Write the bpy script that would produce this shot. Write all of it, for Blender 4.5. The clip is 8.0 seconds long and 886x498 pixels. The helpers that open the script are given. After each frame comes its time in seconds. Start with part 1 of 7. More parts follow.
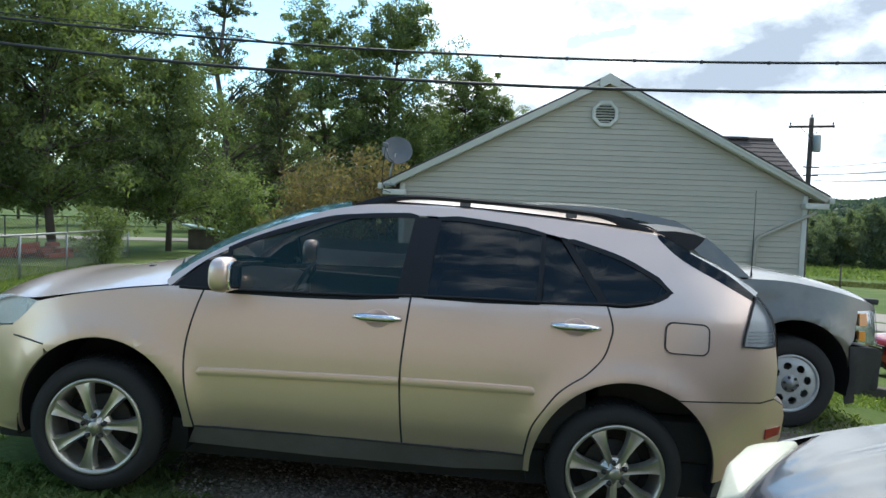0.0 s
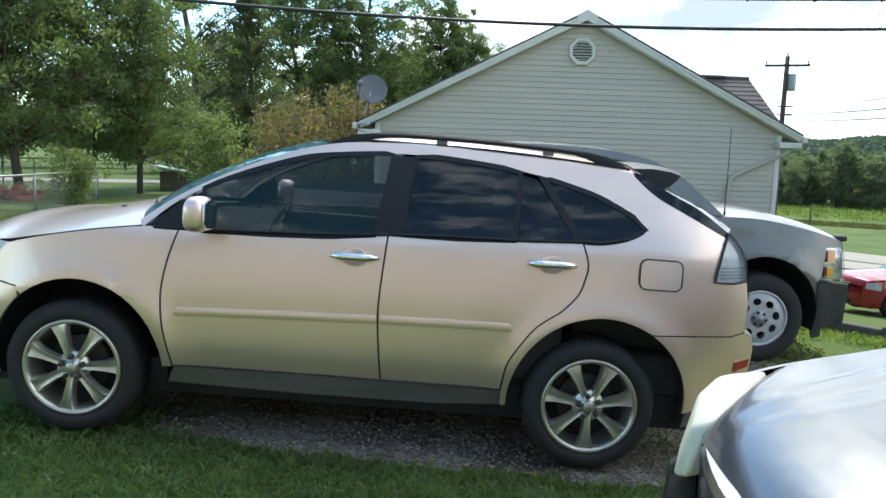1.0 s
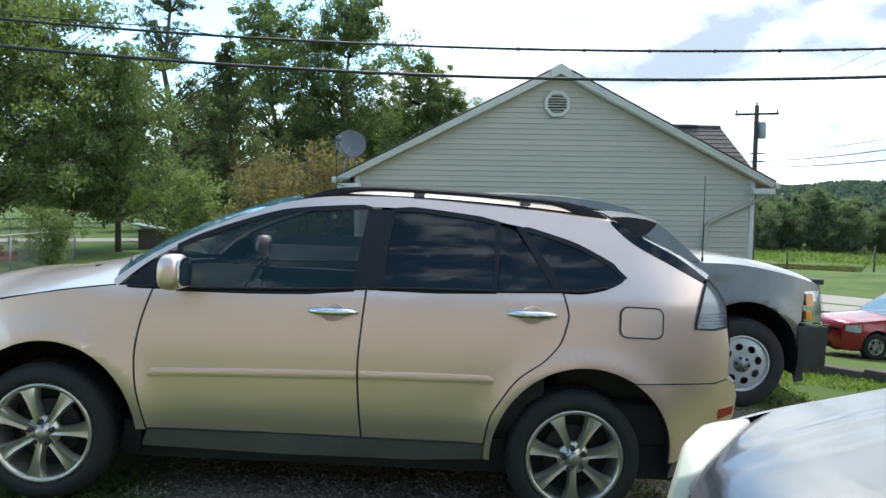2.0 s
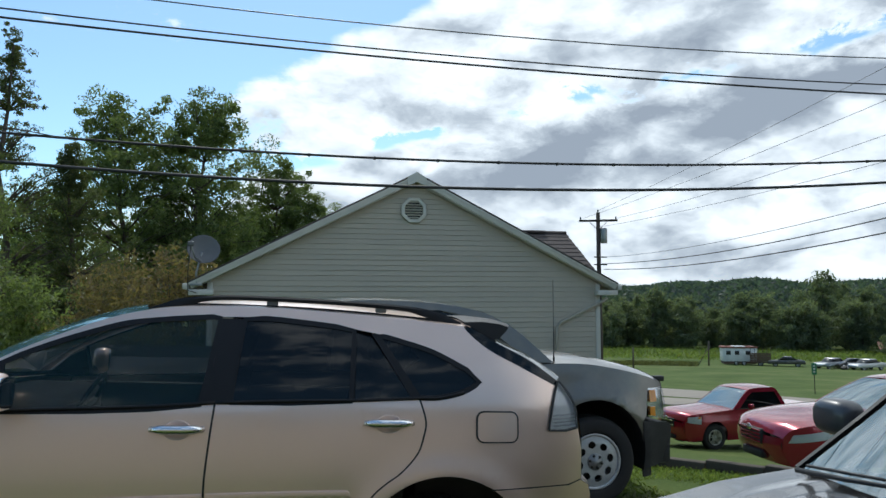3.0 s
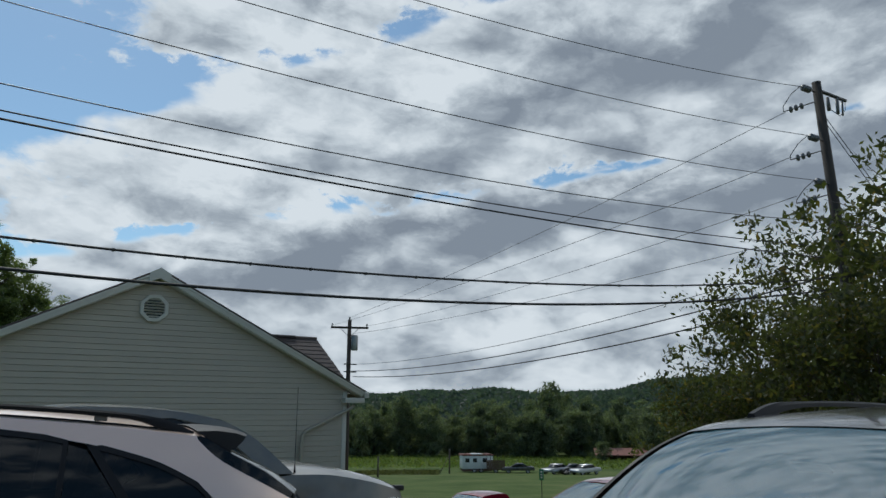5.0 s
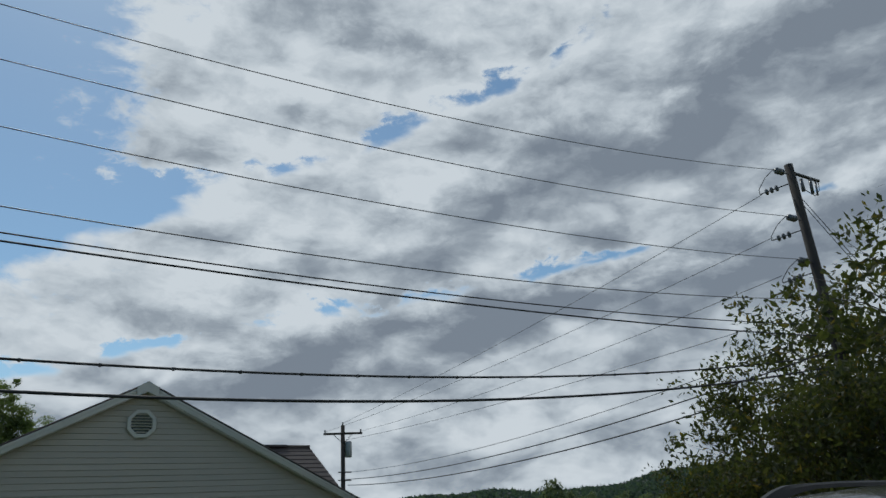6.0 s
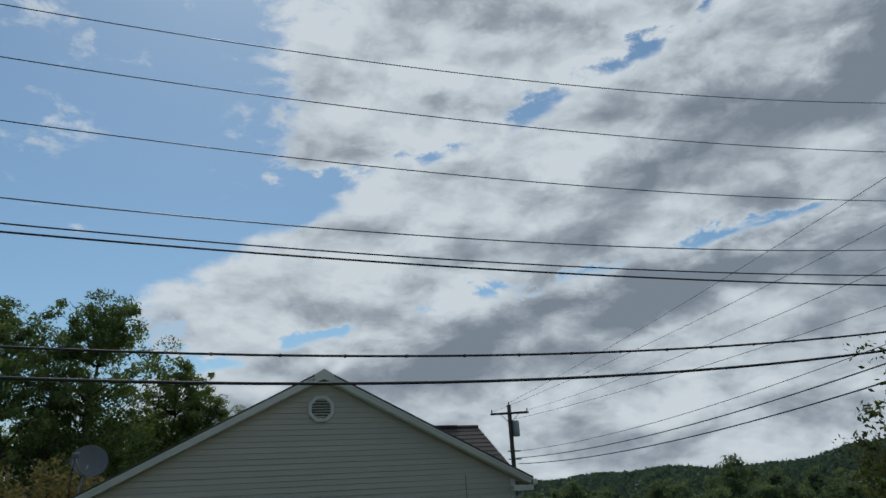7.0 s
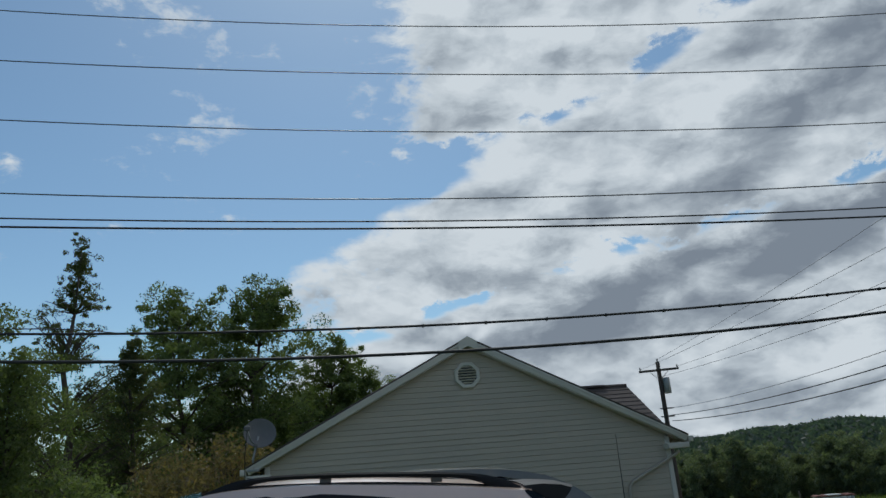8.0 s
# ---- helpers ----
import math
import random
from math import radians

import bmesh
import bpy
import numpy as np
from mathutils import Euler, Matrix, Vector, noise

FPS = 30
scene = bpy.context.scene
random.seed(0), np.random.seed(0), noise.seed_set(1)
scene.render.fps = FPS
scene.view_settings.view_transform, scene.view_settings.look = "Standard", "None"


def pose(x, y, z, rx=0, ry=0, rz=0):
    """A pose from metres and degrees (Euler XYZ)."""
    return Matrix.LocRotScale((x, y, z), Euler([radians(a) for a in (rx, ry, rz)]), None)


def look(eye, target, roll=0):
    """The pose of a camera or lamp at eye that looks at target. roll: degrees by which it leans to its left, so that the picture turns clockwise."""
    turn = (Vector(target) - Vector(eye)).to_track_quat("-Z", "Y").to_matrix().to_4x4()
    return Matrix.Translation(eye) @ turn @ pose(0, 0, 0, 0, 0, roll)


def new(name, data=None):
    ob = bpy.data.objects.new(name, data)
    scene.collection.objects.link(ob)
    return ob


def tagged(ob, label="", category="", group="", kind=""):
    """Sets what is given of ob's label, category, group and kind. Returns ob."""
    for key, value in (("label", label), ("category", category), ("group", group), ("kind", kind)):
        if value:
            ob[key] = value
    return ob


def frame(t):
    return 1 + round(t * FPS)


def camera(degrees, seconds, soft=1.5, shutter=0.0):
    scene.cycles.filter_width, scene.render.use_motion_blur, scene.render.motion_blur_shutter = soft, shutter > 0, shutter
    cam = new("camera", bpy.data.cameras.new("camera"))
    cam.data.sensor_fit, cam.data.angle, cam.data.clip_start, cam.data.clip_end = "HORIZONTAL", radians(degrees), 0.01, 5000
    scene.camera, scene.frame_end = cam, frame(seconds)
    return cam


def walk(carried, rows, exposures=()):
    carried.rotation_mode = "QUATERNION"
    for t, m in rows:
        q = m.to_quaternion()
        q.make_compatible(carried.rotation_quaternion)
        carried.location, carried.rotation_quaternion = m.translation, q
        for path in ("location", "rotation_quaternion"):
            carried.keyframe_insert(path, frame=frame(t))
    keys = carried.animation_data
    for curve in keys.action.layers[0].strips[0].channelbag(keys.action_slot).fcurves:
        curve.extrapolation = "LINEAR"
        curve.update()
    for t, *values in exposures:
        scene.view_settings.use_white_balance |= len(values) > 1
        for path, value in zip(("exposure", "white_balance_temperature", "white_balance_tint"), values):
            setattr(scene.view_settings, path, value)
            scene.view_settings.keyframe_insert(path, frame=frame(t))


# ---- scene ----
cam = camera(61.9, 8.0)
PATH = [
    (0, (1.894, -3.736, 1.554), (1.847, -1.740, 1.443), 2.01),
    (0.5, (1.863, -3.739, 1.544), (1.863, -1.755, 1.298), 3.24),
    (1, (1.889, -3.735, 1.540), (1.912, -1.753, 1.273), 1.87),
    (1.2, (1.900, -3.731, 1.542), (1.937, -1.748, 1.283), 1.28),
    (2.3, (1.910, -3.709, 1.539), (2.018, -1.712, 1.487), 0.26),
    (2.5, (1.916, -3.708, 1.543), (2.081, -1.715, 1.545), -0.17),
    (3, (1.930, -3.726, 1.558), (2.369, -1.781, 1.713), -0.17),
    (3.5, (1.946, -3.722, 1.545), (2.649, -1.867, 1.796), 1.89),
    (4, (1.958, -3.724, 1.545), (2.807, -1.933, 1.809), 2.62),
    (4.5, (1.967, -3.726, 1.544), (2.922, -1.998, 1.864), 1.74),
    (5, (1.955, -3.743, 1.558), (2.984, -2.085, 1.994), 0.03),
    (5.2, (1.952, -3.739, 1.557), (3.017, -2.123, 2.062), -0.56),
    (6.3, (1.946, -3.735, 1.542), (2.924, -2.141, 2.251), -4.57),
    (6.5, (1.949, -3.735, 1.540), (2.827, -2.084, 2.250), -3.61),
    (7, (1.948, -3.737, 1.521), (2.604, -1.968, 2.183), -3.49),
    (7.5, (1.958, -3.739, 1.523), (2.473, -1.908, 2.143), -3.57),
    (8, (1.967, -3.743, 1.527), (2.274, -1.859, 2.124), -4.76),
]
EXPOSURES = [(t, stops, 6050, 5) for t, stops in (
    (0.0, 0.15), (0.5, 0.52), (1.2, 0.60), (2.5, 0.0), (3.0, -0.58), (3.5, -0.98), (4.0, -1.14), (5.2, -1.28), (6.4, -1.47), (8.0, -1.38))]
walk(cam, [(t, look(eye, target, roll)) for t, eye, target, roll in PATH], EXPOSURES)

# ---- light ----
SUN_AZ, SUN_EL = 4.0, 52.0      # degrees right of +y, degrees up
sun = new("sun", bpy.data.lights.new("sun", "SUN"))
sun.data.energy, sun.data.angle, sun.data.color = 3.2, radians(0.6), (1.0, 0.94, 0.84)
_d = Vector((math.sin(radians(SUN_AZ)) * math.cos(radians(SUN_EL)), math.cos(radians(SUN_AZ)) * math.cos(radians(SUN_EL)), math.sin(radians(SUN_EL))))
sun.matrix_world = look(_d * 60, (0, 0, 0))


class Nodes:
    """A short way to write node trees."""

    def __init__(self, tree):
        self.tree = tree
        tree.nodes.clear()

    def put(self, value, socket):
        if value is None:
            return
        if isinstance(value, bpy.types.NodeSocket):
            self.tree.links.new(value, socket)
        else:
            socket.default_value = value

    def node(self, kind, out=0, props=None, **ins):
        n = self.tree.nodes.new(kind)
        for k, v in (props or {}).items():
            setattr(n, k, v)
        for k, v in ins.items():
            key = int(k[1:]) if k[0] == "i" and k[1:].isdigit() else k.replace("_", " ")
            self.put(v, n.inputs[key])
        return n.outputs[out] if len(n.outputs) else None

    def math(self, op, a, b=None, c=None, clamp=False):
        return self.node("ShaderNodeMath", props={"operation": op, "use_clamp": clamp}, i0=a, i1=b, i2=c)

    def noise(self, vec, scale, detail=4.0, rough=0.55, distort=0.0, lac=2.0, out=0):
        return self.node("ShaderNodeTexNoise", out=out, Vector=vec, Scale=scale, Detail=detail, Roughness=rough, Distortion=distort, Lacunarity=lac)

    def ramp(self, fac, stops, smooth=False):
        n = self.tree.nodes.new("ShaderNodeValToRGB")
        self.put(fac, n.inputs[0])
        if smooth:
            n.color_ramp.interpolation = "EASE"
        els = n.color_ramp.elements
        while len(els) < len(stops):
            els.new(0.5)
        for e, (p, c) in zip(els, stops):
            e.position = p
            e.color = (*c, 1) if isinstance(c, tuple) else (c, c, c, 1)
        return n.outputs[0]

    def mix(self, fac, a, b, kind="MIX"):
        n = self.tree.nodes.new("ShaderNodeMix")
        n.data_type, n.blend_type = "RGBA", kind
        for v, s in ((fac, n.inputs[0]), (a, n.inputs[6]), (b, n.inputs[7])):
            self.put((*v, 1) if isinstance(v, tuple) and len(v) == 3 else v, s)
        return n.outputs[2]

    def span(self, v, a, b, c=0.0, d=1.0):
        return self.node("ShaderNodeMapRange", Value=v, From_Min=a, From_Max=b, To_Min=c, To_Max=d)


world = bpy.data.worlds.new("sky")
scene.world = world
world.use_nodes = True
W = Nodes(world.node_tree)
_dir = W.node("ShaderNodeTexCoord", out="Generated")
_sep = W.tree.nodes.new("ShaderNodeSeparateXYZ")
W.put(_dir, _sep.inputs[0])
_az = W.math("DEGREES", W.math("ARCTAN2", _sep.outputs[0], _sep.outputs[1]))
_el = W.math("DEGREES", W.math("ARCSINE", _sep.outputs[2]))
_flat = W.node("ShaderNodeVectorMath", props={"operation": "MULTIPLY"}, i0=_dir, i1=(1.0, 1.0, 1.9))
_warp = W.noise(_flat, 7.0, 4.0, 0.55, out="Color")
_air = W.node("ShaderNodeVectorMath", props={"operation": "MULTIPLY_ADD"}, i0=_warp, i1=(0.07, 0.07, 0.07), i2=_flat)
_big = W.noise(_air, 4.2, 4.0, 0.5)
_mid = W.noise(_air, 9.5, 13.0, 0.67)
_cell = W.node("ShaderNodeTexVoronoi", props={"feature": "F1", "normalize": True}, out="Distance", Vector=_air, Scale=17.0, Detail=4.0, Roughness=0.55)
_puff = W.math("SUBTRACT", 0.62, _cell)


def bell(centre, width):
    """A soft band round a line across the sky, frayed by the large noise."""
    d = W.math("DIVIDE", W.math("SUBTRACT", W.math("MULTIPLY_ADD", W.math("SUBTRACT", _big, 0.5), 7.0, W.math("MULTIPLY_ADD", W.math("SUBTRACT", _mid, 0.5), 5.0, _el)), centre), width)
    return W.math("POWER", 2.718, W.math("MULTIPLY", W.math("MULTIPLY", d, d), -1.0))


_seen = W.span(W.math("ABSOLUTE", _az), 105.0, 75.0)
# the edge of the cloud field: clear on one side, thick on the other, broken again far round
_side = W.math("DIVIDE", W.math("SUBTRACT", _az, W.math("MULTIPLY_ADD", _el, 0.50, -6.0)), 22.0)
_side = W.math("MINIMUM", _side, W.math("DIVIDE", W.math("SUBTRACT", 125.0, _az), 50.0))
_side = W.math("MAXIMUM", W.math("MINIMUM", _side, 0.50), -0.42)
_side = W.math("MAXIMUM", _side, W.span(W.math("ABSOLUTE", _az), 90.0, 140.0, -0.42, -0.30))
# two clear lanes between the long cloud streets
_lane = W.math("MULTIPLY_ADD", _az, 0.165, 11.2)
_lane2 = W.math("MULTIPLY_ADD", _az, 0.30, 20.5)
_torn = W.span(W.noise(_air, 6.5, 3.0, 0.55), 0.38, 0.60, 0.25, 1.15)
_gaps = W.math("MULTIPLY_ADD", bell(_lane, 1.1), 0.52, W.math("MULTIPLY", bell(_lane2, 1.7), W.span(_az, 20.0, 55.0, 0.56, 0.36)))
_gaps = W.math("MULTIPLY", _gaps, _torn)
_low = W.span(_el, 11.0, 4.0, 0.0, 0.14)
_dens = W.math("ADD", W.math("MULTIPLY_ADD", _side, 0.70, 0.62), W.math("MULTIPLY_ADD", _gaps, W.math("MULTIPLY", _seen, -1.0), _low))
_dens = W.math("ADD", _dens, W.math("MULTIPLY_ADD", W.math("SUBTRACT", _mid, 0.5), 1.25, W.math("MULTIPLY_ADD", W.math("SUBTRACT", _big, 0.5), 0.55, W.math("MULTIPLY", W.math("SUBTRACT", _puff, 0.3), 0.35))))
_cover = W.node("ShaderNodeMapRange", props={"interpolation_type": "SMOOTHSTEP"}, Value=_dens, From_Min=0.42, From_Max=0.66)
# grey undersides beneath the crests, heavier towards the thick end
_under = W.math("MULTIPLY", bell(W.math("SUBTRACT", _lane, 3.5), 2.2), W.span(_az, 6.0, 24.0, 0.12, 0.82))
_under2 = W.math("MULTIPLY", bell(W.math("MULTIPLY_ADD", _az, 0.31, 10.5), 3.6), W.span(_az, 20.0, 42.0, 0.08, 0.66))
# relief: a puff is dark where more cloud stands above it, towards the sun
_above = W.node("ShaderNodeVectorMath", props={"operation": "ADD"}, i0=_air, i1=(0.0, 0.010, 0.030))
_relief = W.math("SUBTRACT", W.noise(_above, 9.5, 13.0, 0.67), _mid)
_over = W.node("ShaderNodeVectorMath", props={"operation": "ADD"}, i0=_air, i1=(0.0, 0.02, 0.06))
_swell = W.math("SUBTRACT", W.noise(_over, 8.0, 5.0, 0.5), W.noise(_air, 8.0, 5.0, 0.5))
_thick = W.node("ShaderNodeMapRange", props={"interpolation_type": "SMOOTHSTEP"}, Value=_dens, From_Min=0.55, From_Max=1.05)
_grey = W.math("ADD", W.math("MULTIPLY", W.math("ADD", _under, _under2), _seen), W.math("MULTIPLY_ADD", _thick, 0.26, W.math("MULTIPLY_ADD", _relief, 1.1, W.math("MULTIPLY_ADD", _swell, 1.9, W.math("MULTIPLY", W.math("SUBTRACT", 0.3, _puff), 0.9)))))
_grey = W.math("MULTIPLY", W.math("ADD", _grey, 0.06), W.node("ShaderNodeMapRange", props={"interpolation_type": "SMOOTHSTEP"}, Value=_dens, From_Min=0.46, From_Max=0.66))
_cloud = W.ramp(_grey, [(0.0, (1.0, 1.0, 1.0)), (0.28, (0.80, 0.82, 0.84)), (0.62, (0.50, 0.53, 0.57)), (1.0, (0.32, 0.35, 0.40))])
_cloud = W.mix(1.0, _cloud, (11.2, 11.45, 11.8), "MULTIPLY")
_sky = W.node("ShaderNodeTexSky", props={"sky_type": "NISHITA", "sun_disc": False, "sun_elevation": radians(SUN_EL), "sun_rotation": radians(SUN_AZ), "air_density": 1.0, "dust_density": 0.4, "ozone_density": 1.2})
_haze = W.mix(1.0, _sky, (1.32, 1.48, 1.45), "MULTIPLY")
_all = W.mix(_cover, _haze, _cloud)
_bg = W.node("ShaderNodeBackground", Color=_all, Strength=0.15)
W.node("ShaderNodeOutputWorld", Surface=_bg)

# ---- materials ----
MATS = {}


def material(name, build):
    """A node material made once: build(nodes) returns the inputs of its Principled shader."""
    if name not in MATS:
        m = bpy.data.materials.new(name)
        m.use_nodes = True
        n = Nodes(m.node_tree)
        ins = build(n)
        b = n.tree.nodes.new("ShaderNodeBsdfPrincipled")
        for k, v in ins.items():
            if isinstance(v, tuple) and len(v) == 3 and k in ("Base Color", "Emission Color", "Coat Tint", "Specular Tint"):
                v = (*v, 1)
            n.put(v, b.inputs[k])
        n.node("ShaderNodeOutputMaterial", Surface=b.outputs[0])
        MATS[name] = m
    return MATS[name]


def place(n):
    return n.node("ShaderNodeTexCoord", out="Object")


def world_place(n):
    return n.node("ShaderNodeNewGeometry", out="Position")


def chance(n):
    return n.node("ShaderNodeObjectInfo", out="Random")


def bump(n, height, strength=0.3, distance=0.01):
    return n.node("ShaderNodeBump", Height=height, Strength=strength, Distance=distance)


def stained(name, colour, rough=0.5, metal=0.0, amount=0.25, scale=6.0, bumps=0.15, fine=60.0, vary=0.0, coat=0.0, spec=0.5):
    """A plain surface with large stains, fine grain and a little relief."""

    def build(n):
        v = place(n)
        big, small = n.noise(v, scale, 5.0, 0.6), n.noise(v, fine, 3.0, 0.6)
        k = n.math("ADD", n.math("MULTIPLY", n.math("SUBTRACT", big, 0.5), 2 * amount), n.math("MULTIPLY", n.math("SUBTRACT", small, 0.5), amount))
        if vary:
            k = n.math("ADD", k, n.math("MULTIPLY", n.math("SUBTRACT", chance(n), 0.5), vary))
        c = n.mix(1.0, colour, n.node("ShaderNodeCombineColor", Red=n.math("ADD", k, 1.0), Green=n.math("ADD", k, 1.0), Blue=n.math("MULTIPLY_ADD", k, 0.9, 1.0)), "MULTIPLY")
        r = n.math("MULTIPLY_ADD", n.math("SUBTRACT", big, 0.5), 0.3, rough, clamp=True)
        out = {"Base Color": c, "Roughness": r, "Metallic": metal, "Specular IOR Level": spec, "Coat Weight": coat, "Coat Roughness": 0.06}
        if bumps:
            out["Normal"] = bump(n, small, bumps, 0.004)
        return out

    return material(name, build)


def car_paint(name, colour, flake=0.55, rough=0.34, dust=(0.42, 0.36, 0.26), dusty=0.12):
    """Metallic paint under clear coat, with a film of dust."""

    def build(n):
        v = place(n)
        dirt = n.span(n.noise(v, 3.0, 6.0, 0.65), 0.42, 0.8, 0.0, dusty * 2)
        film = n.span(n.noise(v, 0.9, 3.0, 0.5), 0.3, 0.75, 0.0, dusty)
        f = n.math("ADD", dirt, film, clamp=True)
        flakes = n.noise(v, 900.0, 1.0, 0.5)
        base = n.mix(n.math("MULTIPLY", flakes, 0.12), colour, tuple(min(1, c * 1.25) for c in colour))
        return {
            "Base Color": n.mix(f, base, dust),
            "Metallic": n.math("MULTIPLY_ADD", f, -flake, flake),
            "Roughness": n.math("MULTIPLY_ADD", f, 0.4, rough, clamp=True),
            "Coat Weight": n.math("MULTIPLY_ADD", f, -0.8, 0.9, clamp=True),
            "Coat Roughness": n.span(n.noise(v, 2.0, 2.0, 0.5), 0.3, 0.8, 0.05, 0.12),
            "Normal": bump(n, n.noise(v, 1.6, 2.0, 0.5), 0.05, 0.05),
        }

    return material(name, build)


def glass(name, tint, rough=0.02, alpha=0.35, ior=1.5, spec=0.4):
    """Car glass: part clear, part tinted, with full gloss."""

    def build(n):
        v = place(n)
        smear = n.span(n.noise(v, 4.0, 5.0, 0.65), 0.4, 0.85, 0.0, 0.08)
        return {"Base Color": tint, "Roughness": n.math("ADD", smear, rough), "IOR": ior, "Alpha": alpha, "Specular IOR Level": spec, "Coat Weight": 0.0, "Coat Roughness": 0.02}

    return material(name, build)


GOLD = car_paint("gold_paint", (0.86, 0.655, 0.545), flake=0.78, rough=0.32, dusty=0.02)
PEWTER = car_paint("pewter_paint", (0.145, 0.138, 0.125), flake=0.6, rough=0.33)
SILVER = car_paint("silver_paint", (0.135, 0.135, 0.14), flake=0.8, rough=0.2, dusty=0.08)
RED = car_paint("red_paint", (0.31, 0.004, 0.028), flake=0.35, rough=0.22, dusty=0.015)
BLACK_TRIM = stained("black_trim", (0.010, 0.010, 0.012), rough=0.45, amount=0.3, bumps=0.05, coat=0.0, spec=0.3)
BLACK_PLASTIC = stained("black_plastic", (0.022, 0.022, 0.024), rough=0.62, amount=0.35, bumps=0.2, fine=220)
GREY_PLASTIC = stained("grey_plastic", (0.155, 0.148, 0.138), rough=0.55, amount=0.35, bumps=0.15, fine=200)
RUBBER = stained("tyre_rubber", (0.022, 0.021, 0.02), rough=0.82, amount=0.5, scale=9, bumps=0.25, fine=120)
ALLOY = stained("alloy", (0.60, 0.565, 0.49), rough=0.33, metal=0.8, amount=0.18, scale=12, bumps=0.03)
STEEL_WHEEL = stained("painted_steel", (0.50, 0.50, 0.49), rough=0.42, metal=0.35, amount=0.25, scale=14, bumps=0.05)
CHROME = stained("chrome", (0.85, 0.85, 0.86), rough=0.1, metal=1.0, amount=0.08, bumps=0.0)
DARK_STEEL = stained("dark_steel", (0.06, 0.055, 0.05), rough=0.6, metal=0.5, amount=0.5, scale=20)
WINDOW_TINT = glass("privacy_glass", (0.004, 0.007, 0.009), alpha=0.93)
WINDOW_CLEAR = glass("front_glass", (0.008, 0.03, 0.034), alpha=0.55)
# windscreen tint brightened to teal: reflected sky is painted into the base colour
SCREEN_GLASS = glass("sky_tinted_screen_glass", (0.065, 0.18, 0.23), rough=0.0, alpha=0.78, ior=2.4, spec=1.0)
CABIN = stained("cabin_dark", (0.035, 0.033, 0.03), rough=0.8, amount=0.4)
LENS = glass("lamp_lens", (0.35, 0.37, 0.39), alpha=0.28)
AMBER = stained("amber_lens", (0.75, 0.28, 0.03), rough=0.2, amount=0.15, bumps=0.0, coat=0.8)
RED_LENS = stained("red_lens", (0.35, 0.015, 0.02), rough=0.2, amount=0.15, bumps=0.0, coat=0.8)
YELLOWED = stained("yellowed_lens", (0.60, 0.57, 0.43), rough=0.42, amount=0.14, scale=7, bumps=0.08, coat=0.15)
VINYL = stained("vinyl_siding", (0.46, 0.40, 0.32), rough=0.5, amount=0.10, scale=1.3, bumps=0.12, fine=90, vary=0.06)
BROWN_SIDING = stained("brown_siding", (0.36, 0.325, 0.285), rough=0.55, amount=0.12, scale=1.3, bumps=0.1, fine=90, vary=0.08)
LAMP_SILVER = stained("lamp_reflector", (0.72, 0.73, 0.74), rough=0.32, metal=0.45, amount=0.2, scale=18, bumps=0.1)
SHELL_GREY = stained("mirror_shell", (0.075, 0.075, 0.08), rough=0.36, metal=0.3, amount=0.2, scale=6, coat=0.4)
SATIN = stained("satin_chrome", (0.40, 0.41, 0.43), rough=0.24, metal=0.95, amount=0.15, scale=10)
WHITE_TRIM = stained("white_trim", (0.60, 0.565, 0.50), rough=0.5, amount=0.12, scale=2.5, bumps=0.06)
ROOF = stained("brown_shingle", (0.095, 0.075, 0.068), rough=0.9, amount=0.45, scale=3.0, bumps=0.5, fine=130, vary=0.5)
WOOD_POLE = stained("pole_wood", (0.055, 0.042, 0.034), rough=0.85, amount=0.5, scale=2.5, bumps=0.5, fine=45)
CABLE = stained("black_cable", (0.02, 0.02, 0.022), rough=0.6, amount=0.3, bumps=0.0)
WIRE = stained("bare_wire", (0.10, 0.10, 0.105), rough=0.5, metal=0.6, amount=0.2, bumps=0.0)
CERAMIC = stained("insulator_grey", (0.16, 0.15, 0.15), rough=0.3, amount=0.2, bumps=0.0)
GALVANISED = stained("galvanised", (0.30, 0.31, 0.31), rough=0.5, metal=0.7, amount=0.25, scale=10)
DISH_GREY = stained("dish_grey", (0.13, 0.13, 0.135), rough=0.55, amount=0.2, scale=5)


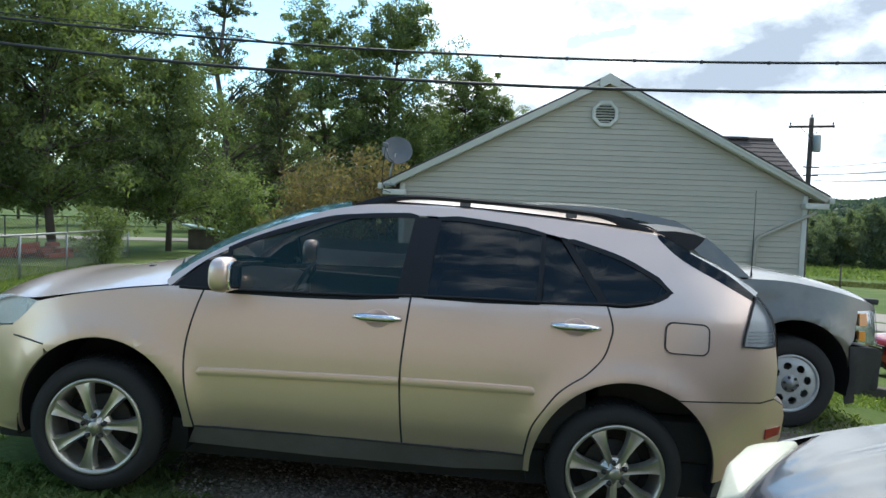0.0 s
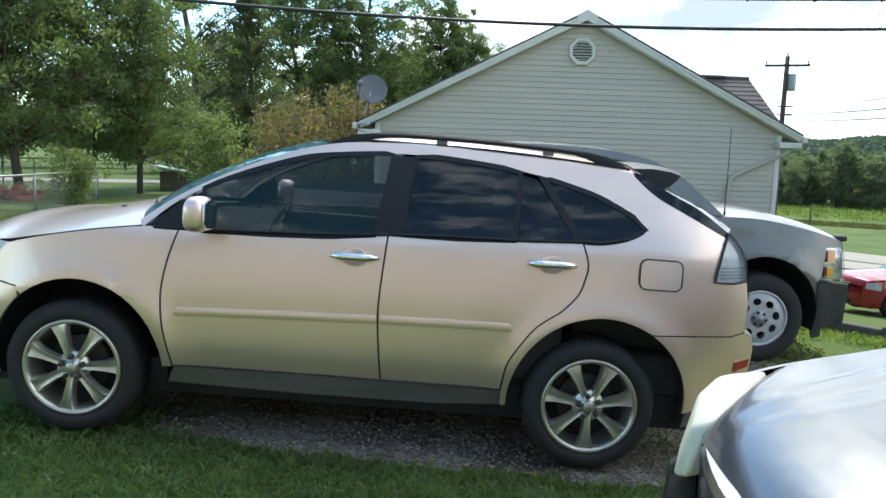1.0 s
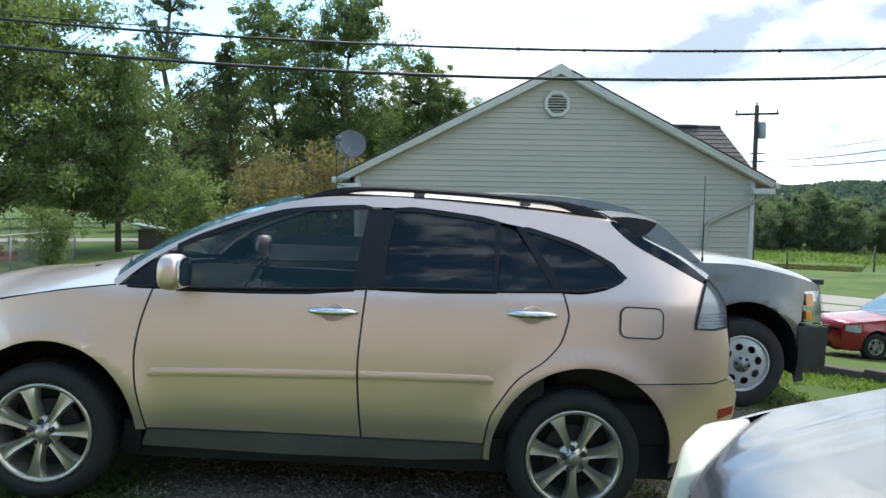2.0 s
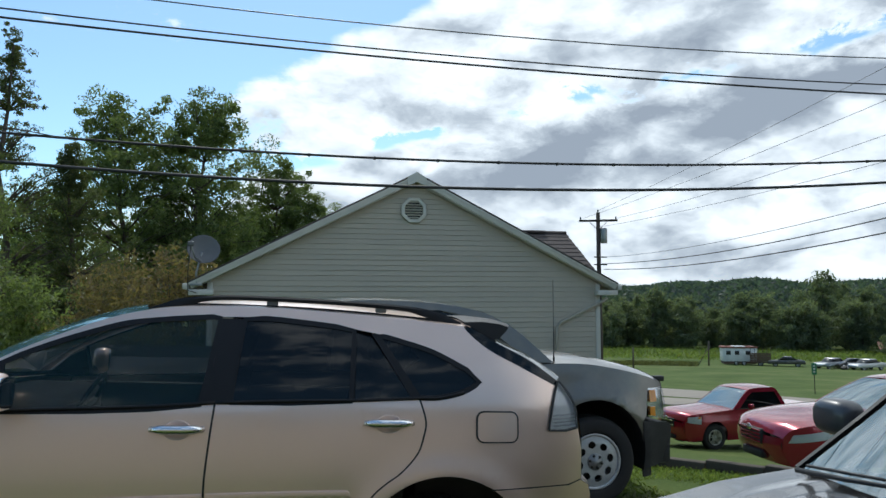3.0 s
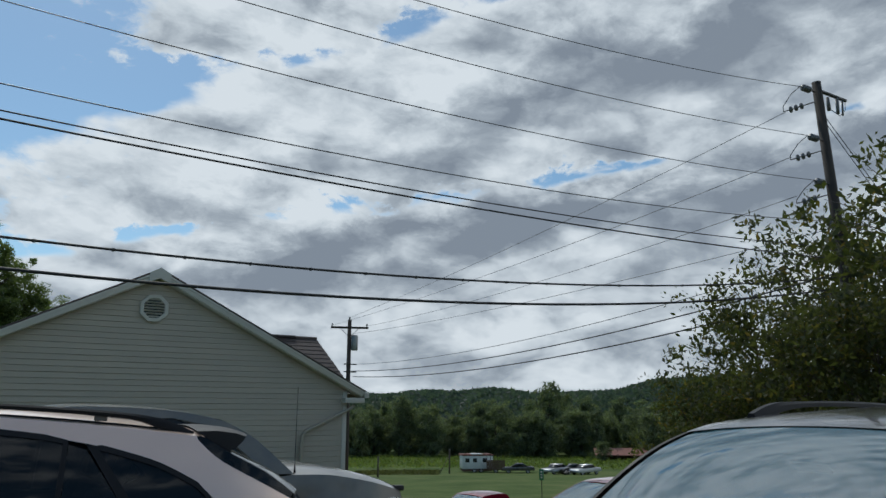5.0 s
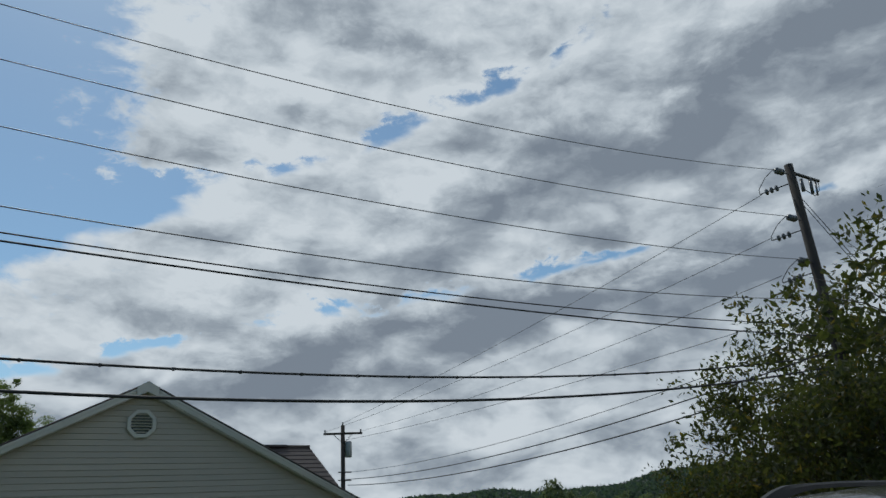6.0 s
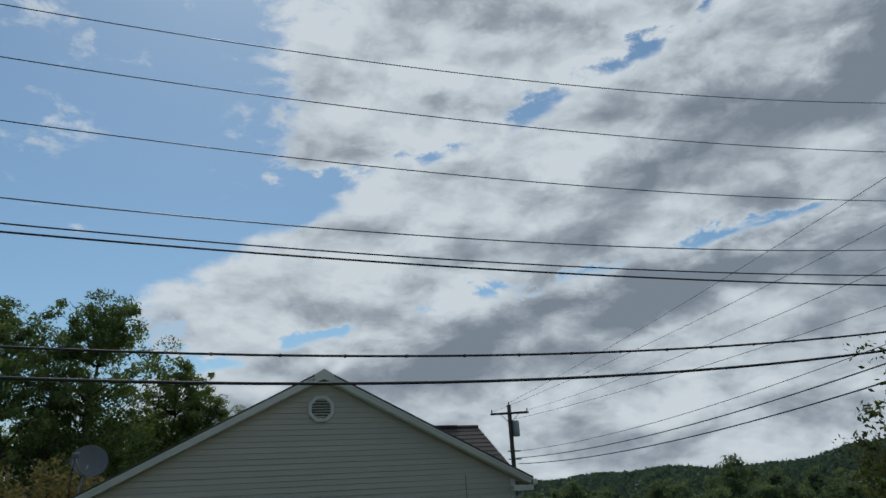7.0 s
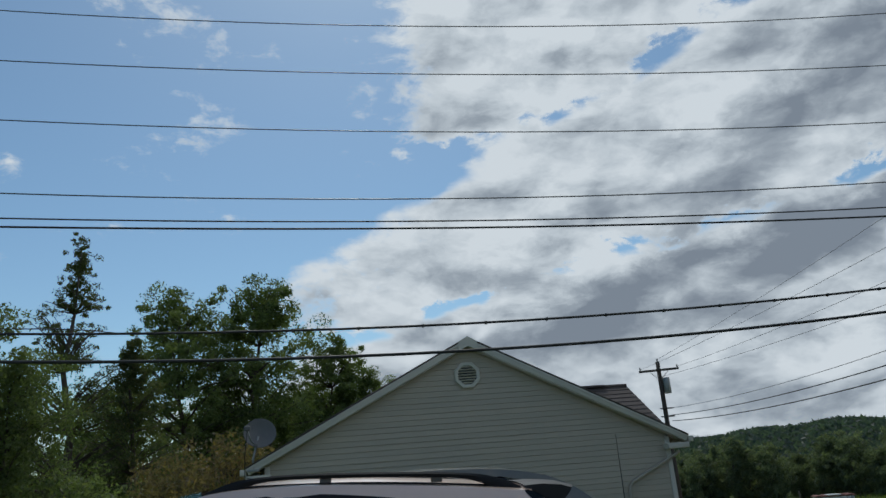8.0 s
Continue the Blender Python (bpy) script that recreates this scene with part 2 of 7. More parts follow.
def ground_build(n):
    v = world_place(n)
    sep = n.tree.nodes.new("ShaderNodeSeparateXYZ")
    n.put(v, sep.inputs[0])
    x, y = sep.outputs[0], sep.outputs[1]
    wob = n.math("MULTIPLY_ADD", n.noise(v, 1.4, 5.0, 0.65), 0.8, -0.4)
    # gravel drive: a strip under the parked cars
    yy = n.math("ADD", n.math("ADD", y, wob), n.math("MULTIPLY", x, 0.06))
    strip = n.math("MULTIPLY", n.span(yy, -0.12, 0.10), n.span(yy, 3.4, 2.6))
    strip = n.math("MULTIPLY", strip, n.math("MULTIPLY", n.span(x, 0.0, 0.9), n.span(x, 8.0, 6.0)))
    stones = n.node("ShaderNodeTexVoronoi", out="Color", Vector=v, Scale=42.0)
    stone_h = n.node("ShaderNodeTexVoronoi", out="Distance", Vector=v, Scale=42.0)
    bw = n.node("ShaderNodeRGBToBW", Color=stones)
    gravel = n.mix(n.math("MULTIPLY", bw, 0.9), (0.11, 0.09, 0.068), (0.38, 0.345, 0.29))
    gravel = n.mix(n.span(n.noise(v, 2.2, 5.0, 0.6), 0.45, 0.65), gravel, (0.10, 0.072, 0.05))
    turf = n.ramp(n.noise(v, 0.22, 7.0, 0.62), [(0.3, (0.068, 0.108, 0.024)), (0.5, (0.112, 0.155, 0.040)), (0.7, (0.175, 0.195, 0.065))])
    fine = n.noise(v, 26.0, 4.0, 0.7)
    turf = n.mix(n.span(fine, 0.35, 0.7, 0.0, 0.55), turf, (0.03, 0.055, 0.012))
    return {"Base Color": n.mix(strip, turf, gravel), "Roughness": 0.95, "Specular IOR Level": 0.15,
            "Normal": bump(n, n.mix(strip, fine, n.math("SUBTRACT", 1.0, stone_h)), 0.6, 0.02)}


GROUND = material("turf_and_gravel", ground_build)
ASPHALT = stained("worn_asphalt", (0.30, 0.262, 0.215), rough=0.9, amount=0.25, scale=0.8, bumps=0.3, fine=30)


def leaf_build(dark, light, turn):
    def build(n):
        r = n.node("ShaderNodeNewGeometry", out="Random Per Island")
        big = n.noise(world_place(n), 0.35, 3.0, 0.5)
        c = n.mix(n.math("ADD", n.math("MULTIPLY", r, 0.6), n.math("MULTIPLY_ADD", big, 1.2, -0.45), clamp=True), dark, light)
        c = n.mix(n.span(r, 0.9, 1.0, 0.0, turn), c, (0.19, 0.13, 0.035))
        return {"Base Color": c, "Roughness": 0.55, "Specular IOR Level": 0.35, "Transmission Weight": 0.0,
                "Subsurface Weight": 0.0}

    return build


def leaf(name, dark, light, turn=0.2):
    """Thin leaves: gloss above, light shining through."""
    if name in MATS:
        return MATS[name]
    m = material(name, leaf_build(dark, light, turn))
    t = m.node_tree
    b = [q for q in t.nodes if q.type == "BSDF_PRINCIPLED"][0]
    out = [q for q in t.nodes if q.type == "OUTPUT_MATERIAL"][0]
    tr, mx = t.nodes.new("ShaderNodeBsdfTranslucent"), t.nodes.new("ShaderNodeMixShader")
    src = b.inputs["Base Color"].links[0].from_socket
    br = t.nodes.new("ShaderNodeMix")
    br.data_type, br.blend_type = "RGBA", "MULTIPLY"
    br.inputs[0].default_value = 1.0
    br.inputs[7].default_value = (1.7, 1.8, 0.8, 1)
    t.links.new(src, br.inputs[6])
    t.links.new(br.outputs[2], tr.inputs[0])
    mx.inputs[0].default_value = 0.5
    t.links.new(b.outputs[0], mx.inputs[1])
    t.links.new(tr.outputs[0], mx.inputs[2])
    t.links.new(mx.outputs[0], out.inputs[0])
    return m


LEAF = leaf("broad_leaf", (0.062, 0.088, 0.04), (0.20, 0.245, 0.11))
LEAF_DARK = leaf("cedar_needles", (0.05, 0.066, 0.035), (0.115, 0.135, 0.065), 0.5)
# valley trees: paler, greyer green with the haze painted into the leaf colour
LEAF_FAR_HAZED = leaf("hazed_far_leaf", (0.07, 0.092, 0.07), (0.19, 0.22, 0.145), 0.1)
CLOVER = leaf("clover_and_grass", (0.115, 0.175, 0.075), (0.31, 0.39, 0.19), 0.4)
WEED = leaf("field_weed", (0.085, 0.095, 0.055), (0.17, 0.18, 0.105), 0.3)
# hill leaves turned bluish: distance haze is mixed into their colour
LEAF_HILL_HAZED = leaf("hazed_hill_leaf", (0.042, 0.066, 0.072), (0.078, 0.105, 0.10), 0.05)
LEAF_TURNING = leaf("turning_leaf", (0.10, 0.095, 0.055), (0.22, 0.155, 0.10), 0.7)
LEAF_GLOSSY = leaf("glossy_leaf", (0.036, 0.046, 0.02), (0.105, 0.108, 0.045), 0.8)
GRASS = leaf("grass_blade", (0.09, 0.135, 0.045), (0.23, 0.285, 0.10), 0.5)
BARK = stained("bark", (0.085, 0.068, 0.055), rough=0.9, amount=0.5, scale=4, bumps=0.6, fine=30)


def stone_build(n):
    r = n.node("ShaderNodeNewGeometry", out="Random Per Island")
    return {"Base Color": n.ramp(r, [(0.0, (0.10, 0.076, 0.056)), (0.5, (0.19, 0.16, 0.13)), (1.0, (0.33, 0.30, 0.26))]), "Roughness": 0.9}


STONE = material("loose_stones", stone_build)

# ---- mesh helpers ----
def thing(name, label, category, x=0.0, y=0.0, z=0.0, rz=0.0, group="", kind="", ry=0.0, rx=0.0):
    """An empty at a thing's base that carries its parts."""
    ob = new(name)
    ob.matrix_basis = pose(x, y, z, rx, ry, rz)
    ob.empty_display_size = 0.2
    return tagged(ob, label, category, group, kind)


def mesh_of(name, bm, mat, smooth=True):
    me = bpy.data.meshes.new(name)
    bm.normal_update()
    bm.to_mesh(me)
    bm.free()
    me.materials.append(mat)
    if smooth:
        me.polygons.foreach_set("use_smooth", [True] * len(me.polygons))
    return me


def part(name, bm, mat, parent, label="", smooth=True, sharp=35):
    """Links a bmesh as one mesh object under a thing or a part."""
    if smooth:
        for e in bm.edges:
            if len(e.link_faces) == 2 and e.calc_face_angle(0) > radians(sharp):
                e.smooth = False
    ob = new(name, mesh_of(name, bm, mat, smooth))
    ob.parent = parent
    if label:
        ob["label"] = label
    return ob


def from_data(name, verts, faces, mat, parent=None, label="", smooth=False):
    me = bpy.data.meshes.new(name)
    me.from_pydata([tuple(v) for v in verts], [], [tuple(int(i) for i in f) for f in faces])
    me.materials.append(mat)
    if smooth:
        me.polygons.foreach_set("use_smooth", [True] * len(me.polygons))
    ob = new(name, me)
    ob.parent = parent
    if label:
        ob["label"] = label
    return ob


def add_box(bm, x0, x1, y0, y1, z0, z1, bevel=0.0, m=None, seg=2):
    r = bmesh.ops.create_cube(bm, size=1.0)
    mat = Matrix.Translation(((x0 + x1) / 2, (y0 + y1) / 2, (z0 + z1) / 2)) @ Matrix.Diagonal((abs(x1 - x0), abs(y1 - y0), abs(z1 - z0), 1))
    bmesh.ops.transform(bm, matrix=(m or Matrix()) @ mat, verts=r["verts"])
    if bevel:
        es = list({e for v in r["verts"] for e in v.link_edges})
        bmesh.ops.bevel(bm, geom=es, offset=bevel, segments=seg, affect="EDGES", profile=0.5)
    return bm


def box(x0, x1, y0, y1, z0, z1, bevel=0.0, m=None):
    return add_box(bmesh.new(), x0, x1, y0, y1, z0, z1, bevel, m)


def add_tube(bm, pts, radii, sides=8, cap=True):
    """A tapered tube through points."""
    pts = [Vector(p) for p in pts]
    if not isinstance(radii, (list, tuple)):
        radii = [radii] * len(pts)
    rings, ref = [], None
    for i, p in enumerate(pts):
        d = (pts[min(i + 1, len(pts) - 1)] - pts[max(i - 1, 0)]).normalized()
        if ref is None:
            ref = d.orthogonal().normalized()
        ref = (ref - d * ref.dot(d)).normalized()
        o = d.cross(ref)
        rings.append([bm.verts.new(p + radii[i] * (math.cos(2 * math.pi * k / sides) * ref + math.sin(2 * math.pi * k / sides) * o)) for k in range(sides)])
    for a, b in zip(rings, rings[1:]):
        for k in range(sides):
            bm.faces.new((a[k], a[(k + 1) % sides], b[(k + 1) % sides], b[k]))
    if cap:
        bm.faces.new(rings[0][::-1])
        bm.faces.new(rings[-1])
    return bm


def tube(pts, radii, sides=8):
    return add_tube(bmesh.new(), pts, radii, sides)


def add_lathe(bm, profile, m=None, seg=32, close=False):
    """Turns (radius, height) round the local z axis."""
    m = m or Matrix()
    rings = []
    for r, h in profile:
        rings.append([bm.verts.new(m @ Vector((max(r, 1e-4) * math.cos(2 * math.pi * k / seg), max(r, 1e-4) * math.sin(2 * math.pi * k / seg), h))) for k in range(seg)])
    for a, b in zip(rings, rings[1:]):
        for k in range(seg):
            bm.faces.new((a[k], a[(k + 1) % seg], b[(k + 1) % seg], b[k]))
    if close:
        for k in range(seg):
            bm.faces.new((rings[-1][k], rings[-1][(k + 1) % seg], rings[0][(k + 1) % seg], rings[0][k]))
    return bm


def smooth_step(a, b, v):
    k = min(1.0, max(0.0, (v - a) / (b - a)))
    return k * k * (3 - 2 * k)


# ---- terrain ----
EYE = (1.93, -3.8)


def height(x, y):
    """The lie of the land: a gentle slope by the house, a valley beyond it."""
    dx, dy = x - EYE[0], y - EYE[1]
    r, az = math.hypot(dx, dy), math.degrees(math.atan2(dx, dy))
    z = -0.048 * max(-4.0, min(6.0, x))
    if az < -130 or az > 180:
        w = 0.0
    else:
        w = smooth_step(10, 24, az) * (1 - smooth_step(100, 150, az))
    drop = float(np.interp(r, [0, 8.5, 10, 10.8, 14.5, 22.4, 40, 58, 110, 163, 300, 700, 1500, 2600], [0, 0, -0.2, -0.5, -1.1, -2.2, -3.4, -4.3, -6.2, -6.7, -6.7, -8, -8, -8]))
    left = float(np.interp(r, [0, 8, 20, 45, 120, 300, 700, 1500, 2600], [0, -0.05, -0.35, -0.75, -1.0, -2, -5, -8, -8]))
    z += w * drop + (1 - w) * left
    if r > 12:
        z += 0.12 * min(1.0, (r - 12) / 20) * noise.noise(Vector((x * 0.07, y * 0.07, 0)))
    return z


radii = [0.0] + [0.5 * 1.075 ** k for k in range(0, 119)]
verts, faces, SPOKES = [(EYE[0], EYE[1], height(*EYE))], [], 180
for r in radii[1:]:
    for k in range(SPOKES):
        a = 2 * math.pi * k / SPOKES
        x, y = EYE[0] + r * math.sin(a), EYE[1] + r * math.cos(a)
        verts.append((x, y, height(x, y)))
for k in range(SPOKES):
    faces.append((0, 1 + (k + 1) % SPOKES, 1 + k))
for j in range(len(radii) - 2):
    a, b = 1 + j * SPOKES, 1 + (j + 1) * SPOKES
    for k in range(SPOKES):
        faces.append((a + k, a + (k + 1) % SPOKES, b + (k + 1) % SPOKES, b + k))
ground = tagged(from_data("ground", verts, faces, GROUND, smooth=True), "sloping green lawn with a patchy gravel parking strip", "ground", kind="structure")


def polar(az, r):
    return EYE[0] + r * math.sin(radians(az)), EYE[1] + r * math.cos(radians(az))


def on_ground(az, r):
    x, y = polar(az, r)
    return x, y, height(x, y)


def ribbon(name, a, b, width, lift, mat, n=60):
    """A strip of paving laid over the land."""
    a, b = Vector(a), Vector(b)
    d = (b - a).normalized()
    o = Vector((-d.y, d.x))
    vs, fs = [], []
    for i in range(n + 1):
        p = a.lerp(b, i / n)
        for k in (-0.5, -0.25, 0, 0.25, 0.5):
            q = p + o * width * k
            vs.append((q.x, q.y, height(q.x, q.y) + lift * (1 - 1.6 * abs(k))))
    for i in range(n):
        for k in range(4):
            fs.append((i * 5 + k, (i + 1) * 5 + k, (i + 1) * 5 + k + 1, i * 5 + k + 1))
    return from_data(name, vs, fs, mat, smooth=True)


road = tagged(ribbon("road", polar(8, 82), polar(70, 43), 7.0, 0.10, ASPHALT, 120), "worn grey asphalt road crossing the field", "road", kind="structure")
side_road = tagged(ribbon("driveway", polar(20.0, 50.0), polar(33.0, 43.5), 5.5, 0.12, ASPHALT), "short grey asphalt turn-off joining the road", "driveway", kind="structure")

# ---- house ----
HX, HY, EAVE, APEX_Z = 4.745, 11.42, 2.03, 4.295   # gable centre, wall face, eave height, apex
HALF = 4.46
WALL_HALF, FOOT = 4.08, -1.1
house = thing("house", "single-storey house with cream vinyl siding and brown shingle roof", "house", HX, HY, 0)
PITCH = (APEX_Z - EAVE) / HALF


def rake_z(dx, drop=0.0):
    return APEX_Z - abs(dx) * PITCH - drop


bm = bmesh.new()
DEEP = 12.0
for y0, y1 in ((0.0, 0.14), (DEEP - 0.14, DEEP)):
    ring = [(-WALL_HALF, FOOT), (WALL_HALF, FOOT), (WALL_HALF, rake_z(WALL_HALF, 0.10)), (0, rake_z(0, 0.10)), (-WALL_HALF, rake_z(WALL_HALF, 0.10))]
    f = bm.faces.new([bm.verts.new((x, y0, z)) for x, z in ring])
    e = bmesh.ops.extrude_face_region(bm, geom=[f])
    bmesh.ops.translate(bm, verts=[v for v in e["geom"] if isinstance(v, bmesh.types.BMVert)], vec=(0, y1 - y0, 0))
for s in (-1, 1):
    add_box(bm, s * WALL_HALF - 0.07, s * WALL_HALF + 0.07, 0.14, DEEP - 0.14, FOOT, EAVE - 0.1)
bmesh.ops.recalc_face_normals(bm, faces=bm.faces)
wall = part("wall", bm, VINYL, house, "cream vinyl-sided gable wall", smooth=False)
# lap siding: courses that lean out at the foot, clipped by the rakes
COURSE = 0.108
k = 0
z = FOOT + 0.05
while z < APEX_Z - 0.25:
    z1 = z + COURSE
    h0 = min(WALL_HALF, (APEX_Z - 0.125 - z) / PITCH)
    h1 = min(WALL_HALF, (APEX_Z - 0.125 - z1) / PITCH)
    if h1 <= 0.05:
        break
    jog = random.uniform(-0.002, 0.002)
    sag = [random.uniform(-0.004, 0.004) for _ in range(9)]
    bm = bmesh.new()
    cols = []
    for i in range(9):
        u = -1 + i / 4
        cols.append([bm.verts.new(c) for c in ((u * h0, -0.006 + jog, z + 0.0), (u * h0, -0.020 + jog + sag[i] * 0.4, z + 0.004), (u * (h0 * 0.15 + h1 * 0.85), -0.010 + jog, z1 - 0.02), (u * h1, -0.004 + jog, z1))])
    for a, b in zip(cols, cols[1:]):
        for j in range(3):
            bm.faces.new((a[j], b[j], b[j + 1], a[j + 1]))
    part("siding_plank", bm, VINYL, wall, smooth=False)
    z = z1
# corner posts
for s in (-1, 1):
    part("corner_post", box(s * WALL_HALF - 0.05, s * WALL_HALF + 0.05, -0.032, 0.06, FOOT, EAVE + 0.02, 0.006), WHITE_TRIM, house)
# rake boards, soffits and the roof slopes
OVER = 0.24
for s in (-1, 1):
    a = math.atan(PITCH) * s
    long = HALF / math.cos(a)
    m = Matrix.Translation((0, 0, APEX_Z)) @ Matrix.Rotation(a, 4, "Y")
    x0, x1 = (0, long) if s > 0 else (-long, 0)
    bm = box(x0, x1, -OVER, -OVER + 0.025, -0.125, -0.01, 0.004, m)
    add_box(bm, x0, x1, -OVER - 0.014, -OVER, -0.05, -0.004, 0.003, m)
    part("rake_board", bm, WHITE_TRIM, house, "white aluminium-clad rake board")
    part("soffit", box(x0, x1, -OVER + 0.025, -0.0, -0.137, -0.127, 0, m), WHITE_TRIM, house)
    roof = part("roof", box(x0, x1, -OVER - 0.02, DEEP + OVER, 0.0, 0.03, 0, m), ROOF, house, "brown asphalt shingle slope")
    # the boxed return at the eave
    bm = bmesh.new()
    xe = s * HALF
    add_box(bm, xe - s * 0.46, xe, -OVER, 0.0, EAVE - 0.24, EAVE - 0.13, 0.006)
    part("eave_return", bm, WHITE_TRIM, house)
    part("gutter", box(xe - 0.01 * s, xe + s * 0.11, -OVER, DEEP, EAVE - 0.13, EAVE - 0.01, 0.02), WHITE_TRIM, house)
bm = tube([(0, -OVER + 0.03, APEX_Z + 0.012), (0, DEEP + OVER, APEX_Z + 0.012)], 0.04, 6)
part("ridge_cap", bm, ROOF, house)
ring = [(-0.2, APEX_Z - 0.2 * PITCH - 0.15), (0.0, APEX_Z - 0.16), (0.2, APEX_Z - 0.2 * PITCH - 0.15), (0.2, APEX_Z - 0.2 * PITCH + 0.035), (0.0, APEX_Z + 0.045), (-0.2, APEX_Z - 0.2 * PITCH + 0.035)]
bm = bmesh.new()
f = bm.faces.new([bm.verts.new((x, -OVER - 0.026, z)) for x, z in ring])
e = bmesh.ops.extrude_face_region(bm, geom=[f])
bmesh.ops.translate(bm, verts=[v for v in e["geom"] if isinstance(v, bmesh.types.BMVert)], vec=(0, 0.06, 0))
bmesh.ops.recalc_face_normals(bm, faces=bm.faces)
part("apex_cover", bm, WHITE_TRIM, house, smooth=False)
# octagonal gable vent
vent = new("gable_vent")
vent.parent = house
vent.matrix_basis = pose(-0.03, -0.046, 3.565)
vent["label"] = "white octagonal louvred gable vent"
bm = bmesh.new()
R0, R1 = 0.285, 0.205
rings = []
for r, y in ((R0, 0.02), (R0, -0.02), (R0 - 0.012, -0.032), (R1 + 0.012, -0.032), (R1, -0.02), (R1, 0.02)):
    rings.append([bm.verts.new((r * math.cos(math.pi / 8 + math.pi / 4 * k), y, r * math.sin(math.pi / 8 + math.pi / 4 * k))) for k in range(8)])
for a, b in zip(rings, rings[1:]):
    for k in range(8):
        bm.faces.new((a[k], a[(k + 1) % 8], b[(k + 1) % 8], b[k]))
bmesh.ops.recalc_face_normals(bm, faces=bm.faces)
part("frame", bm, WHITE_TRIM, vent, smooth=False)
bm = bmesh.new()
bm.faces.new([bm.verts.new((R1 * math.cos(math.pi / 8 + math.pi / 4 * k), 0.012, R1 * math.sin(math.pi / 8 + math.pi / 4 * k))) for k in range(8)])
part("backing", bm, BLACK_PLASTIC, vent, "dark recess behind the louvres", smooth=False)
for k in range(7):
    zz = -0.165 + k * 0.055
    w = min(R1 * 0.92, R1 * 1.31 - abs(zz)) - 0.004
    part("louvre", box(-w, w, -0.024, 0.006, -0.004, 0.004, 0, Matrix.Translation((0, 0, zz)) @ Matrix.Rotation(radians(-35), 4, "X") @ Matrix.Diagonal((1, 1.15, 1, 1))), WHITE_TRIM, vent, smooth=False)
# downspout that runs slantwise from the eave to the wall
pts = [(4.25, -0.16, 1.74), (4.15, -0.1, 1.66), (3.95, -0.075, 1.56), (3.2, -0.075, 1.21), (3.12, -0.075, 1.12), (3.10, -0.075, 0.9), (3.10, -0.075, FOOT)]
part("downspout", tube(pts, 0.042, 4), VINYL, house, "cream downspout")
# the wing behind, with a hipped end
wing = new("wing")
wing.parent = house
wing["label"] = "rear wing with a hipped brown shingle roof"
part("wall", box(0.2, 5.4, 3.2, 11.0, FOOT, 1.85), VINYL, wing, smooth=False)
RZ, RY, RX1 = 3.62, 4.6, 5.25
courses = 14
bm = bmesh.new()
for i in range(courses):
    u0, u1 = i / courses, (i + 1) / courses
    zz0, zz1 = 1.9 + (RZ - 1.9) * u0, 1.9 + (RZ - 1.9) * u1
    yy0, yy1 = 2.0 + (RY - 2.0) * u0, 2.0 + (RY - 2.0) * u1
    xe0, xe1 = 5.42 + (RX1 - 5.42) * u0, 5.42 + (RX1 - 5.42) * u1
    lift = 0.022
    a = [bm.verts.new(c) for c in ((1.0, yy0, zz0 + lift), (xe0, yy0, zz0 + lift), (xe1, yy1, zz1 + 0.004), (1.0, yy1, zz1 + 0.004))]
    bm.faces.new(a)
    b = [bm.verts.new(c) for c in ((1.0, yy0, zz0), (xe0, yy0, zz0), (xe0, yy0, zz0 + lift), (1.0, yy0, zz0 + lift))]
    bm.faces.new(b)
    c = [bm.verts.new(c) for c in ((xe0, yy0, zz0 + lift), (xe0 + 0.0, 9.2 - yy0 + 2 * 0, zz0 + lift), (xe1, 9.2 - yy1, zz1), (xe1, yy1, zz1))]
    bm.faces.new(c)
bmesh.ops.recalc_face_normals(bm, faces=bm.faces)
part("roof", bm, ROOF, wing, "brown asphalt shingle hip in even courses", smooth=False)
part("ridge_cap", tube([(1.0, RY, RZ + 0.02), (RX1, RY, RZ + 0.02)], 0.05, 6), ROOF, wing)
part("ridge_vent", box(2.2, 4.6, RY - 0.12, RY + 0.12, RZ + 0.0, RZ + 0.07, 0.02), ROOF, wing)

# the neighbouring house behind the viewer, known from reflections in the car windows
near_house = thing("neighbour_house", "low house with grey-brown siding, facing the parked cars", "house", 1.5, -7.4, 0)
nwall = part("wall", box(-8, 8, -5.0, 0.0, -0.4, 3.7), BROWN_SIDING, near_house, "grey-brown siding wall", smooth=False)
for k in range(26):
    zz = -0.3 + k * 0.152
    bm = bmesh.new()
    q = [bm.verts.new(c) for c in ((-8, 0.006, zz), (8, 0.006, zz), (8, 0.020, zz + 0.004), (-8, 0.020, zz + 0.004), (8, 0.005, zz + 0.15), (-8, 0.005, zz + 0.15))]
    bm.faces.new((q[1], q[0], q[3], q[2]))
    bm.faces.new((q[2], q[3], q[5], q[4]))
    part("siding_plank", bm, BROWN_SIDING, nwall, smooth=False)
part("roof", box(-8.4, 8.4, -0.1, 4.2, -0.04, 0.04, 0, Matrix.Translation((0, 0.45, 3.72)) @ Matrix.Rotation(radians(205), 4, "X")), ROOF, near_house, "brown shingle slope", smooth=False)
part("fascia", box(-8.4, 8.4, 0.42, 0.46, 3.55, 3.73, 0.004), WHITE_TRIM, near_house)
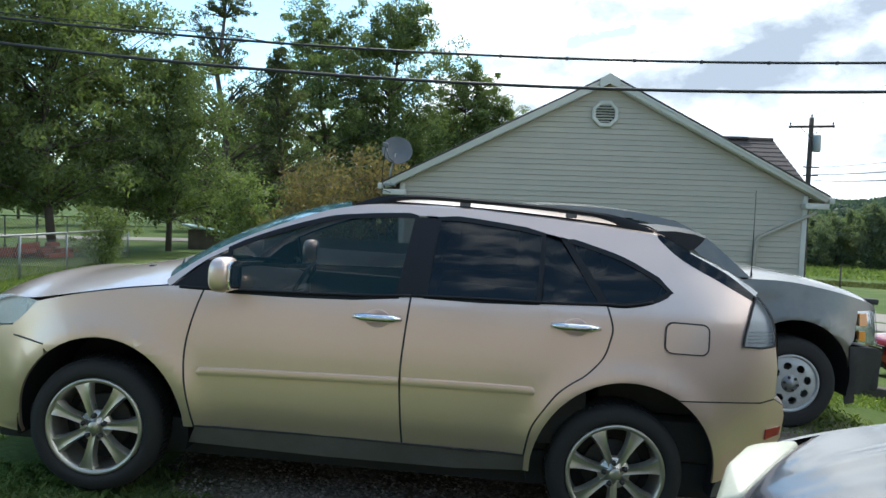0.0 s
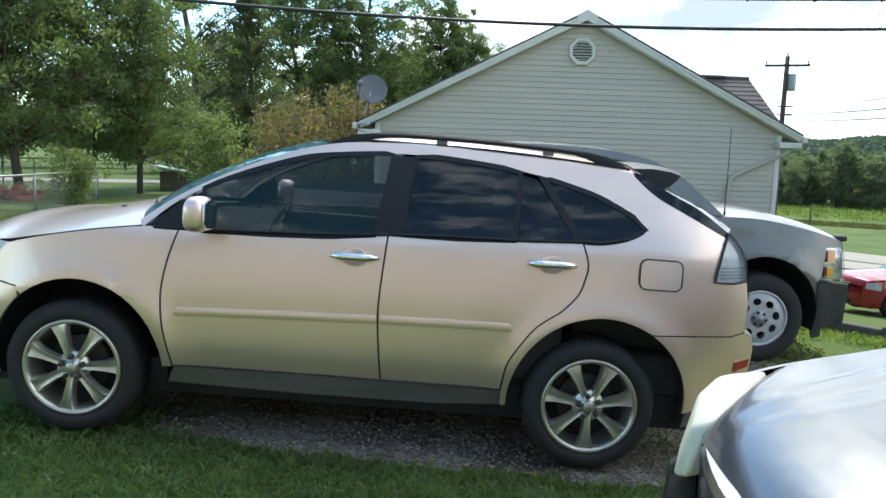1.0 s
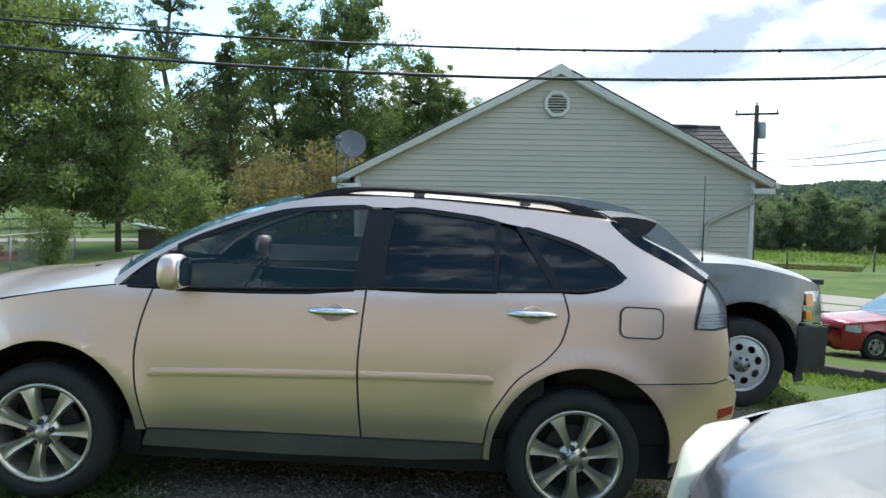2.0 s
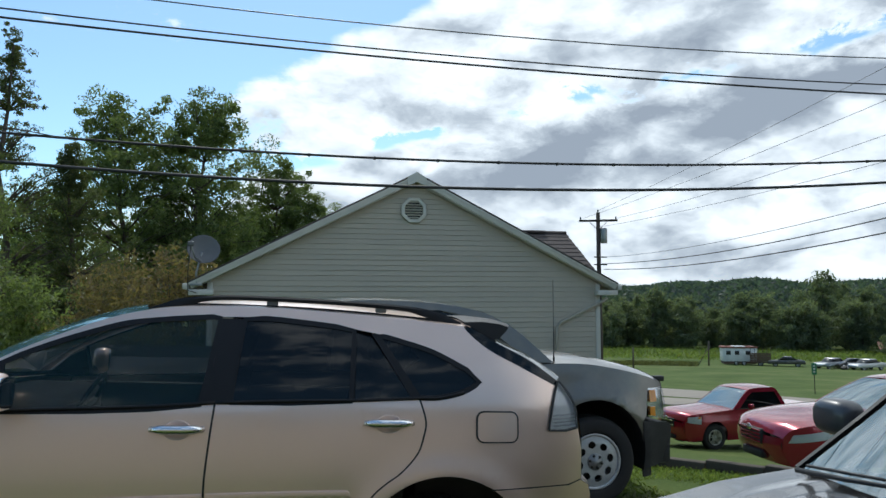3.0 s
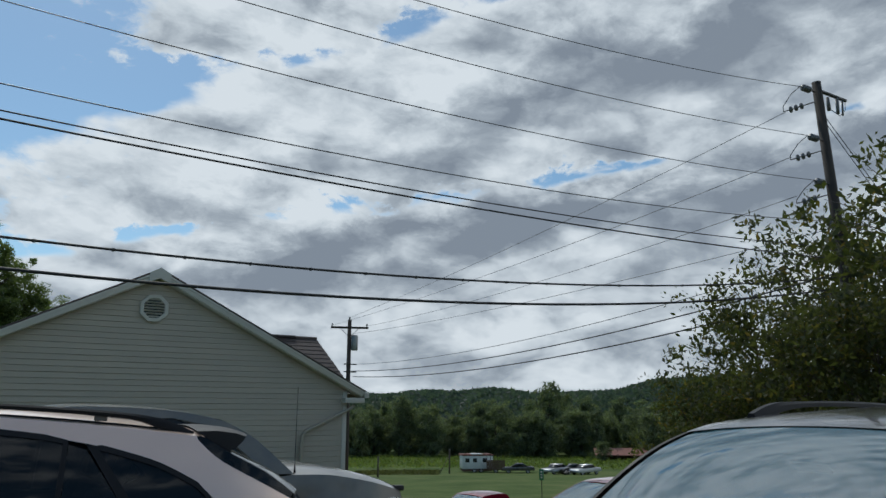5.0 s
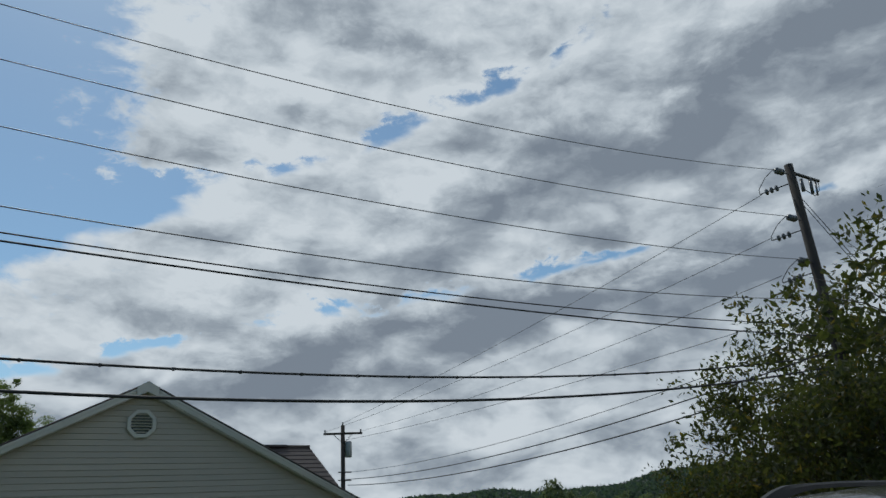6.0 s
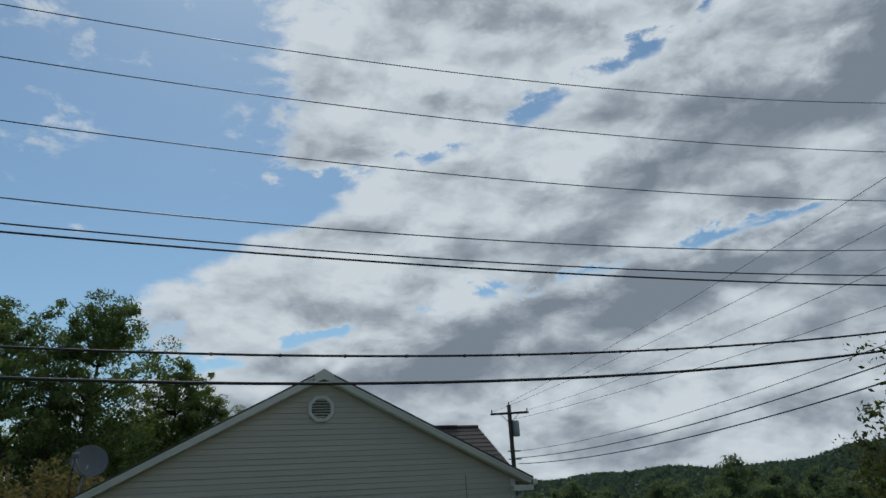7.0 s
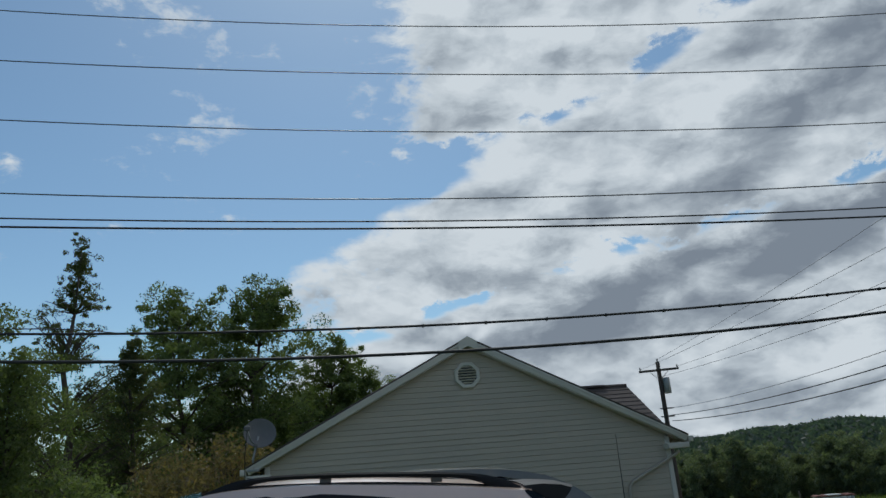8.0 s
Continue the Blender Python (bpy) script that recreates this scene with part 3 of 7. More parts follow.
for xx in (-3.2, 0.6, 3.4):
    win = new("window")
    win.parent = near_house
    part("pane", box(xx - 0.42, xx + 0.42, 0.022, 0.03, 2.05, 3.15), WINDOW_TINT, win, smooth=False)
    bm = bmesh.new()
    for x0, x1, z0, z1 in ((xx - 0.5, xx + 0.5, 1.96, 2.05), (xx - 0.5, xx + 0.5, 3.15, 3.24), (xx - 0.5, xx - 0.42, 2.05, 3.15), (xx + 0.42, xx + 0.5, 2.05, 3.15), (xx - 0.42, xx + 0.42, 2.58, 2.62)):
        add_box(bm, x0, x1, 0.02, 0.06, z0, z1)
    part("frame", bm, WHITE_TRIM, win, smooth=False)

# satellite dish on the eave
dish = thing("satellite_dish", "grey oval satellite dish on a bent mast at the eave", "satellite dish", 0.42, HY - 0.22, 2.0)
part("mast", tube([(0.02, 0, 0.0), (0.0, 0, 0.2), (0.05, 0, 0.4), (0.10, 0.02, 0.62)], 0.022, 8), GALVANISED, dish)
part("foot", box(-0.1, 0.12, -0.06, 0.06, -0.03, 0.01, 0.006), GALVANISED, dish)
m = Matrix.Translation((0.12, 0.06, 0.66)) @ Matrix.Rotation(radians(12), 4, "Z") @ Matrix.Rotation(radians(72), 4, "X") @ Matrix.Diagonal((1.0, 0.95, 1, 1))
bm = add_lathe(bmesh.new(), [(0.0, 0.0), (0.12, 0.010), (0.22, 0.034), (0.29, 0.062), (0.31, 0.07), (0.31, 0.06), (0.22, 0.022), (0.0, -0.012)], m, 36)
part("reflector", bm, DISH_GREY, dish, "grey reflector bowl")
part("feed_arm", tube([(0.12, 0.05, 0.42), (0.0, -0.3, 0.5), (-0.06, -0.42, 0.72)], 0.014, 6), GALVANISED, dish)
part("feed_head", box(-0.12, 0.0, -0.47, -0.39, 0.7, 0.79, 0.02), DISH_GREY, dish)
part("cable", tube([(-0.06, -0.42, 0.72), (-0.12, -0.35, 0.2), (-0.14, -0.1, -0.12), (0.05, 0.0, -0.18), (0.2, 0.05, -0.05)], 0.008, 5), CABLE, dish)

# ---- poles and wires ----
BP = Vector((21.4, 7.3))
bz = height(BP.x, BP.y)
big_pole = thing("utility_pole", "dark weathered wooden utility pole with stacked insulators", "utility pole", BP.x, BP.y, bz)
top = 10.85 - bz
part("pole", tube([(0.06 * top, 0.05, -0.3), (0.03 * top, 0.02, top * 0.5), (0.0, 0, top)], [0.19, 0.16, 0.125], 12), WOOD_POLE, big_pole)


def strain_insulator(parent, a, b):
    """A dead-end string: rod, three sheds and a clamp."""
    a, b = Vector(a), Vector(b)
    ins = new("insulator")
    ins.parent = parent
    part("rod", tube([a, b], 0.016, 6), DARK_STEEL, ins)
    d = (b - a)
    q = d.to_track_quat("Z", "Y").to_matrix().to_4x4()
    for u in (0.45, 0.62, 0.78):
        m = Matrix.Translation(a + d * u) @ q
        part("shed", add_lathe(bmesh.new(), [(0.02, -0.06), (0.085, -0.04), (0.10, 0.0), (0.085, 0.03), (0.02, 0.05)], m, 12), CERAMIC, ins, "grey porcelain shed")
    return ins


for zz in (10.52, 9.07, 7.79):
    lx = 0.06 * (10.85 - zz)
    strain_insulator(big_pole, (lx - 0.1, 0, zz - bz), (lx - 0.85, 0, zz - bz + 0.0))
    strain_insulator(big_pole, (lx - 0.05, 0.05, zz - bz - 0.25), (lx - 0.55, 0.75, zz - bz - 0.42))
    part("jumper", tube([(lx - 0.85, 0, zz - bz), (lx - 1.0, 0.2, zz - bz - 0.2), (lx - 0.95, 0.5, zz - bz - 0.45), (lx - 0.55, 0.75, zz - bz - 0.42)], 0.012, 5), WIRE, big_pole)
part("standoff_arm", box(0.05, 1.45, -0.04, 0.04, top - 0.27, top - 0.2, 0.01), DARK_STEEL, big_pole)
bm = bmesh.new()
add_tube(bm, [(0.95, 0, top - 0.75), (0.98, 0, top - 0.25)], 0.05, 8)
add_tube(bm, [(1.2, 0, top - 0.75), (1.25, 0, top - 0.25)], 0.03, 8)
part("cutout", bm, CERAMIC, big_pole)
part("arrester", tube([(0.5, 0, top - 0.75), (0.5, 0, top - 0.35)], [0.06, 0.045], 8), CERAMIC, big_pole)
part("drip_loop", tube([(1.4, 0, top - 0.25), (1.35, 0, top - 0.55), (1.05, 0, top - 0.8), (0.6, 0, top - 0.7)], 0.012, 5), WIRE, big_pole)
part("guy_wire", tube([(0.25, 0, top - 1.0), (9.0, -3.0, -0.4)], 0.012, 5), WIRE, big_pole)
part("guy_wire", tube([(0.25, 0, top - 1.2), (8.0, -3.2, -0.4)], 0.012, 5), WIRE, big_pole)
for zz in (6.67, 5.97):
    strain_insulator(big_pole, (0.25, 0, zz - bz), (-0.3, 0, zz - bz))

FARP = on_ground(24.61, 49.7)
far_pole = thing("utility_pole", "wooden utility pole with a crossarm and transformer behind the house", "utility pole", *FARP)
ftop = 7.72 - FARP[2]
part("pole", tube([(0, 0, -0.3), (0, 0, ftop)], [0.18, 0.13], 10), WOOD_POLE, far_pole)
arm_m = Matrix.Rotation(radians(-20), 4, "Z")
part("crossarm", box(-1.25, 1.25, -0.16, -0.06, ftop - 0.62, ftop - 0.48, 0.01, arm_m), WOOD_POLE, far_pole, "weathered timber crossarm")
for s in (-1, 1):
    part("brace", tube([arm_m @ Vector((s * 0.6, -0.11, ftop - 0.6)), arm_m @ Vector((0, -0.13, ftop - 1.2))], 0.02, 5), DARK_STEEL, far_pole)
for xx in (-1.15, 1.15, 0.0):
    zz = ftop - 0.48 if xx else ftop
    bm = add_lathe(bmesh.new(), [(0.02, 0), (0.05, 0.06), (0.06, 0.14), (0.03, 0.2), (0.0, 0.2)], Matrix.Translation(arm_m @ Vector((xx, -0.11 if xx else 0, zz))), 8)
    part("insulator", bm, CERAMIC, far_pole)
part("transformer", add_lathe(bmesh.new(), [(0, -0.5), (0.2, -0.5), (0.22, -0.46), (0.22, 0.42), (0.19, 0.5), (0, 0.52)], Matrix.Translation((0.3, -0.2, ftop - 1.55)), 16), GALVANISED, far_pole, "grey transformer can")
for zz in (ftop - 3.0, ftop - 3.5):
    part("bracket", box(-0.4, 0.5, -0.2, -0.12, zz, zz + 0.08, 0.01), DARK_STEEL, far_pole)


def wire(name, label, a, b, sag, r, mat, n=40):
    """A hanging wire between two points."""
    a, b = Vector(a), Vector(b)
    pts = []
    for i in range(n + 1):
        u = i / n
        p = a.lerp(b, u)
        p.z -= 4 * sag * u * (1 - u)
        pts.append(p)
    bm = tube(pts, r, 6)
    me = mesh_of(name, bm, mat)
    return tagged(new(name, me), label, "cable", "overhead lines")


SPAN = 37.0
for base, slope, curve, r, mat, name, label, reach in (
    (3.461, -0.03823, 0.00486, 0.024, CABLE, "telephone_cable", "thick black telephone cable hung over the house front", 0.3),
    (3.872, -0.03395, 0.00443, 0.019, CABLE, "telephone_cable", "lashed black telephone cable hung over the house front", 0.3),
    (9.184, -0.03202, 0.00471, 0.009, WIRE, "power_line", "thin bare power line high overhead", -0.83),
    (8.261, -0.03597, 0.00367, 0.009, WIRE, "power_line", "thin bare power line high overhead", -0.74),
    (7.198, -0.04374, 0.00352, 0.009, WIRE, "power_line", "thin bare power line high overhead", -0.66),
    (5.991, -0.04179, 0.00356, 0.010, WIRE, "neutral_line", "thin neutral wire overhead", -0.3),
    (5.609, -0.03915, 0.00266, 0.012, CABLE, "service_cable", "black service cable overhead", -0.3),
    (5.487, -0.03628, 0.00210, 0.016, CABLE, "service_cable", "black service cable overhead", 0.25),
):
    x1, x0 = BP.x + reach, BP.x - SPAN
    w = wire(name, label, (x1, BP.y, base + slope * x1 + curve * x1 * x1), (x0, BP.y, base + slope * x0 + curve * x0 * x0), curve * (x1 - x0) ** 2 / 4, r, mat)
    if label.startswith("lashed"):
        # lashing clips along the cable, and a spare strand beside it at the far end
        for k in range(34):
            xc = x1 - 0.7 - 0.98 * k
            zc = base + slope * xc + curve * xc * xc
            part("clip", box(xc - 0.018, xc + 0.018, BP.y - 0.024, BP.y + 0.024, zc - 0.026, zc + 0.022, 0.005), DARK_STEEL, w)
        pts = [(xc, BP.y, base + slope * xc + curve * xc * xc + 0.075 * min(1.0, (-1.0 - xc) * 1.6)) for xc in [-1.0 - 0.45 * k for k in range(32)]]
        part("strand", tube(pts, 0.008, 5), CABLE, w, "thin strand above the cable")
# the wires from the big pole down to the far one
for za, zb, sag, r, mat, dx in (
    (10.10, 7.85, 0.25, 0.009, WIRE, 0.0), (8.75, 7.30, 0.30, 0.009, WIRE, -1.15), (7.60, 7.30, 0.35, 0.009, WIRE, 1.15),
    (6.60, 6.75, 0.30, 0.010, WIRE, 0.1), (5.89, 4.74, 0.67, 0.012, CABLE, 0.15), (5.36, 4.32, 0.68, 0.022, CABLE, 0.2), (4.85, 3.96, 0.70, 0.024, CABLE, 0.3),
):
    o = arm_m @ Vector((dx, -0.11, 0))
    wire("pole_line", "wire strung between the two utility poles", (BP.x + 0.06 * (10.85 - za) - (0.5 if za > 7 else 0.0), BP.y + (0.75 if za > 7 else 0.15), za), (FARP[0] + o.x, FARP[1] + o.y, zb), sag, r, mat)

# ---- vehicle toolkit ----
from mathutils.geometry import delaunay_2d_cdt


def flow(pts, n=4):
    """A smooth open curve through points (Catmull-Rom)."""
    p = [pts[0]] + list(pts) + [pts[-1]]
    out = []
    for a, b, c, d in zip(p, p[1:], p[2:], p[3:]):
        for k in range(n):
            t = k / n
            out.append(tuple(0.5 * (2 * b[i] + (c[i] - a[i]) * t + (2 * a[i] - 5 * b[i] + 4 * c[i] - d[i]) * t * t + (3 * b[i] - a[i] - 3 * c[i] + d[i]) * t ** 3) for i in range(len(b))))
    out.append(tuple(pts[-1]))
    return out


def arch(cx, cz, rx, rz, a0, a1, n=14):
    """Part of a wheel arch, from angle a0 to a1 (degrees, 0 to the rear)."""
    return [(cx + rx * math.cos(radians(a0 + (a1 - a0) * k / n)), cz + rz * math.sin(radians(a0 + (a1 - a0) * k / n))) for k in range(n + 1)]


def panel(name, poly, side, mat, parent, lift=0.0, grid=0.07, deep=0.02, label="", far=None):
    """A sheet-metal panel: a side-view outline laid onto the body's side surface, with turned-in edges.
    side(x, z) gives the depth; far mirrors the panel to the other flank of a body that wide."""
    bm = bmesh.new()
    clean = []
    for q in poly:
        if not clean or (abs(q[0] - clean[-1][0]) + abs(q[1] - clean[-1][1])) > 0.002:
            clean.append(q)
    co, _, tris = delaunay_2d_cdt([Vector(q) for q in clean], [], [list(range(len(clean)))], 1, 1e-5)[:3]
    vs = [bm.verts.new((c.x, 0, c.y)) for c in co]
    for tri in tris:
        bm.faces.new([vs[i] for i in tri])
    xs, zs = [q[0] for q in clean], [q[1] for q in clean]
    for lo, hi, no in ((min(xs), max(xs), (1, 0, 0)), (min(zs), max(zs), (0, 0, 1))):
        k = math.ceil(lo / grid) * grid
        while k < hi:
            bmesh.ops.bisect_plane(bm, geom=list(bm.verts) + list(bm.edges) + list(bm.faces), plane_co=(k * no[0], 0, k * no[2]), plane_no=no, dist=1e-5)
            k += grid
    rim = [e for e in bm.edges if len(e.link_faces) == 1]
    ex = bmesh.ops.extrude_edge_only(bm, edges=rim)
    inner = {v for v in ex["geom"] if isinstance(v, bmesh.types.BMVert)}
    for v in bm.verts:
        y = side(v.co.x, v.co.z) - lift + (deep if v in inner else 0.0)
        v.co.y = y if far is None else far - y
    bmesh.ops.recalc_face_normals(bm, faces=bm.faces)
    if far is None:
        front = min(bm.faces, key=lambda q: q.calc_center_median().y)
        if front.normal.y > 0:
            bmesh.ops.reverse_faces(bm, faces=bm.faces)
    return part(name, bm, mat, parent, label, sharp=50)


def border(poly, width):
    """Outline quads that run round a polygon, widened outward."""
    n = len(poly)
    area = sum(poly[i][0] * poly[(i + 1) % n][1] - poly[(i + 1) % n][0] * poly[i][1] for i in range(n))
    s = 1 if area > 0 else -1
    out = []
    for i in range(n):
        a, b, c = Vector(poly[i - 1]), Vector(poly[i]), Vector(poly[(i + 1) % n])
        d = ((b - a).normalized() + (c - b).normalized())
        d = d.normalized() if d.length > 1e-6 else (b - a).normalized()
        out.append((b.x + s * d.y * width, b.y - s * d.x * width))
    return out


def trim_ring(name, poly, width, side, mat, parent, lift=0.004, deep=0.012, far=None):
    """A moulding that frames a window or a flap."""
    outer = border(poly, width)
    bm = bmesh.new()
    def at(p, l):
        y = side(*p) - l
        return bm.verts.new((p[0], y if far is None else far - y, p[1]))
    loops = [[at(p, -deep) for p in poly], [at(p, lift) for p in poly], [at(p, lift) for p in outer], [at(p, -deep) for p in outer]]
    n = len(poly)
    for a, b in zip(loops, loops[1:]):
        for i in range(n):
            bm.faces.new((a[i], a[(i + 1) % n], b[(i + 1) % n], b[i]))
    bmesh.ops.recalc_face_normals(bm, faces=bm.faces)
    return part(name, bm, mat, parent)


def loft(name, left, right, crown, mat, parent, rows=14, bow=0.0, label="", deep=0.0, flat=2.0):
    """A skin between two matching edge curves, with a crown (z) and a bow (x) across."""
    bm = bmesh.new()
    grid = []
    for i, (a, b) in enumerate(zip(left, right)):
        c = crown[i] if isinstance(crown, (list, tuple)) else crown
        w = bow[i] if isinstance(bow, (list, tuple)) else bow
        row = []
        for k in range(rows + 1):
            v = k / rows
            h = 1 - abs(2 * v - 1) ** flat
            row.append(bm.verts.new((a[0] + (b[0] - a[0]) * v + w * h, a[1] + (b[1] - a[1]) * v, a[2] + (b[2] - a[2]) * v + c * h)))
        grid.append(row)
    for a, b in zip(grid, grid[1:]):
        for k in range(rows):
            bm.faces.new((a[k], a[k + 1], b[k + 1], b[k]))
    bmesh.ops.recalc_face_normals(bm, faces=bm.faces)
    if deep:
        fs = list(bm.faces)
        up = max(fs, key=lambda q: q.calc_center_median().z)
        if up.normal.z < 0:
            bmesh.ops.reverse_faces(bm, faces=fs)
        bmesh.ops.solidify(bm, geom=list(bm.faces), thickness=deep)
    return part(name, bm, mat, parent, label, sharp=50)


def prism(name, poly, y0, y1, mat, parent, bevel=0.0, label=""):
    """A side-view outline carried across from y0 to y1."""
    bm = bmesh.new()
    f = bm.faces.new([bm.verts.new((x, y0, z)) for x, z in poly])
    e = bmesh.ops.extrude_face_region(bm, geom=[f])
    bmesh.ops.translate(bm, verts=[v for v in e["geom"] if isinstance(v, bmesh.types.BMVert)], vec=(0, y1 - y0, 0))
    bmesh.ops.recalc_face_normals(bm, faces=bm.faces)
    if bevel:
        bmesh.ops.bevel(bm, geom=list(bm.edges), offset=bevel, segments=3, affect="EDGES", profile=0.5)
    return part(name, bm, mat, parent, label)


def bulge_box(name, x0, x1, y0, y1, z0, z1, mat, parent, power=4.0, label="", n=16, m=None):
    """A rounded block (superellipsoid)."""
    bm = bmesh.new()
    bmesh.ops.create_uvsphere(bm, u_segments=n * 2, v_segments=n, radius=1.0)
    for v in bm.verts:
        c = v.co
        r = (abs(c.x) ** power + abs(c.y) ** power + abs(c.z) ** power) ** (-1 / power)
        c *= r
        v.co = Vector(((x0 + x1) / 2 + c.x * (x1 - x0) / 2, (y0 + y1) / 2 + c.y * (y1 - y0) / 2, (z0 + z1) / 2 + c.z * (z1 - z0) / 2))
    if m:
        bmesh.ops.transform(bm, matrix=m, verts=bm.verts)
    return part(name, bm, mat, parent, label)


TURN_Y = Matrix.Rotation(radians(90), 4, "X")     # lathe axis z -> -y, outward to the near side


def wheel(parent, x, y, z, tyre_r, rim_r, width, style, out=-1, spin=0.0):
    """A wheel > tyre, rim, spokes, hub, nuts. out: -1 faces -y, 1 faces +y."""
    w = new("wheel")
    w.parent = parent
    w.matrix_basis = Matrix.Translation((x, y, z)) @ (Matrix() if out < 0 else Matrix.Rotation(math.pi, 4, "Z")) @ Matrix.Rotation(radians(spin), 4, "Y")
    m = TURN_Y
    bw = width
    bm = add_lathe(bmesh.new(), [(rim_r, -0.02), (rim_r + 0.012, 0.004), (rim_r + 0.03, 0.012), (tyre_r - 0.05, 0.012), (tyre_r - 0.02, 0.0), (tyre_r - 0.006, -0.02), (tyre_r, -0.04), (tyre_r, -bw + 0.04), (tyre_r - 0.02, -bw), (rim_r, -bw)], m, 56)
    part("tyre", bm, RUBBER, w, "black rubber tyre")
    bm = bmesh.new()
    for k in range(72):
        for a in (-0.055, -bw * 0.5 - 0.01):
            add_box(bm, -0.006, 0.006, 0.0, bw * 0.36, tyre_r - 0.002, tyre_r + 0.005, 0, Matrix.Rotation(2 * math.pi * (k + (0.5 if a < -0.06 else 0)) / 72, 4, "Y") @ Matrix.Translation((0, -a - 0.01, 0)))
    part("tread", bm, RUBBER, w, smooth=False)
    metal = ALLOY if style != "steel" else STEEL_WHEEL
    bm = add_lathe(bmesh.new(), [(rim_r + 0.004, -0.012), (rim_r + 0.004, 0.004), (rim_r - 0.006, 0.008), (rim_r - 0.018, 0.0), (rim_r - 0.026, -0.03), (rim_r - 0.035, -0.12), (rim_r - 0.03, -bw)], m, 56)
    part("rim", bm, metal, w)
    part("brake_disc", add_lathe(bmesh.new(), [(0.0, -0.10), (0.15, -0.10), (0.155, -0.105), (0.155, -0.125)], m, 32), DARK_STEEL, w)
    part("barrel_back", add_lathe(bmesh.new(), [(0.0, -0.16), (rim_r - 0.03, -0.16)], m, 32), BLACK_PLASTIC, w)
    if style == "alloy7":
        for k in range(7):
            rot = Matrix.Rotation(2 * math.pi * k / 7, 4, "Y")
            bm = bmesh.new()
            rows = []
            for r, wd, yo in ((0.035, 0.020, -0.010), (0.07, 0.019, -0.004), (0.12, 0.021, 0.002), (0.17, 0.027, 0.004), (rim_r - 0.035, 0.040, 0.002), (rim_r - 0.012, 0.055, -0.004)):
                rows.append([bm.verts.new(rot @ Vector((a * wd, -(yo + b), r))) for a, b in ((-1.15, -0.045), (-1, -0.012), (-0.82, 0.0), (-0.2, -0.006), (0.2, -0.006), (0.82, 0.0), (1, -0.012), (1.15, -0.045))])
            for a, b in zip(rows, rows[1:]):
                for j in range(7):
                    bm.faces.new((a[j], a[j + 1], b[j + 1], b[j]))
            bmesh.ops.recalc_face_normals(bm, faces=bm.faces)
            part("spoke", bm, metal, w)
    elif style == "alloy5":
        for k in range(5):
            rot = Matrix.Rotation(2 * math.pi * k / 5, 4, "Y")
            bm = bmesh.new()
            for sx in (-1, 1):
                add_box(bm, sx * 0.028 - 0.011, sx * 0.028 + 0.011, -0.012, 0.03, 0.04, rim_r - 0.012, 0.004, rot)
            part("spoke", bm, metal, w)
    else:
        # pressed steel disc with eight oval windows
        bm = bmesh.new()
        n = 128
        k0 = rim_r / 0.245
        rr = [k0 * q for q in (0.0755, 0.10, 0.118, 0.126, 0.134, 0.142, 0.150, 0.158, 0.166, 0.174, 0.182, 0.200, 0.233)]
        grid = [[bm.verts.new((r * math.sin(2 * math.pi * k / n), -(0.004 - 0.016 * smooth_step(0.15 * k0, rim_r, r)), r * math.cos(2 * math.pi * k / n))) for k in range(n)] for r in rr]
        for j in range(len(rr) - 1):
            for k in range(n):
                mid = (k + 0.5) % 16 - 8
                rm = (rr[j] + rr[j + 1]) / 2
                if (mid * 2 * math.pi / n * rm / (0.037 * k0)) ** 2 + ((rm - 0.152 * k0) / (0.031 * k0)) ** 2 < 1:
                    continue
                bm.faces.new((grid[j][k], grid[j + 1][k], grid[j + 1][(k + 1) % n], grid[j][(k + 1) % n]))
        bmesh.ops.recalc_face_normals(bm, faces=bm.faces)
        bmesh.ops.solidify(bm, geom=list(bm.faces), thickness=0.008)
        part("disc", bm, metal, w, "grey pressed-steel disc with oval holes")
    part("hub_cap", add_lathe(bmesh.new(), [(0.0, 0.012), (0.026, 0.012), (0.031, 0.006), (0.033, -0.01), (0.08, -0.014), (0.085, -0.04)] if style != "steel" else [(0.0, 0.03), (0.03, 0.03), (0.036, 0.02), (0.07, 0.016), (0.078, 0.0), (0.08, -0.02)], m, 28), metal if style != "steel" else GALVANISED, w)
    for k in range(5 if style != "steel" else 6):
        a = 2 * math.pi * (k + 0.5) / (5 if style != "steel" else 6)
        part("nut", add_lathe(bmesh.new(), [(0.0, 0.012), (0.011, 0.012), (0.014, 0.0), (0.014, -0.02)], Matrix.Translation((0.057 * math.sin(a), -0.002 if style != "steel" else -0.018, 0.057 * math.cos(a))) @ m, 6), DARK_STEEL, w)
    return w


def seat(parent, x, y, z, mat):
    bm = bmesh.new()
    add_box(bm, x - 0.25, x + 0.25, y - 0.24, y + 0.24, z, z + 0.16, 0.05)
    add_box(bm, -0.08, 0.08, y - 0.24, y + 0.24, 0, 0.62, 0.05, Matrix.Translation((x + 0.27, 0, z + 0.1)) @ Matrix.Rotation(radians(14), 4, "Y"))
    add_box(bm, -0.05, 0.05, y - 0.13, y + 0.13, 0.64, 0.84, 0.04, Matrix.Translation((x + 0.27, 0, z + 0.1)) @ Matrix.Rotation(radians(14), 4, "Y"))
    part("car_seat", bm, mat, parent, "dark upholstered car seat")

# ---- gold crossover ----
suv = thing("crossover_car", "parked gold metallic crossover with dark tinted windows and alloy wheels", "car", 0, 0, 0, ry=2.78)
WIDE = 1.84


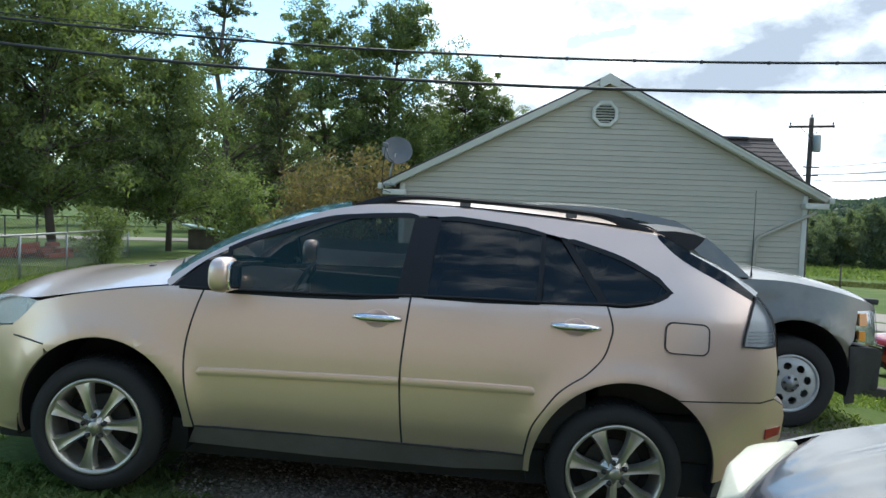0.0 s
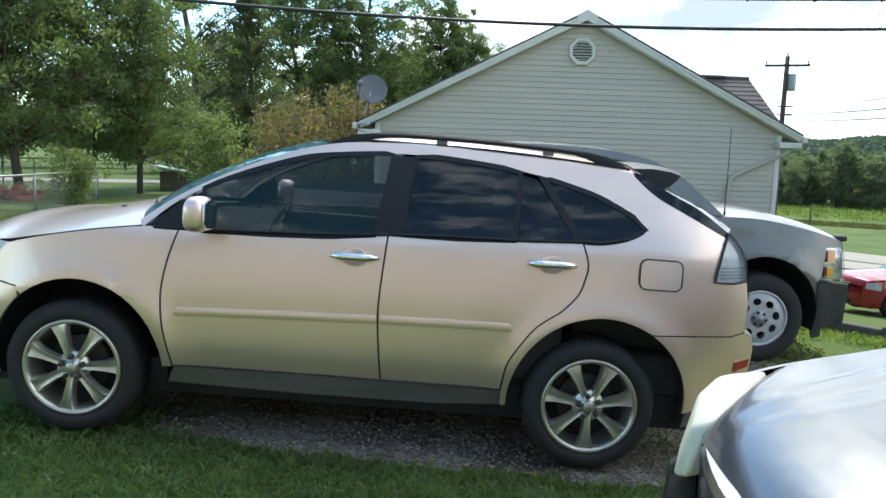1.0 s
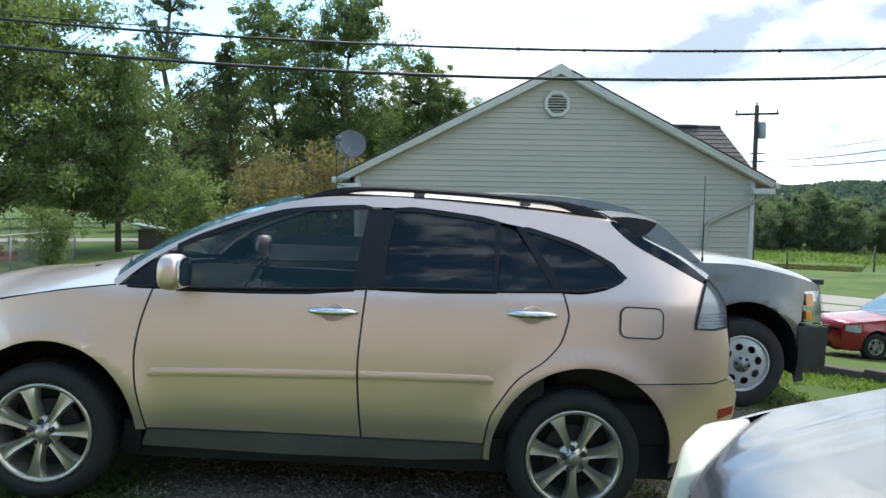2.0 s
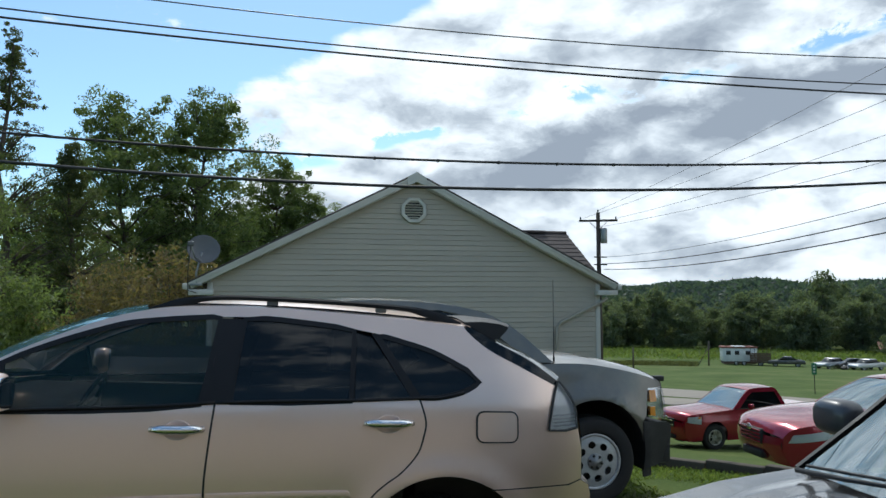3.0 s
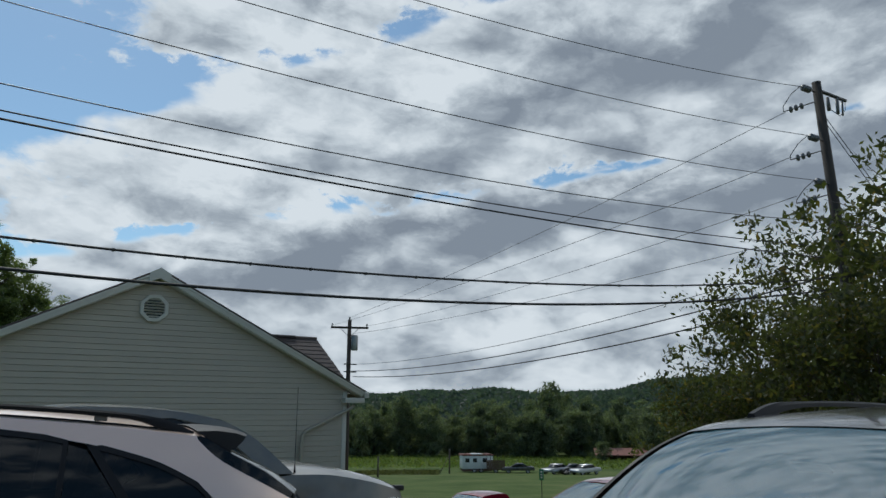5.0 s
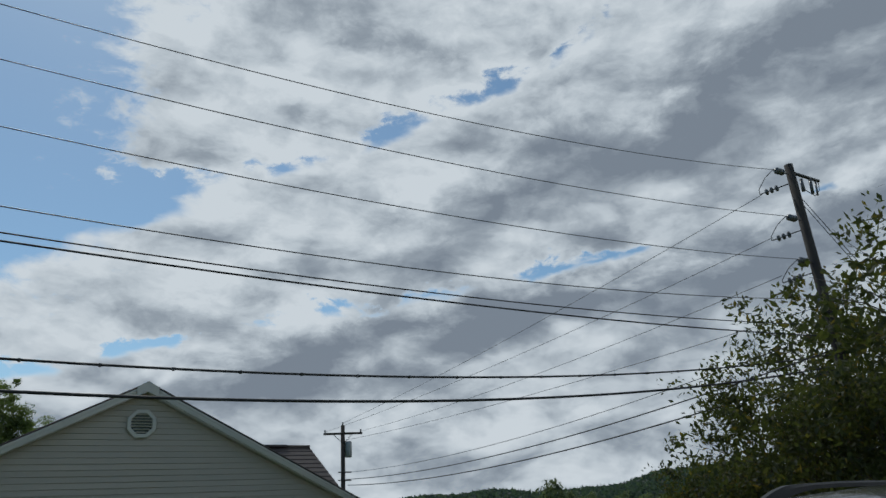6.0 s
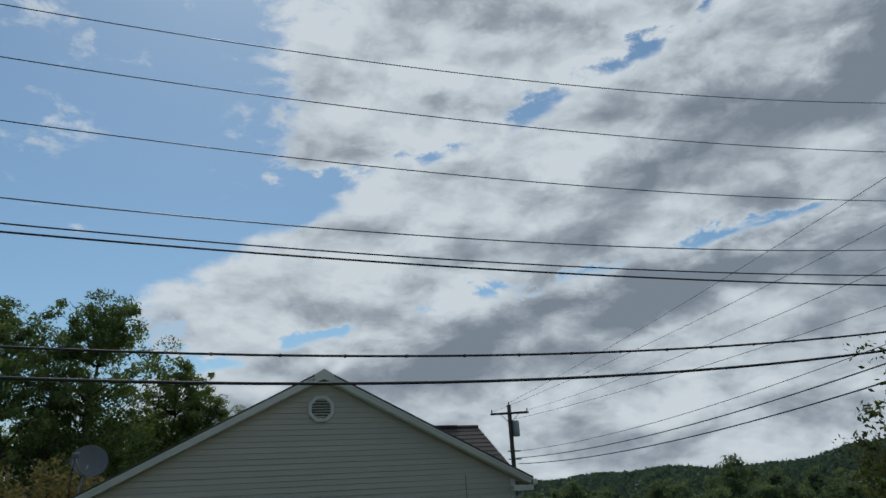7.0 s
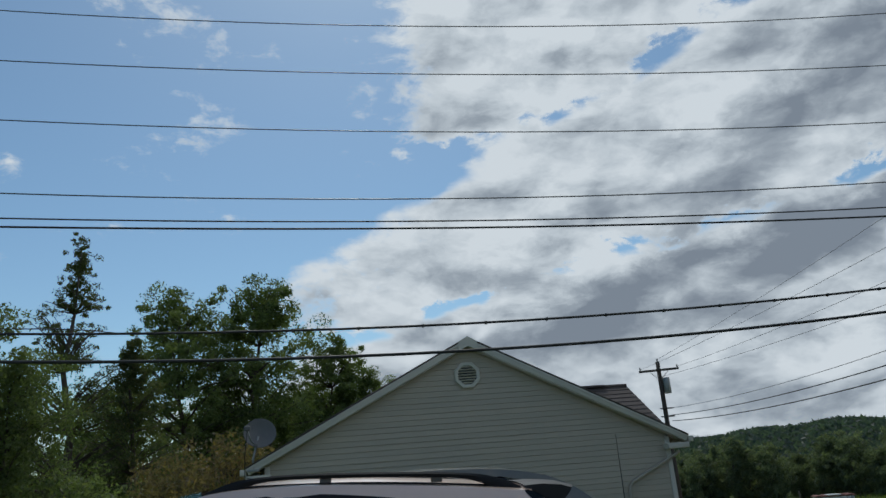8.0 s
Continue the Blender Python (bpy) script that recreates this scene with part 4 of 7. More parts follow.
def suv_side(x, z):
    """Depth of the gold car's flank: bulging doors, tumblehome above the belt, tapering ends."""
    belt = 1.10 + 0.03 * x
    if z < belt:
        y = 0.026 - 0.045 * math.sin(math.pi * min(1, max(0, (z - 0.30) / (belt - 0.30)))) ** 0.8
        y += 0.012 * smooth_step(0.55, 0.36, z)
    else:
        d = z - belt
        y = 0.026 + d * 0.30 + 0.32 * d * d
    fx = max(0.0, -x - 0.05) / 0.85
    y += 0.30 * fx ** 2.4
    rx = max(0.0, x - 2.95) / 0.65
    y += 0.17 * rx ** 2.0
    # flared lips round the wheels
    for cx in (0.03, 2.745):
        r = math.hypot(x - cx, (z - 0.36))
        if z > 0.3:
            y -= 0.022 * math.exp(-((r - 0.49) / 0.07) ** 2)
    return y


F_ARCH, R_ARCH = (0.03, 0.36, 0.445, 0.475), (2.745, 0.36, 0.475, 0.480)
SEAM = [(0.526, 1.118), (0.488, 0.985), (0.465, 0.86), (0.460, 0.762), (0.474, 0.640), (0.500, 0.525), (0.528, 0.414)]
BSEAM = [(1.594, 1.172), (1.580, 0.98), (1.572, 0.777), (1.590, 0.56), (1.608, 0.415)]
RSEAM = [(2.600, 1.212), (2.632, 1.106), (2.622, 1.03), (2.592, 0.945), (2.513, 0.857), (2.440, 0.805), (2.372, 0.745), (2.295, 0.632), (2.254, 0.546), (2.236, 0.415)]
BELT = [(0.526, 1.118), (0.9, 1.132), (1.3, 1.150), (1.594, 1.172)]
BELT2 = [(1.60, 1.172), (1.95, 1.186), (2.28, 1.195), (2.600, 1.212)]
seam, bseam, rseam = flow(SEAM), flow(BSEAM), flow(RSEAM)
GAP = 0.005


def shift(pts, dx):
    return [(x + dx, z) for x, z in pts]


fender_top = flow([(-0.345, 0.982), (-0.15, 1.035), (0.1, 1.085), (0.33, 1.120), (0.42, 1.125), (0.526, 1.122)])
fender = fender_top + shift(seam, -GAP)[1:] + [(0.522, 0.405)] + arch(*F_ARCH, 5, 128) + [(-0.30, 0.776), (-0.455, 0.797), (-0.472, 0.850), (-0.40, 0.915)]
for far in (None, WIDE):
    panel("fender", fender, suv_side, GOLD, suv, label="gold front fender", far=far)
    panel("front_door", shift(seam, GAP)[::-1] + BELT[1:-1] + shift(bseam, -GAP), suv_side, GOLD, suv, label="gold front door", far=far)
    panel("rear_door", shift(bseam, GAP)[::-1] + BELT2[1:-1] + shift(rseam, -GAP), suv_side, GOLD, suv, label="gold rear door", far=far)
    bumper = [(-0.27, 0.768), (-0.45, 0.79), (-0.47, 0.845), (-0.60, 0.822), (-0.74, 0.832), (-0.82, 0.79), (-0.86, 0.66), (-0.85, 0.50), (-0.80, 0.36), (-0.70, 0.27), (-0.41, 0.27)] + arch(*F_ARCH, 190, 131)[1:]
    panel("front_bumper_cover", bumper, suv_side, GOLD, suv, far=far)
    head = flow([(-0.35, 0.975), (-0.48, 0.995), (-0.64, 0.97), (-0.76, 0.90)]) + flow([(-0.74, 0.84), (-0.60, 0.83), (-0.47, 0.855), (-0.40, 0.92)])
    panel("headlight", head, suv_side, LENS, suv, lift=0.004, label="clear swept-back headlight", far=far)
    panel("headlight_back", head, suv_side, LAMP_SILVER, suv, lift=-0.03, far=far)
    roof_edge = flow([(0.33, 1.155), (0.506, 1.290), (0.741, 1.425), (1.036, 1.553), (1.231, 1.608), (1.431, 1.634), (1.77, 1.645), (2.2, 1.632), (2.59, 1.612), (2.90, 1.585)])
    d_edge = flow([(2.90, 1.585), (3.03, 1.510), (3.22, 1.42), (3.385, 1.312)])
    d_inner = flow([(2.86, 1.590), (2.875, 1.560), (2.985, 1.470), (3.18, 1.375), (3.36, 1.290)])
    tail = flow([(3.385, 1.312), (3.352, 1.22), (3.325, 1.12), (3.315, 1.062)])
    glass_low = flow([(2.600, 1.212), (2.70, 1.214), (2.83, 1.245), (2.935, 1.300)])
    glass_top = flow([(2.935, 1.304), (2.86, 1.365), (2.676, 1.454), (2.369, 1.535), (1.967, 1.580), (1.643, 1.590), (1.251, 1.555), (1.058, 1.513), (0.77, 1.404), (0.519, 1.272), (0.345, 1.118)])
    side_panel = [p for p in roof_edge if p[0] < 2.85] + d_inner + [(3.375, 1.285)] + [p for p in tail if p[1] < 1.28] + [(3.42, 1.058), (3.508, 1.06), (3.530, 0.95), (3.528, 0.795), (3.44, 0.775), (3.2, 0.776), (2.990, 0.775)] + arch(*R_ARCH, 58, 184, 26)[1:] + [(2.242, 0.33)]
    side_panel += shift(rseam, GAP)[::-1] + glass_low[1:] + glass_top + [(0.33, 1.14)]
    panel("quarter_panel", side_panel, suv_side, GOLD, suv, label="gold rear quarter and roof side in one pressing", far=far, grid=0.045)
    panel("tailgate_glass_wrap", [(2.88, 1.592)] + d_edge[1:] + [(3.372, 1.297)] + [(x - 0.004, z + 0.004) for x, z in d_inner[::-1]][:-1], suv_side, WINDOW_TINT, suv, lift=-0.002, far=far, label="dark tailgate glass wrapped round the corner")
    rear_b = arch(*R_ARCH, -2, 57) + [(2.990, 0.768), (3.2, 0.769), (3.44, 0.768), (3.526, 0.787), (3.585, 0.755), (3.600, 0.70), (3.592, 0.58), (3.50, 0.46), (3.36, 0.385), (3.25, 0.35)]
    panel("rear_bumper_cover", rear_b, suv_side, GOLD, suv, label="gold rear bumper", far=far)
    panel("bumper_lower", [(3.245, 0.342), (3.36, 0.379), (3.50, 0.453), (3.47, 0.36), (3.36, 0.27), (3.235, 0.25)], suv_side, GREY_PLASTIC, suv, lift=-0.01, far=far)
    panel("sill", [(0.478, 0.295), (0.53, 0.405), (1.2, 0.409), (2.24, 0.409), (2.275, 0.31), (1.9, 0.285), (1.2, 0.282)], lambda x, z: 0.02 + 0.06 * smooth_step(0.40, 0.28, z), GREY_PLASTIC, suv, far=far, label="dark plastic sill")
    # glass
    ft = [p for p in glass_top if 0.60 < p[0] < 1.57]
    fwin = [(0.66, 1.130), (1.0, 1.143), (1.3, 1.157), (1.515, 1.176), (1.545, 1.36), (1.572, 1.572)] + [(x, z - 0.012) for x, z in ft] 
    rwin = [(1.677, 1.186), (1.95, 1.196), (2.238, 1.204), (2.245, 1.38), (2.252, 1.535)] + [(x, z - 0.014) for x, z in glass_top if 1.75 < x < 2.2] + [(1.714, 1.571)]
    vwin = [(2.268, 1.206), (2.42, 1.212), (2.555, 1.218), (2.46, 1.36), (2.352, 1.512), (2.275, 1.530)]
    qwin = flow([(2.60, 1.232), (2.70, 1.234), (2.82, 1.262), (2.905, 1.305)]) + flow([(2.85, 1.352), (2.676, 1.436), (2.50, 1.487), (2.395, 1.512)])
    panel("front_window", fwin, suv_side, WINDOW_CLEAR, suv, lift=-0.006, deep=0.005, label="lightly tinted front window", far=far)
    for wname, wpoly in (("rear_window", rwin), ("vent_window", vwin), ("quarter_window", qwin)):
        panel(wname, wpoly, suv_side, WINDOW_TINT, suv, lift=-0.004, deep=0.005, label="dark privacy glass", far=far)
    panel("b_pillar", [(1.519, 1.172), (1.60, 1.170), (1.673, 1.178), (1.710, 1.579), (1.576, 1.579), (1.549, 1.36)], suv_side, BLACK_TRIM, suv, lift=-0.002, label="gloss black pillar cover", far=far)
    panel("mirror_sail", [(0.35, 1.112), (0.526, 1.122), (0.655, 1.126), (0.62, 1.315), (0.519, 1.262)], suv_side, BLACK_TRIM, suv, lift=-0.001, far=far)
    panel("d_divider", [(2.248, 1.20), (2.264, 1.20), (2.273, 1.545), (2.256, 1.548)], suv_side, BLACK_TRIM, suv, lift=-0.001, far=far)
    panel("c_pillar_trim", [(2.560, 1.212), (2.600, 1.214), (2.598, 1.24), (2.40, 1.522), (2.352, 1.532)], suv_side, BLACK_TRIM, suv, lift=0.0, far=far)
    for nm, ring in (("window_frame", fwin), ("window_frame", rwin), ("window_frame", qwin)):
        trim_ring(nm, ring, 0.026, suv_side, BLACK_TRIM, suv, lift=0.002, deep=0.014, far=far)
    bm = bmesh.new()
    # belt weatherstrip
    for pts in (flow([(0.40, 1.118)] + BELT), flow(BELT2 + [(2.70, 1.214), (2.83, 1.243)])):
        add_tube(bm, [((x), (suv_side(x, z) - 0.004) if far is None else far - suv_side(x, z) + 0.004, z + 0.006) for x, z in pts], 0.009, 6)
    part("belt_strip", bm, BLACK_TRIM, suv)

    # dark rubber in the shut lines
    for pts in (seam, bseam, rseam, [(2.985, 0.771), (3.2, 0.772), (3.44, 0.771), (3.52, 0.79)], [(-0.27, 0.772), (-0.46, 0.795)], [(0.53, 0.411), (1.2, 0.412), (2.24, 0.412)]):
        part("shut_line_seal", tube([(x, (suv_side(x, z) + 0.003) if far is None else far - suv_side(x, z) - 0.003, z) for x, z in pts], 0.0055, 6), BLACK_PLASTIC, suv)

# side mouldings and door handles on the near and far flanks
for far in (None, WIDE):
    for pts in (flow([(0.535, 0.700), (0.60, 0.706), (1.0, 0.722), (1.566, 0.741)]), flow([(1.585, 0.742), (1.9, 0.748), (2.20, 0.752), (2.262, 0.748)])):
        bm = bmesh.new()
        rows = []
        for i, (x, z) in enumerate(pts):
            end = i if pts[0][0] < 1.0 else len(pts) - 1 - i
            k = min(1.0, 0.45 + 4 * end / len(pts))
            row = []
            for dz, o in ((-0.024, -0.004), (-0.020, 0.012), (0.0, 0.017), (0.018, 0.013), (0.023, -0.004)):
                y = suv_side(x, z + dz * k) - o
                row.append(bm.verts.new((x, y if far is None else far - y, z + dz * k)))
            rows.append(row)
        for a, b in zip(rows, rows[1:]):
            for j in range(4):
                bm.faces.new((a[j], a[j + 1], b[j + 1], b[j]))
        bmesh.ops.recalc_face_normals(bm, faces=bm.faces)
        part("side_moulding", bm, GOLD, suv, "gold body-side moulding")
    for hx0, hx1, hz in ((1.315, 1.552, 1.050), (2.322, 2.563, 1.090)):
        xm = (hx0 + hx1) / 2
        bm = bmesh.new()
        rings = []
        for r, o in ((1.0, -0.002), (0.985, 0.010), (0.95, 0.0125), (0.88, 0.011), (0.6, 0.0045), (0.3, 0.0015), (0.05, 0.001)):
            ring = []
            for k in range(28):
                x, z = xm + 0.066 * r * math.cos(math.pi * k / 14), hz + 0.047 * r * math.sin(math.pi * k / 14)
                y = suv_side(x, z) - o
                ring.append(bm.verts.new((x, y if far is None else far - y, z)))
            rings.append(ring)
        for a, b in zip(rings, rings[1:]):
            for k in range(28):
                bm.faces.new((a[k], a[(k + 1) % 28], b[(k + 1) % 28], b[k]))
        bm.faces.new(rings[-1])
        bmesh.ops.recalc_face_normals(bm, faces=bm.faces)
        part("handle_cup", bm, GOLD, suv, "dished recess behind the handle")
        bm = bmesh.new()
        pts, rad = [], []
        for k in range(13):
            u = k / 12
            x, z = hx0 + (hx1 - hx0) * u, hz + 0.003 * u + 0.004
            y = suv_side(x, z) - 0.010 - 0.026 * math.sin(math.pi * u) ** 0.5
            pts.append((x, y if far is None else far - y, z))
            rad.append(0.021 if 0.1 < u < 0.9 else 0.015)
        add_tube(bm, pts, rad, 10)
        part("door_handle", bm, CHROME, suv, "chrome pull handle")
    fuel = []
    for cx, cz, a0 in ((3.085, 1.120, 0), (2.937, 1.120, 90), (2.937, 1.042, 180), (3.085, 1.042, 270)):
        fuel += [(cx + 0.034 * math.cos(radians(a0 + 22.5 * k)), cz + 0.034 * math.sin(radians(a0 + 22.5 * k))) for k in range(5)]
    if far is None:
        panel("fuel_flap", fuel, suv_side, GOLD, suv, lift=0.008, deep=0.01, label="rounded fuel filler flap")
        trim_ring("fuel_gap", fuel, 0.007, suv_side, BLACK_PLASTIC, suv, lift=0.010, deep=0.006)
    tl = tail + flow([(3.42, 1.058), (3.497, 1.070)]) + flow([(3.490, 1.16), (3.455, 1.235), (3.385, 1.312)])
    panel("tail_light", tl, suv_side, LENS, suv, lift=0.012, label="clear-lens tail light", far=far)
    trim_ring("tail_light_seal", tl, 0.008, suv_side, BLACK_PLASTIC, suv, lift=0.013, deep=0.012, far=far)
    panel("tail_light_back", tl, suv_side, LAMP_SILVER, suv, lift=-0.012, far=far)
    for k in range(4):
        zz = 1.075 + k * 0.018
        panel("lamp_rib", [(3.345, zz), (3.485, zz + 0.006), (3.485, zz + 0.013), (3.345, zz + 0.008)], suv_side, LENS, suv, lift=0.004, far=far)
    # reflector low in the bumper
    panel("reflector", [(3.49, 0.575), (3.578, 0.60), (3.584, 0.645), (3.49, 0.63)], suv_side, RED_LENS, suv, lift=0.006, far=far, label="red bumper reflector")
    # mirror
    s, o = (1, 0) if far is None else (-1, WIDE)
    part("mirror_arm", tube([(0.60, o + s * 0.05, 1.155), (0.66, o - s * 0.06, 1.165)], 0.03, 8), BLACK_TRIM, suv)
    m = Matrix.Translation((0.68, o - s * 0.125, 1.222)) @ Matrix.Rotation(radians(-4 * s), 4, "Z")
    mir = bulge_box("door_mirror", -0.062, 0.055, -0.11, 0.085, -0.085, 0.088, GOLD, suv, 3.2, "gold door mirror housing", m=m)
    bulge_box("mirror_glass", 0.045, 0.06, -0.095, 0.07, -0.07, 0.073, CHROME, suv, 6.0, m=m)
    # roof rail with raised feet
    ys = (lambda x: suv_side(x, 1.60) + 0.085) if far is None else (lambda x: WIDE - suv_side(x, 1.60) - 0.085)
    rail = flow([(1.22, 1.612), (1.36, 1.668), (1.54, 1.694), (1.77, 1.702), (2.2, 1.698), (2.55, 1.684), (2.72, 1.658), (2.86, 1.606)])
    bm = bmesh.new()
    rows = []
    for i, (x, z) in enumerate(rail):
        e = 1.0 + 1.7 * (smooth_step(1.55, 1.2, x) + smooth_step(2.5, 2.85, x))
        rows.append([bm.verts.new((x, ys(x) + a * 0.021, z - 0.012 * e + b * 0.013 * e)) for a, b in ((-1, -1), (-1.05, 0.3), (-0.6, 1), (0.6, 1), (1.05, 0.3), (1, -1))])
    for a, b in zip(rows, rows[1:]):
        for j in range(6):
            bm.faces.new((a[j], a[(j + 1) % 6], b[(j + 1) % 6], b[j]))
    for r in (rows[0], rows[-1]):
        bm.faces.new(r)
    bmesh.ops.recalc_face_normals(bm, faces=bm.faces)
    part("roof_rail", bm, BLACK_TRIM, suv, "black roof rail")
    for fx in (1.834, 2.412):
        part("rail_foot", box(fx - 0.03, fx + 0.03, ys(fx) - 0.012, ys(fx) + 0.016, 1.642, 1.682, 0.008), GREY_PLASTIC, suv)
    base_rail = [(x, ys(x) - (0.012 if far is None else -0.012), z - 0.050 + 0.012 * math.sin(math.pi * k / 20)) for k, (x, z) in enumerate((1.36 + 0.066 * k, 1.694 - 0.025 * (k / 20) ** 2) for k in range(21))]
    part("rail_base", tube(base_rail, 0.0055, 6), BLACK_TRIM, suv, "thin black seal under the rail")
    for cx, cr in (((0.0), F_ARCH), ((2.715), R_ARCH)):
        # wheel-house liner
        bm = bmesh.new()
        ring = [[bm.verts.new((x, (0.045 + d) if far is None else WIDE - 0.045 - d, z)) for x, z in arch(cr[0], cr[1], cr[2] + 0.012, cr[3] + 0.012, -12, 192, 20)] for d in (0.0, 0.55)]
        for k in range(20):
            bm.faces.new((ring[0][k], ring[0][k + 1], ring[1][k + 1], ring[1][k]))
        bm.faces.new(ring[1])
        part("wheel_liner", bm, BLACK_PLASTIC, suv)
    for cx, spin in ((0.0, 33.0), (2.715, 25.0)):
        wheel(suv, cx, 0.012 if far is None else WIDE - 0.012, 0.352, 0.352, 0.252, 0.235, "alloy7", -1 if far is None else 1, spin)

# skins across the car
def edge3(pts, inset=0.0, dz=0.0):
    a = [(x, suv_side(x, z) + inset, z + dz) for x, z in pts]
    return a, [(x, WIDE - y, z) for x, y, z in a]


hood_line = flow([(-0.80, 0.865), (-0.66, 0.935), (-0.5, 0.985), (-0.345, 1.0), (-0.15, 1.04), (0.1, 1.090), (0.33, 1.125)])
L, R = edge3(hood_line, 0.004, 0.002)
loft("hood", L, R, [0.03 + 0.06 * smooth_step(0, 8, i) for i in range(len(L))], GOLD, suv, 18, [-0.10 * smooth_step(14, 0, i) for i in range(len(L))], "gold bonnet", flat=2.6)
L, R = edge3(flow([(0.33, 1.140), (0.42, 1.13), (0.47, 1.16)]), 0.02)
loft("cowl", L, R, 0.03, BLACK_PLASTIC, suv, 10, -0.14)
scr = [p for p in roof_edge if p[0] < 1.26]
L, R = edge3(scr, 0.035, 0.0)
loft("windscreen", L, R, 0.03, SCREEN_GLASS, suv, 14, [-0.17 + 0.09 * i / len(L) for i in range(len(L))], "sloping windscreen")
rf = [p for p in roof_edge if p[0] > 1.2]
L, R = edge3(rf, 0.0, 0.0)
loft("roof", L, R, [0.02 + 0.028 * smooth_step(0, 8, i) for i in range(len(L))], GOLD, suv, 16, label="gold roof skin", flat=2.4)
L, R = edge3(d_edge, 0.02)
loft("rear_glass", L, R, 0.02, WINDOW_TINT, suv, 12, [0.07 + 0.06 * i / len(L) for i in range(len(L))], "dark tailgate glass", flat=4)
L, R = edge3(flow([(3.385, 1.312), (3.48, 1.2), (3.525, 1.05), (3.53, 0.795)]), 0.0)
loft("tailgate", L, R, 0.0, GOLD, suv, 12, 0.09, "gold tailgate", flat=3)
L, R = edge3([(3.526, 0.79), (3.588, 0.755), (3.602, 0.68), (3.592, 0.58), (3.50, 0.455)], 0.0)
loft("bumper_back", L, R, 0.0, GOLD, suv, 12, 0.10, flat=3)
L, R = edge3([(-0.76, 0.90), (-0.83, 0.80), (-0.87, 0.66), (-0.85, 0.5), (-0.80, 0.36), (-0.70, 0.27)], 0.0)
loft("bumper_front", L, R, 0.0, GOLD, suv, 12, -0.10, flat=3)
# lip spoiler over the rear glass
spoiler = [(2.865, 1.612), (2.98, 1.618), (3.10, 1.610), (3.165, 1.594), (3.150, 1.570), (3.105, 1.530), (3.05, 1.512), (2.99, 1.515), (2.91, 1.560)]
bm = bmesh.new()
rings = []
for v in range(13):
    u = v / 12 * 2 - 1
    y = 0.92 + u * 0.655
    k = 1 - abs(u) ** 6 * 0.15
    rings.append([bm.verts.new((2.95 + (x - 2.95) * k + 0.05 * (1 - u * u), y, z + 0.03 * (1 - u * u))) for x, z in spoiler])
for a, b in zip(rings, rings[1:]):
    for j in range(len(spoiler)):
        bm.faces.new((a[j], a[(j + 1) % len(spoiler)], b[(j + 1) % len(spoiler)], b[j]))
bm.faces.new(rings[0])
bm.faces.new(rings[-1][::-1])
bmesh.ops.recalc_face_normals(bm, faces=bm.faces)
part("spoiler", bm, BLACK_PLASTIC, suv, "dark weathered roof spoiler", sharp=45)
# floor pan and cabin
part("underbody", box(-0.6, 3.35, 0.16, 1.68, 0.20, 0.40, 0.03), BLACK_PLASTIC, suv)
part("firewall", box(-0.5, 0.42, 0.5, 1.34, 0.35, 0.98, 0.03), BLACK_PLASTIC, suv)
part("cabin_floor", box(0.4, 3.3, 0.14, 1.70, 0.40, 0.62, 0.02), CABIN, suv)
part("rear_trim", box(2.62, 3.28, 0.22, 1.62, 0.62, 1.16, 0.05), CABIN, suv)
for far in (0, 1):
    part("door_card", box(0.55, 2.55, 0.09 if not far else WIDE - 0.14, 0.14 if not far else WIDE - 0.09, 0.45, 1.10, 0.02), CABIN, suv)
bulge_box("dashboard", 0.28, 0.80, 0.16, 1.68, 0.78, 1.13, CABIN, suv, 5.0, "dark dashboard")
for sx, sy in ((1.25, 0.48), (1.25, 1.34), (2.1, 0.48), (2.1, 1.34)):
    seat(suv, sx, sy, 0.60, CABIN)
bm = bmesh.new()
add_lathe(bm, [(0.175, -0.012), (0.19, 0.0), (0.175, 0.012), (0.163, 0.0)], Matrix.Translation((0.92, 0.50, 1.10)) @ Matrix.Rotation(radians(-65), 4, "Y"), 28, True)
add_box(bm, -0.17, 0.17, -0.02, 0.02, -0.012, 0.012, 0.004, Matrix.Translation((0.92, 0.50, 1.10)) @ Matrix.Rotation(radians(-65), 4, "Y") @ Matrix.Rotation(radians(90), 4, "Z"))
part("steering_wheel", bm, BLACK_TRIM, suv, "dark steering wheel")
part("column", tube([(0.62, 0.50, 0.97), (0.92, 0.50, 1.10)], 0.035, 8), CABIN, suv)
# wipers on the cowl
for y0, y1 in ((0.30, 0.85), (0.95, 1.5)):
    part("wiper", tube([(0.32, y0, 1.19), (0.22, (y0 + y1) / 2, 1.205), (0.17, y1, 1.205)], [0.022, 0.016, 0.011], 6), BLACK_PLASTIC, suv)
bulge_box("washer_jet", 0.03, 0.07, 0.5, 0.54, 1.150, 1.170, BLACK_PLASTIC, suv, 2.5)

# ---- pewter pickup behind the gold car (nose towards +x) ----
truck = thing("pickup_truck", "parked pewter-grey pickup truck with steel wheels and black bumper", "pickup truck", 4.74, 2.56, -0.235, ry=2.0)
TW = 2.0


def truck_side(x, z):
    y = 0.05 - 0.05 * math.sin(math.pi * min(1, max(0, (z - 0.35) / 0.85))) if z < 1.2 else 0.05 + (z - 1.2) * 0.22
    y += 0.16 * (max(0.0, x - 0.2) / 0.6) ** 2.2
    r = math.hypot(x, z - 0.42)
    y -= 0.03 * math.exp(-((r - 0.55) / 0.07) ** 2)
    return y


